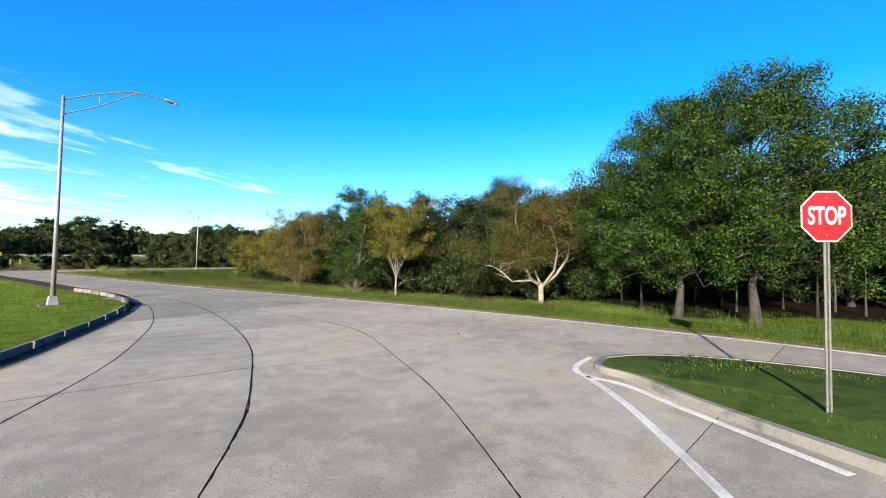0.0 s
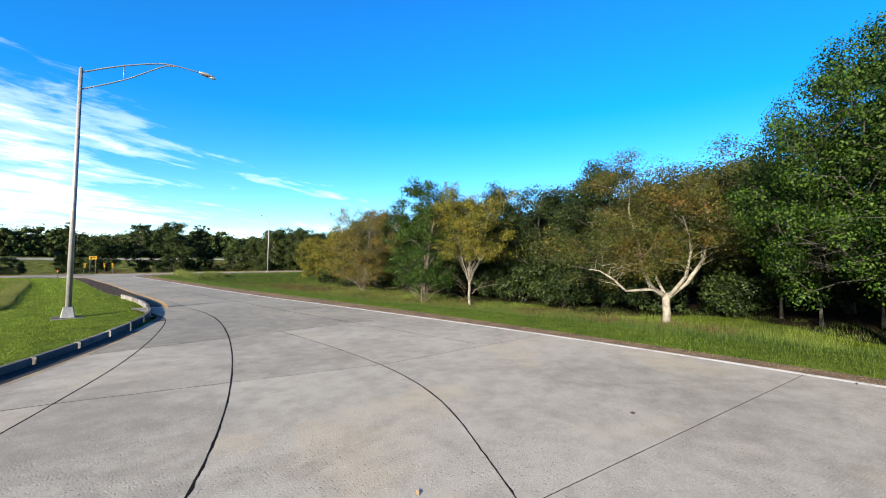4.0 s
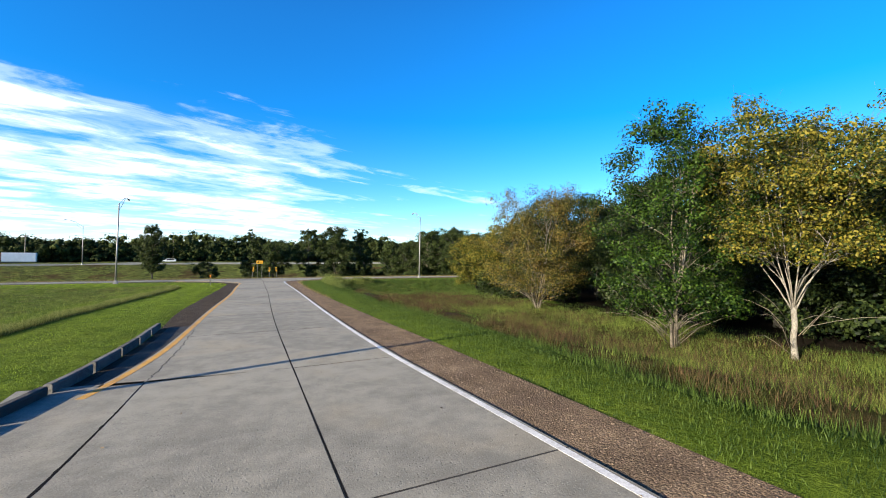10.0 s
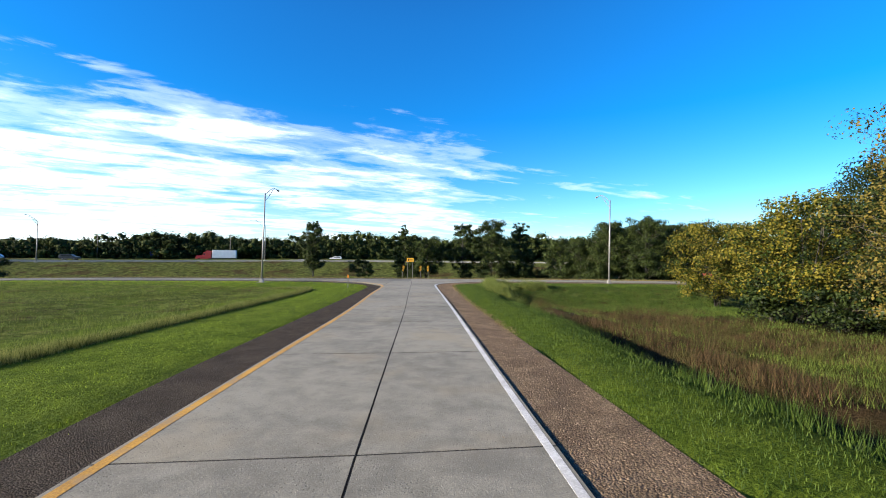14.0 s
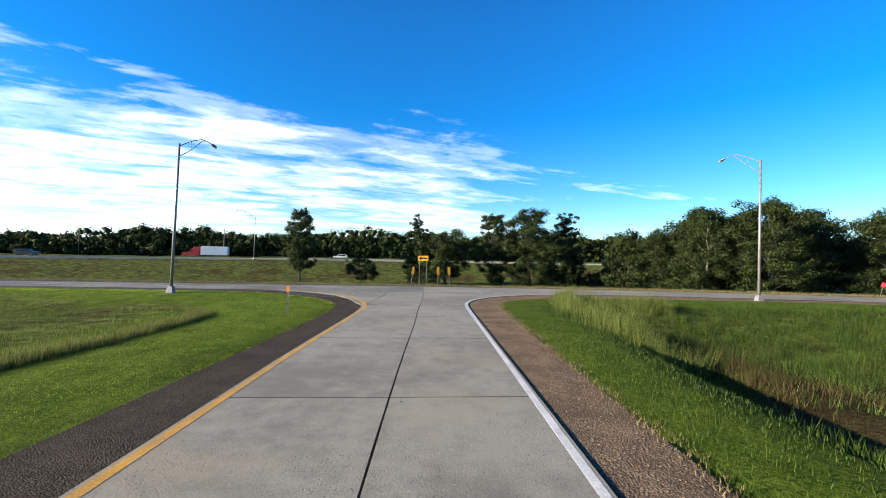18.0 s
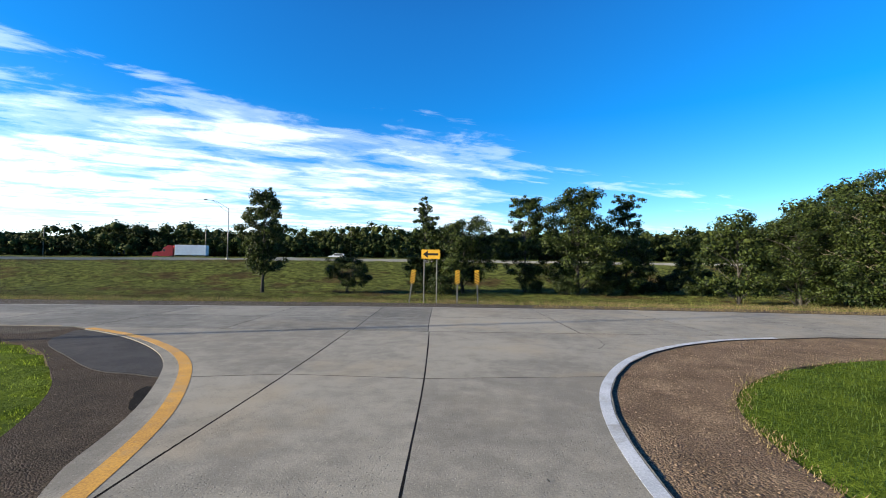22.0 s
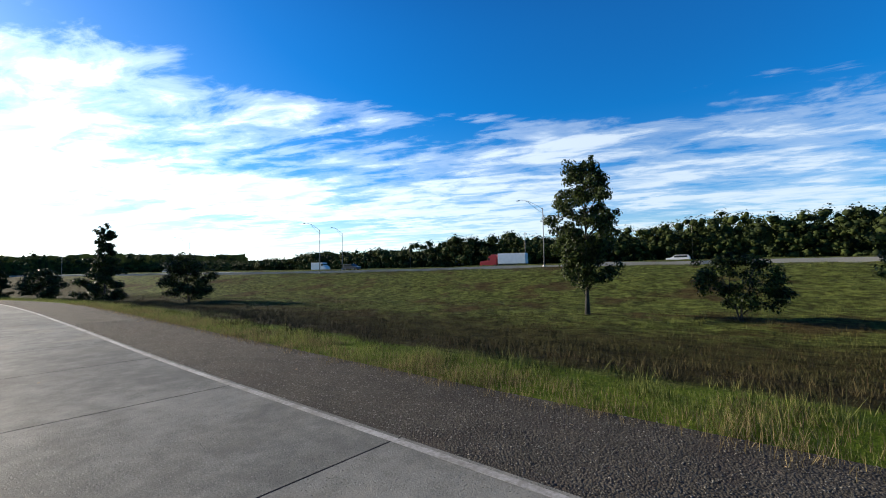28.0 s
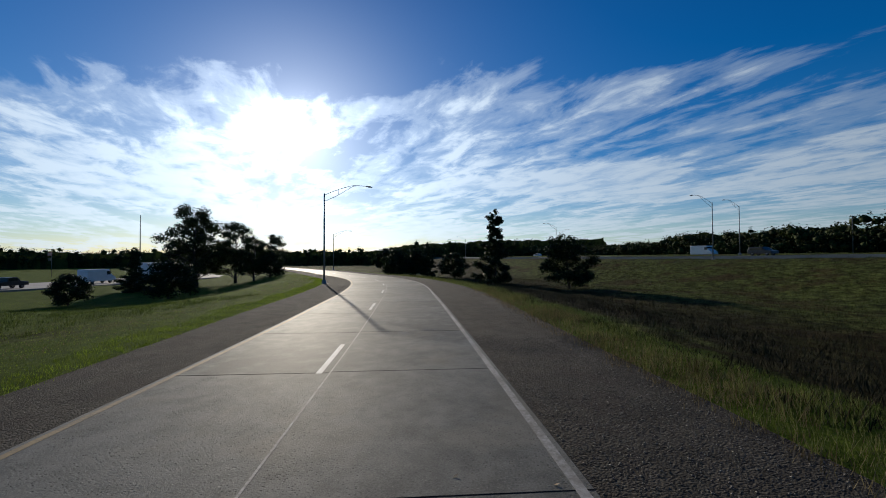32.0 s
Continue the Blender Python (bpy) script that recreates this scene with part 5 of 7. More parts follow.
def plant(tree, x, y, rz=0, s=1.0, sz=None, dz=-0.05):
    tree.matrix_basis = pose(x, y, float(terrain(x, y)) + dz, 0, 0, rz)
    tree.scale = (s, s, sz or s)
    return tree


def replant(tree, x, y, rz=0, s=1.0, sz=None, dz=-0.05):
    keep = tuple(tree.scale)
    tree.scale = (1, 1, 1)
    c = copy_thing(tree, pose(x, y, float(terrain(x, y)) + dz, 0, 0, rz))
    tree.scale = keep
    c.scale = (s, s, sz or s)
    return c


def bough(r, *pts):
    """A bough of the old pale tree: how far out, how far across and how high, from the fork up."""
    return r, [(-0.78 * s + 0.62 * q, 0.62 * s + 0.78 * q, z) for s, q, z in pts]


OLD_BOUGHS = [bough(0.165, (0.0, 0, 1.7), (0.9, 0.1, 2.35), (1.3, 0.2, 3.4), (1.5, 0.5, 5.2), (1.95, 0.6, 7.0), (1.8, 0.7, 8.2)),
              bough(0.165, (0.0, 0, 1.7), (-1.3, 0.1, 2.6), (-2.2, 0, 3.9), (-2.5, -0.3, 5.6), (-2.3, -0.4, 6.9), (-1.9, -0.2, 8.2)),
              bough(0.13, (-0.2, 0, 1.8), (-0.9, -0.5, 3.0), (-1.0, -0.9, 4.5), (-0.6, -1.4, 5.4), (0.0, -1.9, 6.4)),
              bough(0.115, (0.2, 0, 1.9), (0.9, 0, 2.2), (2.4, 0.1, 2.1), (3.2, 0.2, 2.85), (3.9, 0.3, 3.3), (5.6, 0.4, 3.6)),
              bough(0.10, (0.0, 0.1, 1.8), (0.2, 1.2, 3.2), (-0.2, 2.2, 4.8), (0.1, 2.9, 6.6))]
fan_rng = random.Random(12)
FAN_BOUGHS = []
for k in range(13):
    a, r = 2.4 * k, fan_rng.uniform(1.2, 3.9)
    ca, sa, zt = math.cos(a), math.sin(a), 11.2 - 1.15 * r + fan_rng.uniform(-0.6, 0.7)
    FAN_BOUGHS.append((0.038, [(0, 0, 1.9 + 0.06 * k), (ca * r * 0.20, sa * r * 0.20, 2.9 + 0.06 * k), (ca * r * 0.5, sa * r * 0.5, 4.3), (ca * r * 0.75 + fan_rng.uniform(-.15, .15), sa * r * 0.75, 6.1), (ca * r, sa * r, zt)]))
# the wood's edge beside the ramp
plant(build_tree("pale_tree", 11, 9.8, 13.0, 1.4, 0.24, 62000, 0.105, M["leaf_brown"], M["palebark"], "old pale-barked tree with thinning green and brown leaves", 48, 6, 0.10,
                 bare=0.15, fork=1.95, clear=3.0, limb=0.30, pale_limbs=True, boughs=OLD_BOUGHS), 20.1, -18.0, 0)
plant(build_tree("yellow_tree", 12, 12.4, 10.0, 3.8, 0.125, 40000, 0.13, M["leaf_yellow"], M["palebark"], "slender pale-trunked tree with yellowing leaves", 78, 5, 0.085,
                 bare=0.25, fork=2.5, clear=3.4, limb=0.30, pale_limbs=True, boughs=FAN_BOUGHS, low_start=False, wisps=9), 20.3, 0.2, 40)
plant(build_tree("green_tree", 13, 12.6, 8.4, 0.5, 0.13, 34000, 0.14, M["leaf_green"], M["twig"], "many-stemmed green tree at the ditch's edge", 34, 7, 0.12, stems=5, bare=0.05, limb=0.5, wisps=34), 17.6, 4.2, 10)
plant(build_tree("autumn_tree", 14, 11.2, 11.6, 0.5, 0.17, 38000, 0.135, M["leaf_autumn"], M["twig"], "spreading tree with brown and yellow autumn leaves", 40, 7, 0.11, stems=4, bare=0.12, fork=8.2, limb=0.5, wisps=30), 19.8, 21.4, 80)
small_autumn = plant(build_tree("autumn_tree", 24, 8.0, 7.2, 0.4, 0.11, 20000, 0.17, M["leaf_yellow"], M["bark"], "smaller bushy tree with olive and yellow leaves", 34, 6, 0.14, stems=5, limb=0.5), 24.6, 49.0, 30, 1.15, 1.12)
replant(small_autumn, 24.2, 37.0, 150, 1.2, 1.2)
oak = plant(build_tree("oak_tree", 15, 13.6, 13.2, 0.9, 0.25, 125000, 0.125, M["leaf_green"], M["bark"], "broad full green oak at the wood's edge", 60, 8, 0.088, clear=2.9), 19.8, -27.9, 0)
oak.scale = (0.90, 0.90, 1.0)
replant(oak, 20.6, -31.9, 130, 1.03, 1.07)
wood_a = plant(build_tree("wood_tree", 16, 12.4, 10.5, 0.4, 0.24, 34000, 0.18, M["leaf_dark"], M["bark"], "dense dark green woodland tree", 22, 5, 0.14), 27.5, -9.5, 0)
wood_b = plant(build_tree("wood_tree", 17, 13.0, 9.8, 0.5, 0.22, 34000, 0.175, M["leaf_dark"], M["bark"], "tall dark green woodland tree", 22, 5, 0.14), 28.5, 6.5, 0)
wood_c = plant(build_tree("wood_tree", 19, 13.0, 10.5, 0.4, 0.24, 9000, 0.38, M["leaf_dark"], M["bark"], "shaded dark green tree deep in the wood", 18, 3, 0.17), 41, -16, 0)
rw = random.Random(4)
for x, y in ((26.5, -20), (28, -3), (27, 12), (29.5, 18), (31, 27), (34, -14), (35, 2), (36, 20), (33, -25), (35, 34), (32.0, 39), (38, -36), (31, -42), (27, -47), (33, -52), (42, -5), (44, 12), (28.0, 30.5), (34, -37), (40, -46), (42, -26), (45, -36), (30, -58), (38, -60), (36, -31), (31, -20), (33.5, -5), (37, -9), (34.5, 8), (39, 6), (33.5, -18)):
    replant(wood_c if x > 32.5 else rw.choice((wood_a, wood_b)), x + rw.uniform(-1, 1), y + rw.uniform(-1, 1), rw.uniform(0, 360), rw.uniform(0.78, 0.98))
shrub = plant(build_tree("undergrowth_shrub", 18, 3.4, 5.2, 0.1, 0.06, 3800, 0.24, M["leaf_dark"], M["bark"], "low dark shrub in the wood's undergrowth", 12, 3, 0.22, stems=3, category="shrub"), 25.5, -13.5)
for x, y in ((24, -15.5), (24.5, -20), (33.5, -24.5), (35.5, -27.5), (34, -33), (36.5, -21), (26.5, -10.5), (27, 0.5), (27.5, -5), (25, -7), (25.5, -2), (25, 8), (25, 14), (38, -31), (36, -39), (25.5, 26), (23.5, 33), (22.5, 38), (26, 3), (31, -46), (29, 21)):
    replant(shrub, x, y, rw.uniform(0, 360), rw.uniform(0.7, 1.15))

sapling = plant(build_tree("sapling", 71, 7.5, 2.6, 3.6, 0.07, 1600, 0.20, M["leaf_dark"], M["bark"], "thin bare-stemmed sapling in the shade of the wood", 9, 3, 0.2), 25.5, -30.2)
for x, y in ((26.2, -26.4), (24.6, -24.2), (27.4, -29.0), (28.5, -32.5), (25.8, -34.4), (27.0, -36.6), (29.6, -26.8), (24.9, -37.8), (28.8, -35.2), (26.4, -22.0), (25.2, -40.5), (27.9, -41.6)):
    replant(sapling, x, y, rw.uniform(0, 360), rw.uniform(0.8, 1.25))

# trees of the strip between the access road and the highway
plant(build_tree("median_tree", 31, 13.8, 6.9, 1.8, 0.20, 19000, 0.27, M["leaf_median"], M["bark"], "lone slim dark green tree on the grass strip", 38, 7, 0.12), -36.0, 99.2, 0, 0.86, 1.0)
plant(build_tree("bushy_tree", 32, 5.0, 6.4, 0.6, 0.10, 6510, 0.22, M["leaf_median"], M["bark"], "small thin bushy tree on the grass strip", 14, 5, 0.13, bare=0.2, stems=3), -25.9, 102.6, 0)
plant(build_tree("median_tree", 33, 13.8, 6.6, 1.2, 0.18, 16275, 0.26, M["leaf_median"], M["bark"], "tall narrow dark green tree on the grass strip", 24, 6, 0.13, shape="cone"), -16.0, 106.5, 0)
plant(build_tree("median_tree", 34, 10.4, 10.2, 1.0, 0.22, 18600, 0.28, M["leaf_median"], M["bark"], "round-crowned dark green tree on the grass strip", 22, 6, 0.13), -10.4, 106.0, 20)
plant(build_tree("median_tree", 35, 14.8, 8.2, 1.2, 0.20, 16275, 0.27, M["leaf_median"], M["bark"], "open-crowned tall tree on the grass strip", 22, 6, 0.115), -1.8, 110.5, 0)
plant(build_tree("median_tree", 36, 15.2, 10.4, 0.3, 0.22, 26350, 0.29, M["leaf_median"], M["bark"], "dense dark green tree with foliage to the ground", 30, 6, 0.13), 5.4, 108.5, 0)
plant(build_tree("median_tree", 37, 15.4, 8.6, 0.6, 0.20, 20925, 0.28, M["leaf_median"], M["bark"], "tall pointed dark green tree on the grass strip", 28, 6, 0.13, shape="cone"), 12.7, 111.5, 0)
plant(build_tree("median_tree", 38, 10.6, 7.0, 0.4, 0.18, 13175, 0.28, M["leaf_median"], M["bark"], "ragged dark tree with foliage to the ground", 20, 6, 0.14, shape="cone"), 22.2, 113.0, 0)
for x, y in ((-12.6, 100.5), (-15.5, 103.5), (21.5, 110), (3.5, 106.5), (8.2, 108), (13.6, 110), (-1.0, 108.6), (17.5, 111.5)):
    replant(shrub, x, y, rw.uniform(0, 360), 0.75)

# the wood across the access road
wood_d = plant(build_tree("wood_tree", 61, 12.6, 10.0, 0.4, 0.22, 26000, 0.21, M["leaf_median"], M["twig"], "olive-green woodland tree with grey limbs showing", 26, 6, 0.12, limb=0.7), 24.0, 94.5, 0, 0.72)
wood_e = plant(build_tree("wood_tree", 62, 12.2, 9.4, 0.4, 0.20, 24000, 0.21, M["leaf_median"], M["bark"], "dense olive-green woodland tree across the road", 24, 6, 0.13), 36.5, 86.0, 0, 0.85)
wood_f = plant(build_tree("wood_tree", 63, 13.0, 10.5, 0.4, 0.24, 9000, 0.38, M["leaf_median"], M["bark"], "olive-green tree deep in the wood across the road", 18, 3, 0.16), 50, 101, 0)
for k, (x, y) in enumerate(((19.5, 96), (22.5, 91.5), (26.5, 86.5), (31.5, 82.5), (28, 92), (34, 88), (40, 90), (47, 85), (54, 82), (62, 78), (31, 99), (38, 99), (46, 96), (55, 93), (64, 88), (72, 72), (80, 68), (88, 60), (74, 82), (95, 66), (60, 100), (46, 106), (104, 56), (115, 50), (36, 108))):
    near_s = 0.80 + 0.20 * float(smooth(20, 34, x))
    replant(wood_f if x > 58 or y > 95 else (wood_d, wood_e)[k % 2], x, y, rw.uniform(0, 360), near_s * rw.uniform(0.94, 1.08))
for x, y in ((25, 86), (30.5, 84.5), (36, 83.5), (42, 82), (49, 79), (57, 75), (66, 70)):
    replant(shrub, x, y, rw.uniform(0, 360), rw.uniform(0.8, 1.1))

# along the access road towards the low sun
spire = plant(build_tree("spire_tree", 41, 13.8, 7.0, 0.1, 0.18, 16275, 0.32, M["leaf_dark"], M["bark"], "dark spire-shaped tree with a ragged top beside the road", 30, 6, 0.14, shape="cone"), -108.5, 69.6, 0)
replant(spire, -138.5, 53.8, 70, 0.66)
plant(build_tree("dark_bush_tree", 42, 7.6, 7.6, 0.2, 0.14, 13175, 0.28, M["leaf_dark"], M["bark"], "dense dark bushy tree beside the ditch", 22, 5, 0.16, stems=2), -94.5, 79.6, 0)
bush = plant(build_tree("round_bush", 43, 5.4, 6.6, 0.2, 0.10, 6975, 0.32, M["leaf_dark"], M["bark"], "rounded dark bush on the grass strip", 12, 4, 0.2, stems=3, category="shrub"), -130.0, 61.2, 0, 1.1)
replant(spire, -89, 17, 30, 0.6, 0.48)
for x, y, s in ((-139, 45.4, 1.25), (-143, 50.0, 1.3), (-147, 45.5, 1.2), (-178, 40, 1.5), (-186, 33, 1.5)):
    replant(bush, x, y, rw.uniform(0, 360), s)
big_left = plant(build_tree("lawn_tree", 44, 14.2, 11.5, 1.0, 0.30, 16000, 0.30, M["leaf_dark"], M["bark"], "large dark spreading tree on the lawn", 20, 5, 0.13), -102.5, 16.5, 0)
for x, y, s in ((-109.5, 12, 0.9), (-108.5, 20.5, 0.82), (-106, 25.5, 0.56), (-125, 20, 0.62)):
    replant(big_left, x, y, rw.uniform(0, 360), s)
for x, y, s in ((-69.0, 27.5, 0.55), (-80.5, 28.8, 0.85), (-108, 27.5, 0.9)):
    replant(bush, x, y, rw.uniform(0, 360), s)


def build_far_woods():
    rng = np.random.default_rng(7)
    cs, ss = [], []
    def tall(v):
        return np.interp(v, (-520, -245, -190, -127, -60, 0, 420), (0.36, 0.46, 0.66, 0.92, 0.98, 1.02, 1.04)) * (1 + 0.10 * np.sin(v * 0.083) + 0.07 * np.sin(v * 0.21 + 1.0))
    x = -520.0
    while x < 420:
        for row in range(3):
            y = HIGHWAY(x) + 66 + 10 * row + rng.uniform(-4, 4)
            h, w = rng.uniform(11.8, 13.9) * float(tall(x)), rng.uniform(7.0, 10.5)
            z0 = float(terrain(x, y))
            for _ in range(15):
                a, zz = rng.uniform(0, 6.28), rng.random() ** 0.7
                r = w * 0.5 * math.sqrt(max(0.08, 1 - zz ** 2.4))
                cs.append((x + r * math.cos(a), y + r * math.sin(a), z0 + 0.4 + (h - 1.8) * zz))
                ss.append(w * rng.uniform(0.19, 0.31))
        x += rng.uniform(4.5, 7.0)
    for x in np.arange(-420, -230, 7.0):
        for side in (-1,):
            y = NEAR(x) - rng.uniform(26, 60)
            z0, h = float(terrain(x, y)), rng.uniform(4, 6.5)
            for _ in range(7):
                cs.append((x + rng.normal() * 3, y + rng.normal() * 3, z0 + h * rng.random())); ss.append(rng.uniform(1.6, 3.0))
    for x in np.repeat(np.arange(-520, 420, 1.7), 3):
        y = HIGHWAY(x) + 62 + rng.uniform(-3, 3)
        cs.append((x, y, float(terrain(x, y)) + rng.uniform(0.6, 7.0) * float(tall(x)))); ss.append(rng.uniform(1.0, 1.9))
    for k in range(150):
        a = math.radians(158 + 190 * k / 150)
        for row in range(2):
            r = 285 + 18 * row + rng.uniform(-8, 8)
            x, y = -40 + r * math.cos(a), 30 + r * math.sin(a)
            z0, h = float(terrain(x, y)), rng.uniform(9, 14)
            for _ in range(10):
                cs.append((x + rng.normal() * 3.4, y + rng.normal() * 3.4, z0 + 0.8 * h * rng.random())); ss.append(rng.uniform(2.0, 3.2))
    cs, ss = np.array(cs), np.array(ss)
    base = bmesh.new()
    bmesh.ops.create_icosphere(base, subdivisions=1, radius=1.0)
    iv, it = np.array([v.co for v in base.verts]), np.array([[v.index for v in f.verts] for f in base.faces])
    base.free()
    jag = 1 + rng.uniform(-0.4, 0.4, (len(cs), len(iv), 1))
    tops = cs[:, None, :] + iv[None] * jag * (0.48 * ss)[:, None, None] * (1, 1, 0.85)
    tri = (it[None] + len(iv) * np.arange(len(cs))[:, None, None]).reshape(-1)
    me = bpy.data.meshes.new("far_crowns")
    me.vertices.add(tops.shape[0] * tops.shape[1])
    me.vertices.foreach_set("co", tops.astype(np.float32).ravel())
    me.loops.add(len(tri))
    me.loops.foreach_set("vertex_index", tri.astype(np.int32))
    me.polygons.add(len(tri) // 3)
    me.polygons.foreach_set("loop_start", np.arange(0, len(tri), 3, dtype=np.int32))
    me.update(calc_edges=True)
    me.materials.append(M["leaf_far"])
    tagged(new("far_crowns", me), "leafy crowns of the woodland beyond the highway", "woods", kind="stuff")
    co = leaves(rng, cs, ss * 1.04, 400000, 0.80, 0.92)
    # the shaded inside of the wood, quad by quad
    xs = np.arange(-520, 421, 0.9)
    def top(a, b):
        return 10.6 + 1.4 * np.sin(a * 0.021) + 1.9 * np.sqrt(np.abs(np.sin(a * 0.40 + b + np.sin(a * 0.13)))) + 0.3 * np.sin(a * 1.9 + 2 * b) + 0.8 * np.sin(a * 0.17 + b) + rng.uniform(-0.5, 0.5, len(a))
    for off, k in ((78, 0.0), (86, 1.9), (94, 4.1)):
        ys = HIGHWAY(xs) + off + 2.0 * np.sin(xs * 0.7 + k)
        lo = np.stack([xs, ys, terrain(xs, ys) - 0.3], -1)
        hi = np.stack([xs, ys + 1.5 * np.sin(xs * 1.3), terrain(xs, ys) + (top(xs, k) - 1.2) * 0.98 * tall(xs)], -1)
        co = np.concatenate([co, np.stack([lo[:-1], lo[1:], hi[1:], hi[:-1]], 1)])
    an = np.radians(np.arange(156, 352, 0.25))
    for r, k in ((286, 0.4), (298, 2.2)):
        x, y = -40 + r * np.cos(an), 30 + r * np.sin(an)
        lo = np.stack([x, y, terrain(x, y) - 0.3], -1)
        hi = np.stack([x, y, terrain(x, y) + top(an * 140, k) * 0.80], -1)
        co = np.concatenate([co, np.stack([lo[:-1], lo[1:], hi[1:], hi[:-1]], 1)])
    ob = quads_ob("far_woods", co, M["leaf_far"])
    tagged(ob, "long dark green belt of woodland beyond the highway", "woods", kind="stuff")


build_far_woods()


def build_deep_wood():
    """The leafy inside of the wood beside the ramp, behind its nearest trees."""
    rng = np.random.default_rng(17)
    n = 1500
    y = rng.uniform(-66, 46, n)
    x = 37 + 14 * rng.random(n) + 3 * np.sin(y * 0.2)
    c = np.stack([x, y, terrain(x, y) + 0.3 + rng.random(n) * (10.6 + 1.2 * np.sin(y * 0.33))], -1)
    n2 = 700
    y2 = rng.uniform(14, 100, n2)
    x2 = np.where(y2 < 62, 38 + 20 * rng.random(n2), 66 + 30 * rng.random(n2))
    c2 = np.stack([x2, y2, terrain(x2, y2) + 0.3 + rng.random(n2) * 8.6], -1)
    c = np.concatenate([c, c2])
    ob = quads_ob("deep_wood", leaves(rng, c, np.full(len(c), 1.7), 60000, 0.62, 0.9), M["leaf_dark"])
    tagged(ob, "dark leafy depth of the wood behind its edge", "woods", kind="stuff")


build_deep_wood()


# ---------------------------------------------------------------- highway
def build_highway():
    xs = np.linspace(-1400, 1400, 280)
    base = HIGHWAY(xs)
    hw = tagged(empty("highway"), "raised grey divided highway beyond the grass strip", "highway", kind="structure")
    for lo, hi in ((3, 16), (24, 37)):
        low, high = np.stack([xs, base + lo], -1), np.stack([xs, base + hi], -1)
        v, f = [], []
        for edge, dz in ((low, 0.25), (high, 0.25), (low, -0.6), (high, -0.6)):
            zz = terrain(xs, base + 10)
            v += [(*p, z + dz) for p, z in zip(edge, zz)]
        n = len(xs)
        for k in range(n - 1):
            f += [(k, k + 1, n + k + 1, n + k), (k, 2 * n + k, 2 * n + k + 1, k + 1), (n + k, n + k + 1, 3 * n + k + 1, 3 * n + k)]
        mesh_ob("carriageway", v, f, M["highway"], hw)


build_highway()


# ---------------------------------------------------------------- grass and weeds
def scatter(rng, n, x0, x1, y0, y1, keep):
    """Random places in a rectangle, kept by a chance from 0 to 1."""
    x, y = rng.uniform(x0, x1, n), rng.uniform(y0, y1, n)
    ok = rng.random(n) < keep(x, y)
    return x[ok], y[ok]


def blades(name, rng, x, y, per, h, width, material, label, spread=0.08, lean=0.5, lift=0.0, clumpy=0.0):
    """Tufts of three-cornered blades at the given places."""
    n = len(x) * per
    bx, by = np.repeat(x, per) + rng.normal(0, spread, n), np.repeat(y, per) + rng.normal(0, spread, n)
    bz = terrain(bx, by) + lift - 0.03
    hh = h[0] + (h[1] - h[0]) * rng.random(n) * np.repeat(0.6 + 0.4 * rng.random(len(x)), per)
    lump = np.sin(1.7 * bx + 1.6 * np.sin(1.1 * by)) * np.sin(1.5 * by + 1.4 * np.sin(0.9 * bx)) + 0.5 * np.sin(4.1 * bx + 2.0 * by) * np.sin(3.7 * by - 1.3 * bx)
    hh = hh * (1 + clumpy * np.clip(lump, -0.9, 1.3))
    a, b = rng.uniform(0, 6.283, n), rng.uniform(0, 6.283, n)
    wx, wy = np.cos(a) * width * 0.5, np.sin(a) * width * 0.5
    lx, ly = np.cos(b) * hh * lean * rng.random(n), np.sin(b) * hh * lean * rng.random(n)
    co = np.empty((n, 3, 3), np.float32)
    co[:, 0] = np.stack([bx - wx, by - wy, bz], -1)
    co[:, 1] = np.stack([bx + wx, by + wy, bz], -1)
    co[:, 2] = np.stack([bx + lx, by + ly, bz + hh], -1)
    me = bpy.data.meshes.new(name)
    me.vertices.add(3 * n)
    me.vertices.foreach_set("co", co.ravel())
    me.loops.add(3 * n)
    me.loops.foreach_set("vertex_index", np.arange(3 * n, dtype=np.int32))
    me.polygons.add(n)
    me.polygons.foreach_set("loop_start", np.arange(0, 3 * n, 3, dtype=np.int32))
    me.update(calc_edges=True)
    me.materials.append(material)
    return tagged(new(name, me), label, "grass", kind="stuff")


def sl(y):
    return SHOULDER_L(np.clip(y, -95, 62))


def sr(y):
    return SHOULDER_R(np.clip(y, -95, 62))


BERM = by_y((-10, -12.0), (4, -10.9), (14, -12.2), (28, -13.3), (40, -14.6), (46, -15.8), (48.5, -18.0), (50, -22), (50.5, -60))


def rough_left(x, y):
    """1 where the grass beside the ramp is left unmown."""
    return ((x < BERM(np.clip(y, -10, 50.5))) & (y > 3) & (y < 50.4) & (x > -62)).astype(float)


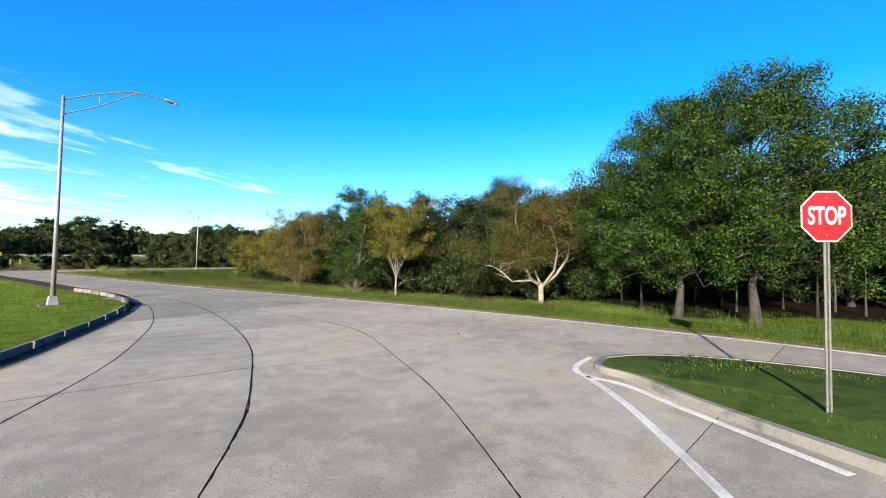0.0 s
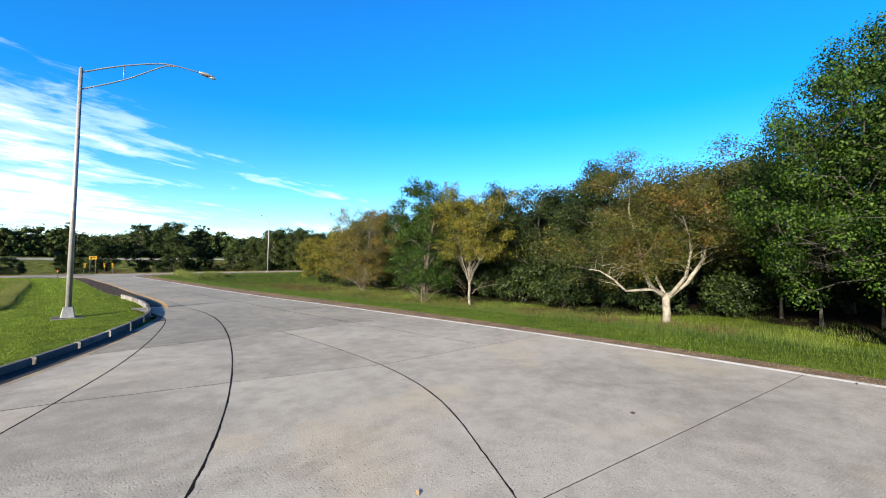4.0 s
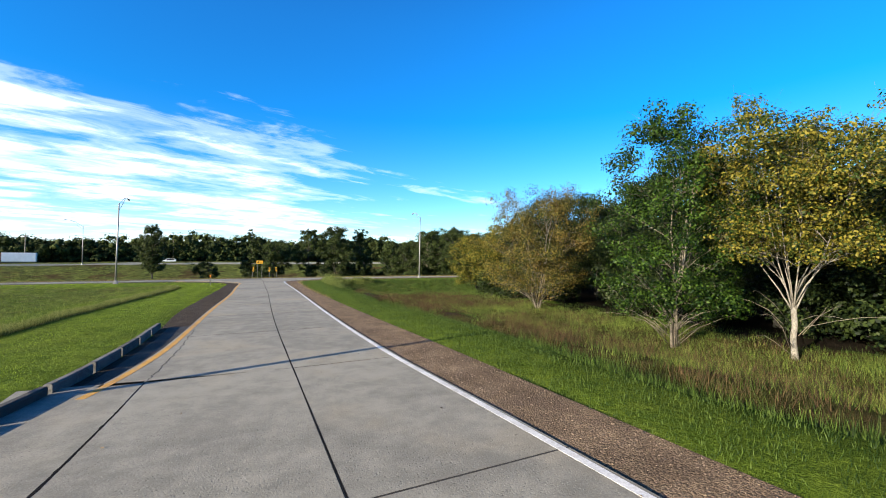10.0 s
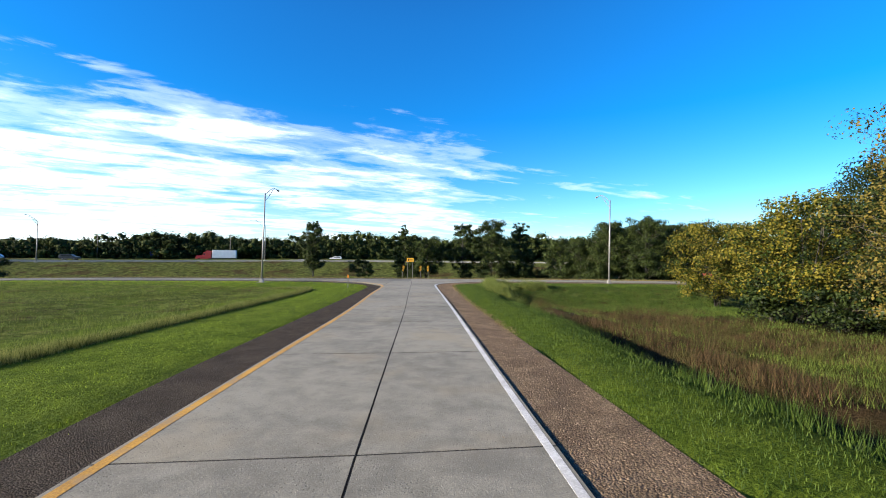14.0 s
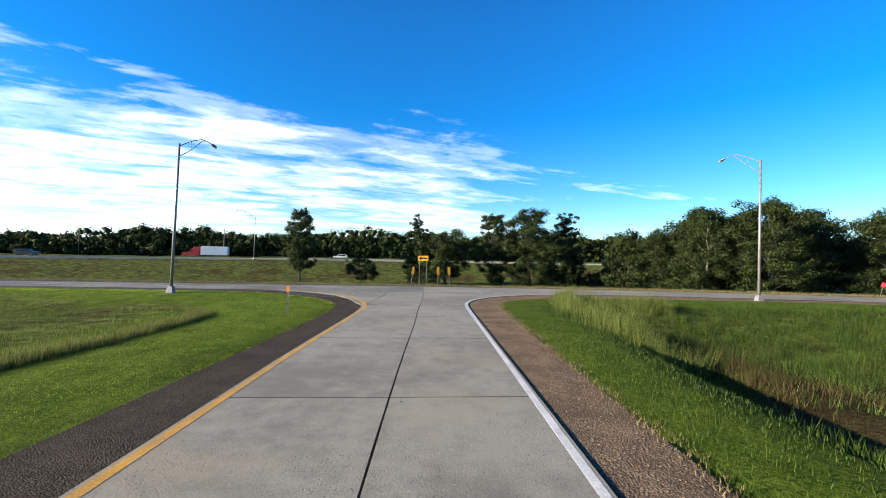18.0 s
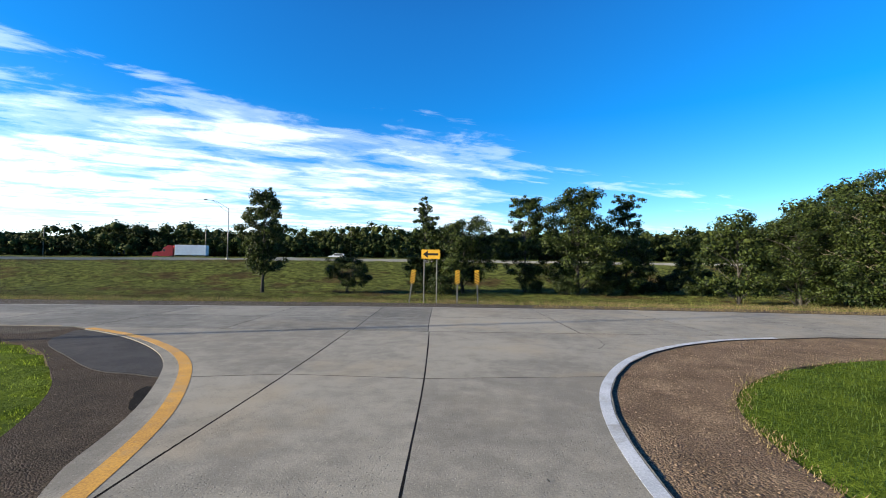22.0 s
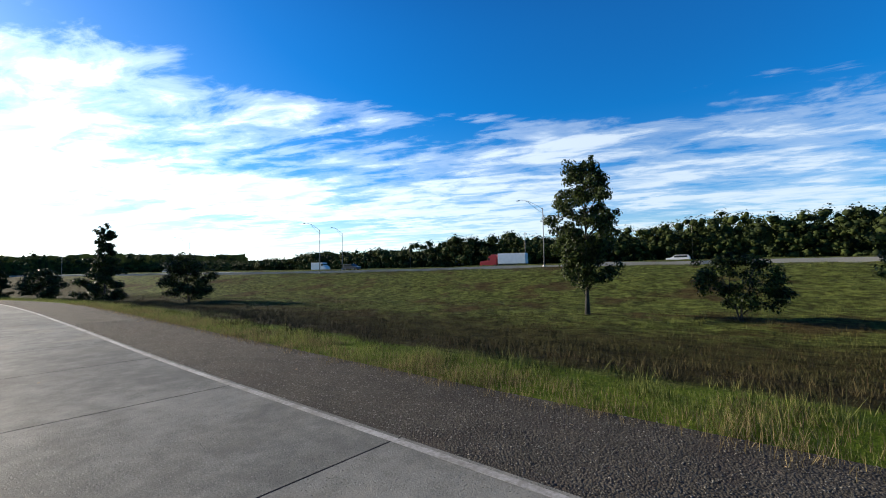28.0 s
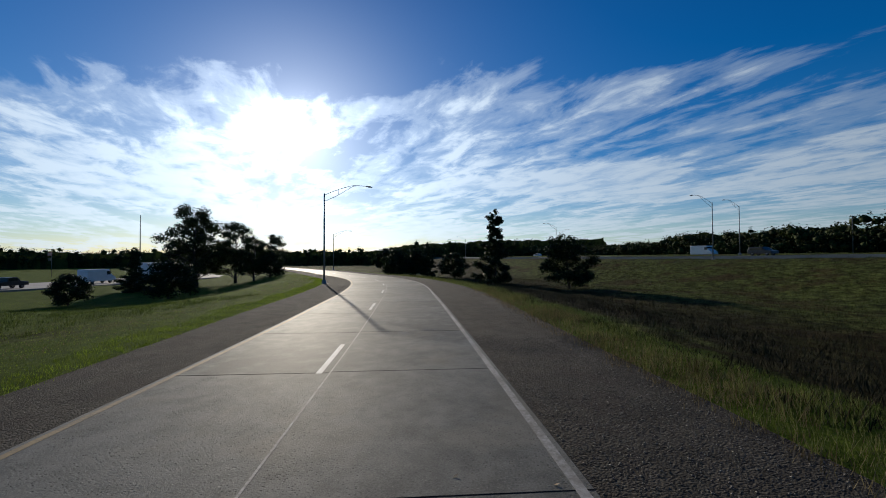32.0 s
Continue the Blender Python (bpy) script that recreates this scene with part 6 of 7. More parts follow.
def build_grass():
    rng = np.random.default_rng(21)
    # mown lawn
    def mown(x, y):
        d = off_road(x, y)
        ok = (x < sl(y)) & (y < NEAR_SH(x)) & (d > 0.05) & (rough_left(x, y) == 0)
        return ok * np.clip(1.15 - d / 26, 0.12, 1)
    x, y = scatter(rng, 130000, -34, -4, -24, 61, mown)
    blades("mown_grass", rng, x, y, 3, (0.03, 0.09), 0.018, M["lawn"], "short mown bright green lawn grass", 0.1, 0.7)
    def mown_r(x, y):
        d = np.minimum(x - sr(y), NEAR_SH(x) - y)
        return (d > 0.05) * (d < 4.2 + 1.2 * np.sin(y * 0.35)) * 1.0
    x, y = scatter(rng, 260000, -3, 30, -50, 64, mown_r)
    blades("verge_grass", rng, x, y, 3, (0.05, 0.16), 0.016, M["verge"], "green verge grass beside the gravel", 0.1, 0.6)
    x, y = scatter(rng, 16000, -9, 3.5, -52, -31, lambda x, y: ((x > -0.1 - 0.45 * (-31.5 - y)) & (x < 1.7) & (y < -32.6)) * 1.0)
    blades("island_grass", rng, x, y, 4, (0.03, 0.08), 0.016, M["verge"], "short grass on the traffic island", 0.08, 0.7, 0.26)
    # unmown grass on the lawn's edge
    edge = lambda x, y: rough_left(x, y) * 0.42
    x, y = scatter(rng, 60000, -62, -10, 3, 51, edge)
    blades("meadow_grass", rng, x, y, 6, (0.08, 0.25), 0.022, M["tall"], "unmown pale green meadow grass", 0.12, 0.6, 0.0, 0.7)
    x, y = scatter(rng, 120000, -24, -10, 3, 51, lambda x, y: rough_left(x, y) * (np.abs(x - BERM(np.clip(y, -10, 50.5))) < 0.9 + 0.25 * np.sin(y * 0.9)))
    blades("meadow_edge", rng, x, y, 6, (0.22, 0.46), 0.014, M["soft"], "tall unmown grass along the edge of the lawn", 0.1, 0.5)
    # brown weeds and reeds in the ditch
    def weeds(x, y):
        d = x - sr(y)
        return ((d > 4.2 + 1.2 * np.sin(y * 0.35)) & (x < 21 + 2 * np.sin(y * 0.5)) & (y < 58) & (y > -24)) * np.where(x > 16.5, 0.35, 0.9) * (0.10 + 0.90 * smooth(50, 39, y)) * smooth(-0.9, 0.3, np.sin(x * 0.45 + 1.7 * np.sin(y * 0.21)) + 0.6 * np.sin(y * 0.6 + x * 0.3)) * smooth(3.6, 7.0, d)
    x, y = scatter(rng, 60000, 1, 24, -24, 58, weeds)
    blades("brown_weeds", rng, x, y, 8, (0.12, 0.55), 0.016, M["weeds"], "rusty brown weeds filling the ditch", 0.16, 0.8, 0.0, 0.5)
    x, y = scatter(rng, 13000, 0, 26, -45, 58, lambda x, y: ((x - sr(y) > 4.6 + 1.5 * np.sin(y * 0.9) + 0.8 * np.sin(y * 2.3 + x)) & (np.sin(x * 0.8 + 2 * np.sin(y * 0.31)) * np.sin(y * 0.45 + x * 0.2) > -0.15)) * 0.8)
    blades("ditch_grass", rng, x, y, 8, (0.12, 0.42), 0.016, M["verge"], "tall green grass among the ditch weeds", 0.16, 0.5)
    x, y = scatter(rng, 60000, 0, 16, -40, 58, lambda x, y: ((x - sr(y) > 3.4 + 0.8 * np.sin(y * 0.35)) & (x - sr(y) < 5.0 + 0.8 * np.sin(y * 0.5) + 0.5 * np.sin(y * 1.7))) * 0.8)
    blades("ditch_grass", rng, x, y, 7, (0.14, 0.46), 0.014, M["verge"], "uneven green grass at the lip of the ditch", 0.14, 0.6, 0.0, 0.6)
    x, y = scatter(rng, 11000, 2, 23, -26, 50, lambda x, y: ((x - sr(y) > 6.5 + 1.2 * np.sin(y * 0.4)) & (np.sin(x * 0.5 + 2 * np.sin(y * 0.23)) * np.sin(y * 0.37 + x * 0.3) > -0.25)) * 0.7)
    blades("ditch_grass", rng, x, y, 8, (0.12, 0.50), 0.014, M["tall"], "olive grass mixed with the brown weeds", 0.2, 0.7, 0.0, 0.6)
    x, y = scatter(rng, 9000, 13, 24, -26, 26, lambda x, y: smooth(24, 20, x + 1.5 * np.sin(y * 0.6)))
    blades("ditch_grass", rng, x, y, 8, (0.12, 0.48), 0.014, M["tall"], "olive grass under the edge of the wood", 0.22, 0.8, 0.0, 0.7)
    x, y = scatter(rng, 30000, -2, 26, 40, 62, lambda x, y: ((np.minimum(x - sr(y), NEAR_SH(x) - y) > 4.0)) * smooth(39, 48, y + 2 * np.sin(x * 0.5)))
    blades("ditch_grass", rng, x, y, 7, (0.10, 0.42), 0.014, M["verge"], "uneven green grass in the hollow by the junction", 0.2, 0.7, 0.0, 0.7)
    x, y = scatter(rng, 60000, -4, 14, 20, 63.5, lambda x, y: ((np.minimum(x - sr(y), NEAR_SH(x) - y) > -0.12) & (np.minimum(x - sr(y), NEAR_SH(x) - y) < 0.16 + 0.1 * np.sin(3 * y))) * 1.0)
    blades("dry_grass", rng, x, y, 5, (0.03, 0.10), 0.016, M["dry"], "dry straw-coloured grass along the gravel", 0.08, 0.9, 0.05)
    def reeds(x, y):
        d = np.minimum(x - sr(y), NEAR_SH(x) - y)
        return ((d > 3.7 + 0.5 * np.sin(1.3 * y)) & (d < 6.0) & (y > 40.5) & (y < 57.5) & (x < 9)) * smooth(-0.35, 0.6, np.sin(x * 2.1 + 1.3 * np.sin(y * 1.1)) * np.sin(y * 1.7 + x))
    x, y = scatter(rng, 30000, -1, 9, 43, 58, reeds)
    blades("reeds", rng, x, y, 12, (0.55, 1.60), 0.010, M["reed"], "tall pale green reeds in the ditch", 0.16, 0.6, 0.0, 0.3)
    # the strip beyond the access road
    def straw(x, y):
        d = np.where(x > -4, y - FAR(x) - 0.4, y - FAR_SH(x) + 0.5)
        return ((d > 0) & (d < np.where(x > -4, 4.0, 2.0) + 0.5 * np.sin(x * 0.7))) * np.where(x > -14, 1.0, 0.7)
    x, y = scatter(rng, 60000, -70, 60, 60, 80, straw)
    blades("dry_grass", rng, x, y, 7, (0.08, 0.34), 0.012, M["dry"], "dry straw-coloured grass along the gravel", 0.12, 0.6)
    def green_edge(x, y):
        d = y - FAR_SH(x)
        return ((d > 0.0) & (d < 2.3 + 0.4 * np.sin(x * 0.9)) & (x < -12)) * 1.0
    x, y = scatter(rng, 110000, -115, -12, 44, 77, green_edge)
    blades("verge_grass", rng, x, y, 8, (0.08, 0.30), 0.010, M["soft"], "soft pale green verge grass along the gravel", 0.1, 0.7, 0.0, 0.6)
    x, y = scatter(rng, 30000, -60, -8, 62, 78, lambda x, y: (((y - FAR_SH(x)) > -0.15) & ((y - FAR_SH(x)) < 1.6 + 0.5 * np.sin(x * 0.6))) * smooth(-0.6, 0.7, np.sin(0.7 * x + np.sin(1.9 * x))))
    blades("dry_grass", rng, x, y, 7, (0.08, 0.34), 0.010, M["dry"], "fluffy straw-coloured grass heads on the verge", 0.14, 0.7, 0.0, 0.5)
    def meadow(x, y):
        d = y - FAR_SH(x)
        return ((d > 1.3) & (y < HIGHWAY(x) - 2)) * np.clip(1.15 - d / 34, 0.34, 1)
    x, y = scatter(rng, 170000, -134, 48, 50, 158, meadow)
    blades("meadow_grass", rng, x, y, 8, (0.08, 0.32), 0.022, M["meadow"], "rough olive and brown meadow grass", 0.26, 0.9, 0.0, 0.8)
    x, y = scatter(rng, 9000, -120, 40, 66, 112, lambda x, y: ((y - FAR_SH(x) > 5) & (np.sin(x * 0.21 + y * 0.1) * np.sin(y * 0.33 - x * 0.05) > 0.35)) * 0.9)
    blades("brown_weeds", rng, x, y, 6, (0.15, 0.42), 0.022, M["weeds"], "patches of brown weeds in the meadow", 0.3, 0.5)
    # beside the access road, towards the lawn
    def verge_l(x, y):
        d = NEAR_SH(x) - y
        return (d > 0.05) * np.clip(1.1 - d / 9, 0.10, 1) * (x < -26)
    x, y = scatter(rng, 200000, -115, -26, 15, 60, verge_l)
    blades("mown_grass", rng, x, y, 3, (0.03, 0.09), 0.028, M["lawn"], "mown lawn grass beside the access road", 0.12, 0.7)
    x, y = scatter(rng, 90000, -95, -27, 38, 60, lambda x, y: ((NEAR_SH(x) - y > 0.0) & (NEAR_SH(x) - y < 1.5 + 0.3 * np.sin(x * 0.8))) * 1.0)
    blades("verge_grass", rng, x, y, 5, (0.05, 0.15), 0.018, M["lawn"], "bright green verge grass along the gravel", 0.1, 0.6)
    x, y = scatter(rng, 12000, -110, -30, 40, 57, lambda x, y: ((NEAR_SH(x) - y > 2.2) & (NEAR_SH(x) - y < 4.2)) * 0.8)
    blades("dry_grass", rng, x, y, 4, (0.04, 0.13), 0.022, M["dry"], "pale dry grass along the shallow ditch", 0.14, 0.6)


build_grass()


# ---------------------------------------------------------------- fallen leaves
def build_litter():
    rng = np.random.default_rng(77)
    x, y = scatter(rng, 1500, -8, 12, -34, 60, lambda x, y: ((x > LEFT(np.clip(y, -95, 62)) + 0.2) & (x < sr(y) - 0.1)) * np.where(x > RIGHT(np.clip(y, -95, 65)) - 1.2, 0.5, 0.06))
    x2, y2 = scatter(rng, 700, -60, 10, 58, 75, lambda x, y: ((y > NEAR(x)) & (y < FAR_SH(x))) * np.where(y > FAR(x) - 0.6, 0.5, 0.05))
    x, y = np.r_[x, x2], np.r_[y, y2]
    n = len(x)
    a, s = rng.uniform(0, 6.283, n), rng.uniform(0.02, 0.05, n)
    u = np.stack([np.cos(a), np.sin(a), rng.normal(0, 0.25, n)], -1) * s[:, None]
    w = np.stack([-np.sin(a), np.cos(a), rng.normal(0, 0.25, n)], -1) * s[:, None] * 0.55
    c = np.stack([x, y, road_z(x) + 0.014], -1)
    ob = quads_ob("fallen_leaves", np.stack([c - u, c + w, c + u, c - w], 1), M["litter"])
    tagged(ob, "scattered small dry brown leaves on the road", "leaves", kind="stuff")


M["litter"] = surface("dry_fallen_leaves", (0.035, 0.022, 0.012), (0.24, 0.17, 0.09), 2, 9, 0.8, 0, 0.4, per_island=1.0)
build_litter()


# ---------------------------------------------------------------- loose stones
def stones(name, rng, x, y, size, material, label, z):
    """Five-cornered pebbles, six faces each."""
    n = len(x)
    ring = np.array([(math.cos(a), math.sin(a), 0.0) for a in (0, 2.1, 4.2)] + [(0, 0, 0.75), (0, 0, -0.6)])
    s = size[0] + (size[1] - size[0]) * rng.random(n) ** 2
    a = rng.uniform(0, 6.283, n)
    sx, sy, sz = s * rng.uniform(0.7, 1.2, n), s * rng.uniform(0.6, 1.0, n), s * rng.uniform(0.5, 0.9, n)
    p = ring[None] * np.stack([sx, sy, sz], -1)[:, None]
    c, si = np.cos(a)[:, None], np.sin(a)[:, None]
    q = np.stack([p[..., 0] * c - p[..., 1] * si + x[:, None], p[..., 0] * si + p[..., 1] * c + y[:, None], p[..., 2] + (road_z(x) + z)[:, None]], -1)
    f = np.array([(0, 1, 3), (1, 2, 3), (2, 0, 3), (1, 0, 4), (2, 1, 4), (0, 2, 4)])
    idx = (f[None] + 5 * np.arange(n)[:, None, None]).reshape(-1)
    me = bpy.data.meshes.new(name)
    me.vertices.add(5 * n)
    me.vertices.foreach_set("co", q.astype(np.float32).ravel())
    me.loops.add(len(idx))
    me.loops.foreach_set("vertex_index", idx.astype(np.int32))
    me.polygons.add(6 * n)
    me.polygons.foreach_set("loop_start", np.arange(0, len(idx), 3, dtype=np.int32))
    me.update(calc_edges=True)
    me.materials.append(material)
    return tagged(new(name, me), label, "gravel", kind="stuff")


M["stone"] = surface("brown_pebbles", (0.062, 0.044, 0.028), (0.235, 0.168, 0.106), 2, 8, 0.9, 0, 0.3, per_island=1.0)
M["dirtstone"] = surface("dark_brown_pebbles", (0.020, 0.016, 0.012), (0.085, 0.068, 0.052), 2, 8, 0.9, 0, 0.3, per_island=1.0, spec=0.15)
M["dstone"] = surface("grey_pebbles", (0.030, 0.028, 0.023), (0.118, 0.106, 0.088), 2, 8, 0.55, 0, 0.3, per_island=1.0)


def build_stones():
    rng = np.random.default_rng(5)
    x, y = scatter(rng, 120000, -6, 13, -40, 64, lambda x, y: ((x > RIGHT(np.clip(y, -95, 65)) + 0.05) & (x < sr(y) - 0.02)) * 1.0)
    stones("loose_gravel", rng, x, y, (0.010, 0.03), M["stone"], "loose brown pea gravel on the shoulder", -0.03)
    x, y = scatter(rng, 60000, -29, -4, -2, 62, lambda x, y: ((x < LEFT(np.clip(y, -95, 62)) - 0.05) & (x > sl(y)) & (y > 7)) * 1.0)
    stones("loose_gravel", rng, x, y, (0.008, 0.022), M["dirtstone"], "loose dark gravel on the worn shoulder", -0.035)
    x, y = scatter(rng, 90000, -46, -6, 63, 76, lambda x, y: ((y > FAR(x) + 0.05) & (y < FAR_SH(x))) * 1.0)
    stones("loose_gravel", rng, x, y, (0.009, 0.026), M["dstone"], "loose dark gravel along the access road", -0.03)
    x, y = scatter(rng, 40000, -75, -24, 50, 62, lambda x, y: ((y < NEAR(x) - 0.05) & (y > NEAR_SH(x))) * 1.0)
    stones("loose_gravel", rng, x, y, (0.006, 0.018), M["dstone"], "loose grey gravel along the access road", -0.036)


build_stones()


# ---------------------------------------------------------------- vehicles and far things
def wheel_part(parent, x, y, r, w):
    bm = bmesh.new()
    bmesh.ops.create_cone(bm, cap_ends=True, segments=18, radius1=r, radius2=r, depth=w, matrix=pose(x, y, r, 90))
    bmesh.ops.bevel(bm, geom=[e for e in bm.edges if e.is_manifold and abs(e.calc_face_angle(0)) > 0.8], offset=r * 0.1, segments=1, affect="EDGES")
    t = part("wheel", bm, M["rubber"], parent)
    bm = bmesh.new()
    bmesh.ops.create_cone(bm, cap_ends=True, segments=14, radius1=r * 0.55, radius2=r * 0.45, depth=w + 0.04, matrix=pose(x, y, r, 90))
    part("rim", bm, M["galv"], t)


def profile_body(bm, outline, w, bevel=0.06):
    """A body from its side outline, w wide along y."""
    a = [bm.verts.new((x, -w / 2, z)) for x, z in outline]
    b = [bm.verts.new((x, w / 2, z)) for x, z in outline]
    n = len(outline)
    bm.faces.new(a)
    bm.faces.new(b[::-1])
    for k in range(n):
        bm.faces.new((a[k], b[k], b[(k + 1) % n], a[(k + 1) % n]))
    bmesh.ops.recalc_face_normals(bm, faces=bm.faces)
    bmesh.ops.bevel(bm, geom=list(bm.edges), offset=bevel, segments=2, affect="EDGES", profile=0.6)


def build_semi(cab_mat, label, tail=-9.6):
    ob = tagged(empty("semi_truck"), label, "truck")
    bm = bmesh.new()
    box(bm, tail, -1.28, 1.15, 5.6, 1.28, 4.05, 0.05)
    part("trailer", bm, M["vwhite"], ob, "white box trailer")
    bm = bmesh.new()
    profile_body(bm, [(6.1, 0.75), (6.1, 3.75), (7.4, 3.85), (8.5, 3.0), (8.9, 2.1), (11.0, 1.85), (11.2, 0.6)], 2.4, 0.08)
    cab = part("cab", bm, cab_mat, ob)
    bm = bmesh.new()
    box(bm, 8.05, -1.22, 2.15, 8.62, 1.22, 2.85, 0.03)
    part("window", bm, M["glass"], cab)
    bm = bmesh.new()
    box(bm, tail + 0.4, -0.5, 0.75, 10.4, 0.5, 1.1, 0.03)
    part("chassis", bm, M["vdark"], ob)
    for x in (tail + 1.2, tail + 2.5, 5.2, 6.5, 10.0):
        for y in (-1.05, 1.05):
            wheel_part(ob, x, y, 0.5, 0.42)
    return ob


def build_car(paint, label, kind="suv"):
    ob = tagged(empty("pickup_truck" if kind == "pickup" else "van" if kind == "van" else "car"), label, "car")
    shapes = {
        "pickup": [(-2.7, 0.5), (-2.75, 1.15), (-0.55, 1.18), (-0.45, 1.85), (1.0, 1.85), (1.55, 1.2), (2.75, 1.08), (2.85, 0.5)],
        "suv": [(-2.3, 0.4), (-2.3, 1.1), (-2.0, 1.65), (0.5, 1.7), (1.25, 1.1), (2.3, 0.95), (2.4, 0.4)],
        "van": [(-3.4, 0.5), (-3.4, 2.9), (1.6, 2.9), (2.0, 2.0), (2.6, 1.6), (3.2, 1.2), (3.3, 0.5)]}
    bm = bmesh.new()
    profile_body(bm, shapes[kind], 1.9 if kind != "van" else 2.2, 0.07)
    body = part("body", bm, paint, ob)
    bm = bmesh.new()
    x0, x1, z0, z1 = {"pickup": (-0.35, 1.0, 1.25, 1.72), "suv": (-1.8, 0.7, 1.1, 1.55), "van": (1.0, 1.95, 1.75, 2.5)}[kind]
    w = 0.965 if kind != "van" else 1.115
    box(bm, x0, -w, z0, x1, w, z1, 0.03)
    part("window", bm, M["glass"], body)
    ln = {"pickup": 1.75, "suv": 1.4, "van": 2.1}[kind]
    for x in (-ln, ln):
        for y in (-0.82, 0.82):
            wheel_part(ob, x, y, 0.37, 0.26)
    return ob


def park(ob, x, y, z, rz):
    ob.matrix_basis = pose(x, y, z, 0, 0, rz)


def deck(x):
    return float(terrain(x, HIGHWAY(x) + 10)) + 0.25


def on_highway(ob, x, off, back=False):
    a = math.degrees(math.atan2(float(HIGHWAY(x + 5) - HIGHWAY(x - 5)), 10.0))
    park(ob, x, float(HIGHWAY(x)) + off, deck(x), a + (180 if back else 0))


on_highway(build_semi(M["vred"], "semi truck with a red cab and white trailer on the highway", -2.4), -91.0, 33.0, True)
on_highway(build_car(M["vdark"], "dark pickup truck on the highway", "pickup"), -186.0, 6.5)
on_highway(build_car(M["vwhite"], "white car on the highway", "suv"), -52.0, 27.0, True)
on_highway(build_car(M["vwhite"], "white delivery van on the highway", "van"), -152.0, 27.0)
on_highway(build_car(M["vdark"], "dark car on the highway", "suv"), -118.0, 6.5)
on_highway(build_car(M["vwhite"], "white car on the highway", "suv"), -238.0, 30.0, True)


def build_pole(h, label):
    ob = tagged(empty("utility_pole"), label, "utility pole")
    bm = bmesh.new()
    tube(bm, [(0, 0, -0.4), (0, 0, h * 0.5), (0, 0, h)], [0.16, 0.14, 0.11], 10)
    part("shaft", bm, M["palebark"], ob)
    bm = bmesh.new()
    box(bm, -0.9, -0.06, h - 0.7, 0.9, 0.06, h - 0.55, 0.01)
    part("crossarm", bm, M["bark"], ob)
    return ob


for x, y, h in ((-98, 171, 10.5), (-62, 205, 13), (-150, 165, 10), (-20, 196, 11)):
    build_pole(h, "pale wooden utility pole beyond the highway").matrix_basis = pose(x, y, float(terrain(x, y)))

# the parking of the rest area
px_ = np.concatenate([np.linspace(-190, -76, 30), np.linspace(-74, -60, 24)])
lot_near = np.stack([px_, -5.5 - 0.03 * (px_ + 90)], -1)
# the road's end is rounded
end_ = np.sqrt(np.clip(1 - (np.clip(px_ + 74, 0, 14) / 14) ** 2, 0.0004, 1))[:, None]
lot_mid = lot_near - (0.0, 11.0)
lot_near, lot_far = lot_mid + end_ * (0.0, 11.0), lot_mid - end_ * (0.0, 11.0)
tagged(ribbon("parking_road", lot_far, lot_near, -1.75, M["highway"], 0.9), "pale concrete parking road of the rest area", "road", kind="structure")


def lot_z(x):
    return float(road_z(x)) - 1.75


park(build_car(M["vwhite"], "white box van in the rest area", "van"), -112, -11, lot_z(-112), 182)
park(build_car(M["vdark"], "dark pickup truck in the rest area", "pickup"), -94, -9.5, lot_z(-94), 182)
park(build_semi(M["vdark"], "parked semi truck with a dark cab and white trailer"), -134, -12, lot_z(-134), 182)
park(build_semi(M["vred"], "parked semi truck with a red cab and white trailer"), -142, -19, lot_z(-142), 182)

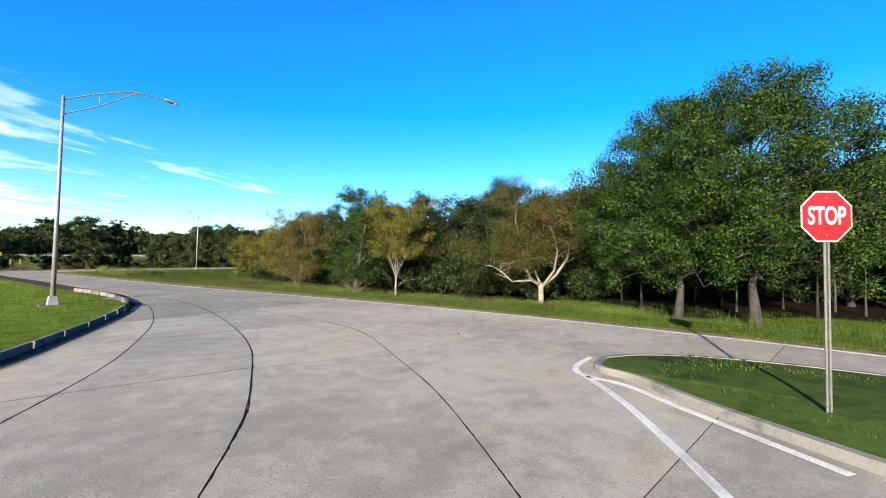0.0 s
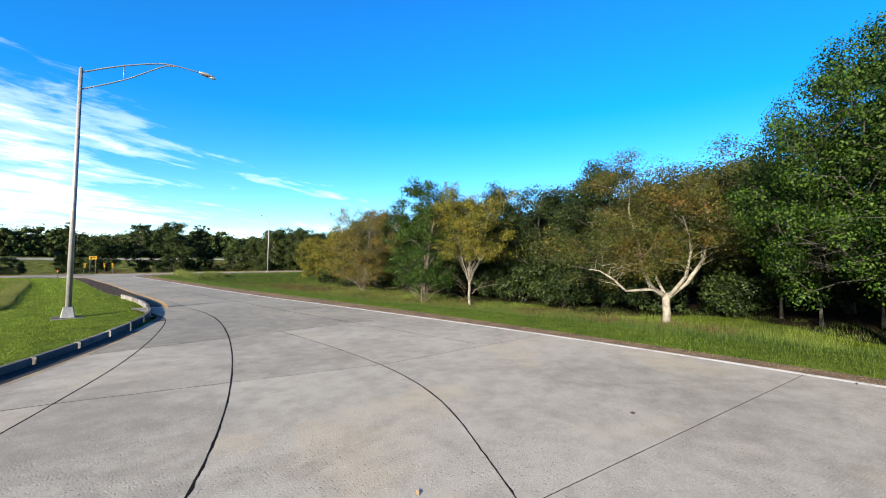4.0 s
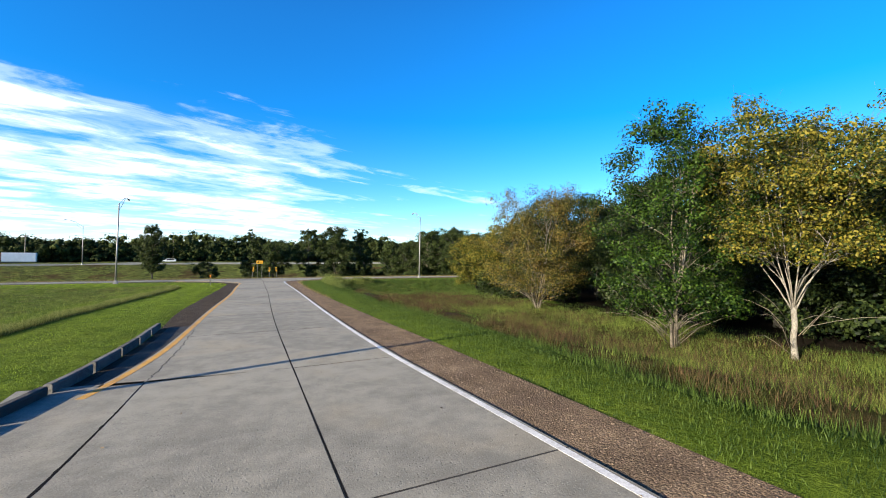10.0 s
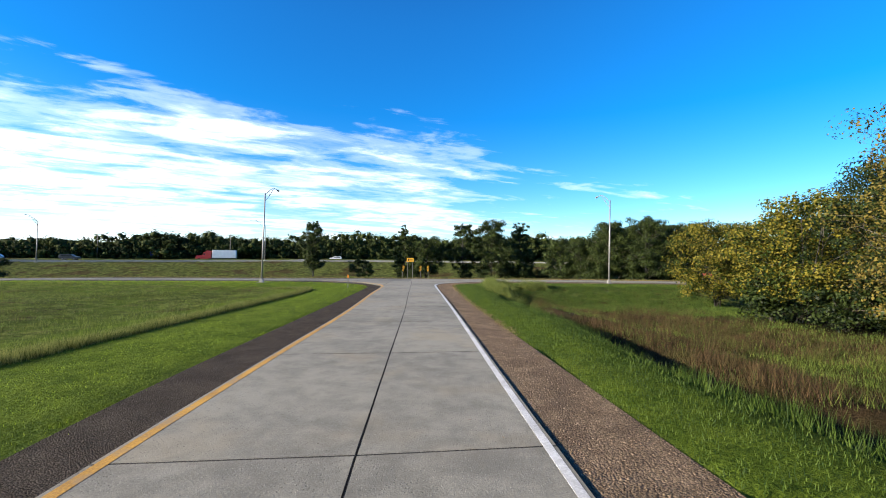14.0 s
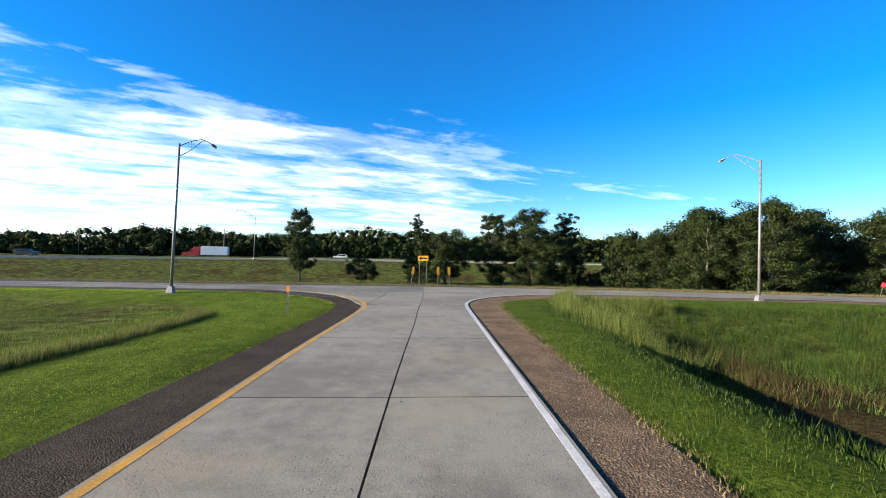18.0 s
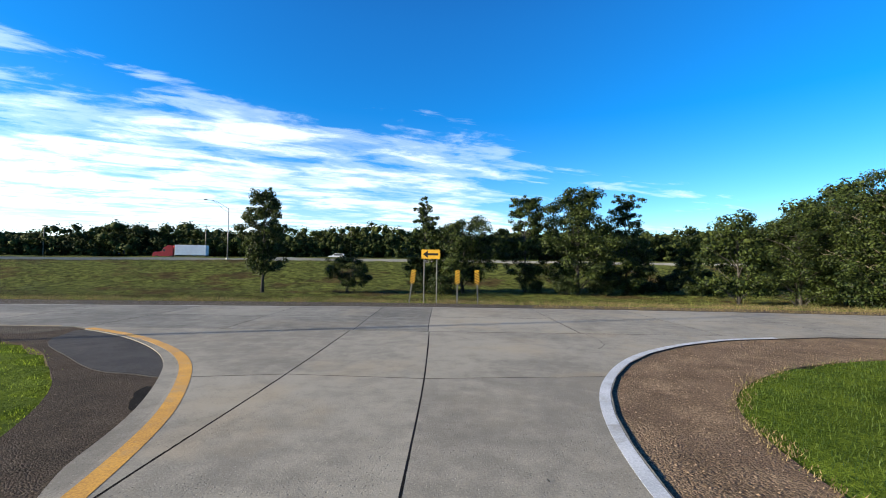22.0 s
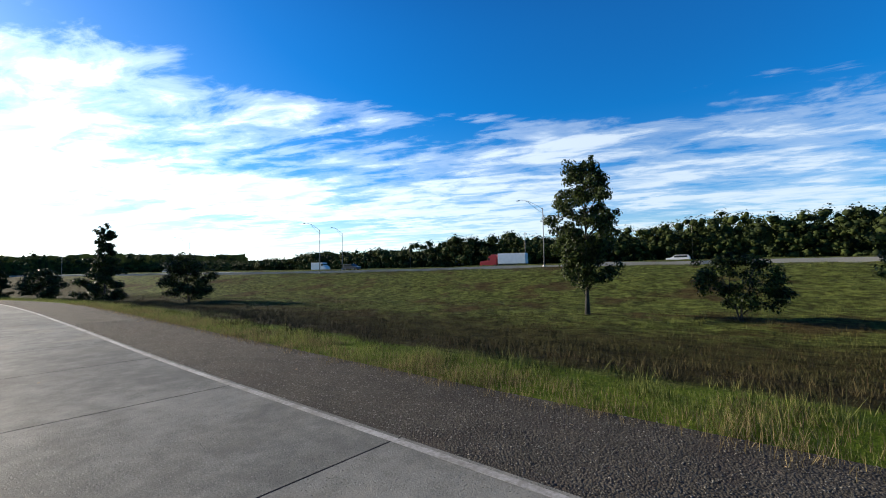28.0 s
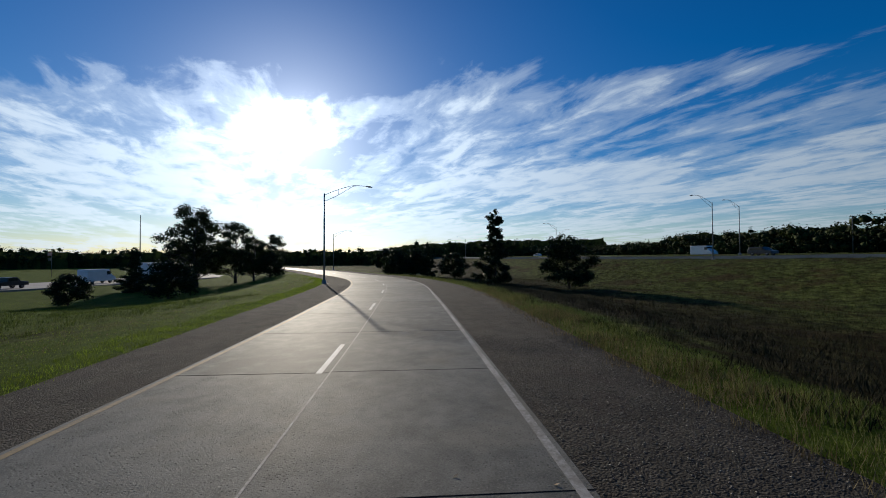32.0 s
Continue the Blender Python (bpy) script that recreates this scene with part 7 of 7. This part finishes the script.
shelter = tagged(empty("rest_area_building", -98, -50, -2.6, 8), "low tan rest-area building with a blue-grey hipped roof", "building")
bm = bmesh.new()
box(bm, -9, -5, 0, 9, 5, 3.0, 0.02)
part("wall", bm, M["brick"], shelter)
bm = bmesh.new()
base = [bm.verts.new(p) for p in ((-10.2, -6.2, 3.0), (10.2, -6.2, 3.0), (10.2, 6.2, 3.0), (-10.2, 6.2, 3.0))]
ridge = [bm.verts.new(p) for p in ((-5, 0, 5.6), (5, 0, 5.6))]
for f in ((0, 1, 5, 4), (2, 3, 4, 5)):
    bm.faces.new([(base + ridge)[k] for k in f])
bm.faces.new((base[1], base[2], ridge[1]))
bm.faces.new((base[3], base[0], ridge[0]))
bm.faces.new(base[::-1])
bmesh.ops.recalc_face_normals(bm, faces=bm.faces)
part("roof", bm, M["roof"], shelter)
for k in range(4):
    bm = bmesh.new()
    box(bm, -7 + 4 * k, 5.0, 1.0, -5.4 + 4 * k, 5.06, 2.2, 0.01)
    part("window", bm, M["glass"], shelter)

mast = tagged(empty("mast", -107.5, 2.0, -2.6), "slim tall grey mast behind the lawn trees", "mast")
bm = bmesh.new()
tube(bm, [(0, 0, -0.3), (0, 0, 7), (0, 0, 13.5)], [0.13, 0.10, 0.06], 8)
part("shaft", bm, M["post"], mast)
bm = bmesh.new()
tube(bm, [(0, 0, -0.2), (0, 0, 0.25)], [0.28, 0.22], 8)
part("base", bm, M["kerb"], mast)

flagpole = tagged(empty("flagpole", -142, -54, -2.6, 20), "slim flagpole flying two small flags", "flagpole")
bm = bmesh.new()
tube(bm, [(0, 0, 0), (0, 0, 11)], [0.08, 0.05], 8)
part("pole", bm, M["galv"], flagpole)
flagpole.scale = (0.66, 0.66, 0.66)


def cloth(name, z, h, w, material, x0=0.06):
    n = 10
    v, f = [], []
    for k in range(n + 1):
        t = k / n
        y = 0.16 * math.sin(5 * t) * t
        v += [(x0 + w * t, y, z - 0.18 * t), (x0 + w * t, y, z + h - 0.18 * t)]
    f = [(2 * k, 2 * k + 2, 2 * k + 3, 2 * k + 1) for k in range(n)]
    return mesh_ob(name, v, f, material, flagpole)


for k in range(7):
    cloth("flag_stripe", 9.3 + 0.21 * k, 0.21, 2.5, M["vred"] if k % 2 == 0 else M["signwhite"])
cloth("second_flag", 7.2, 1.3, 2.2, M["vdark"])
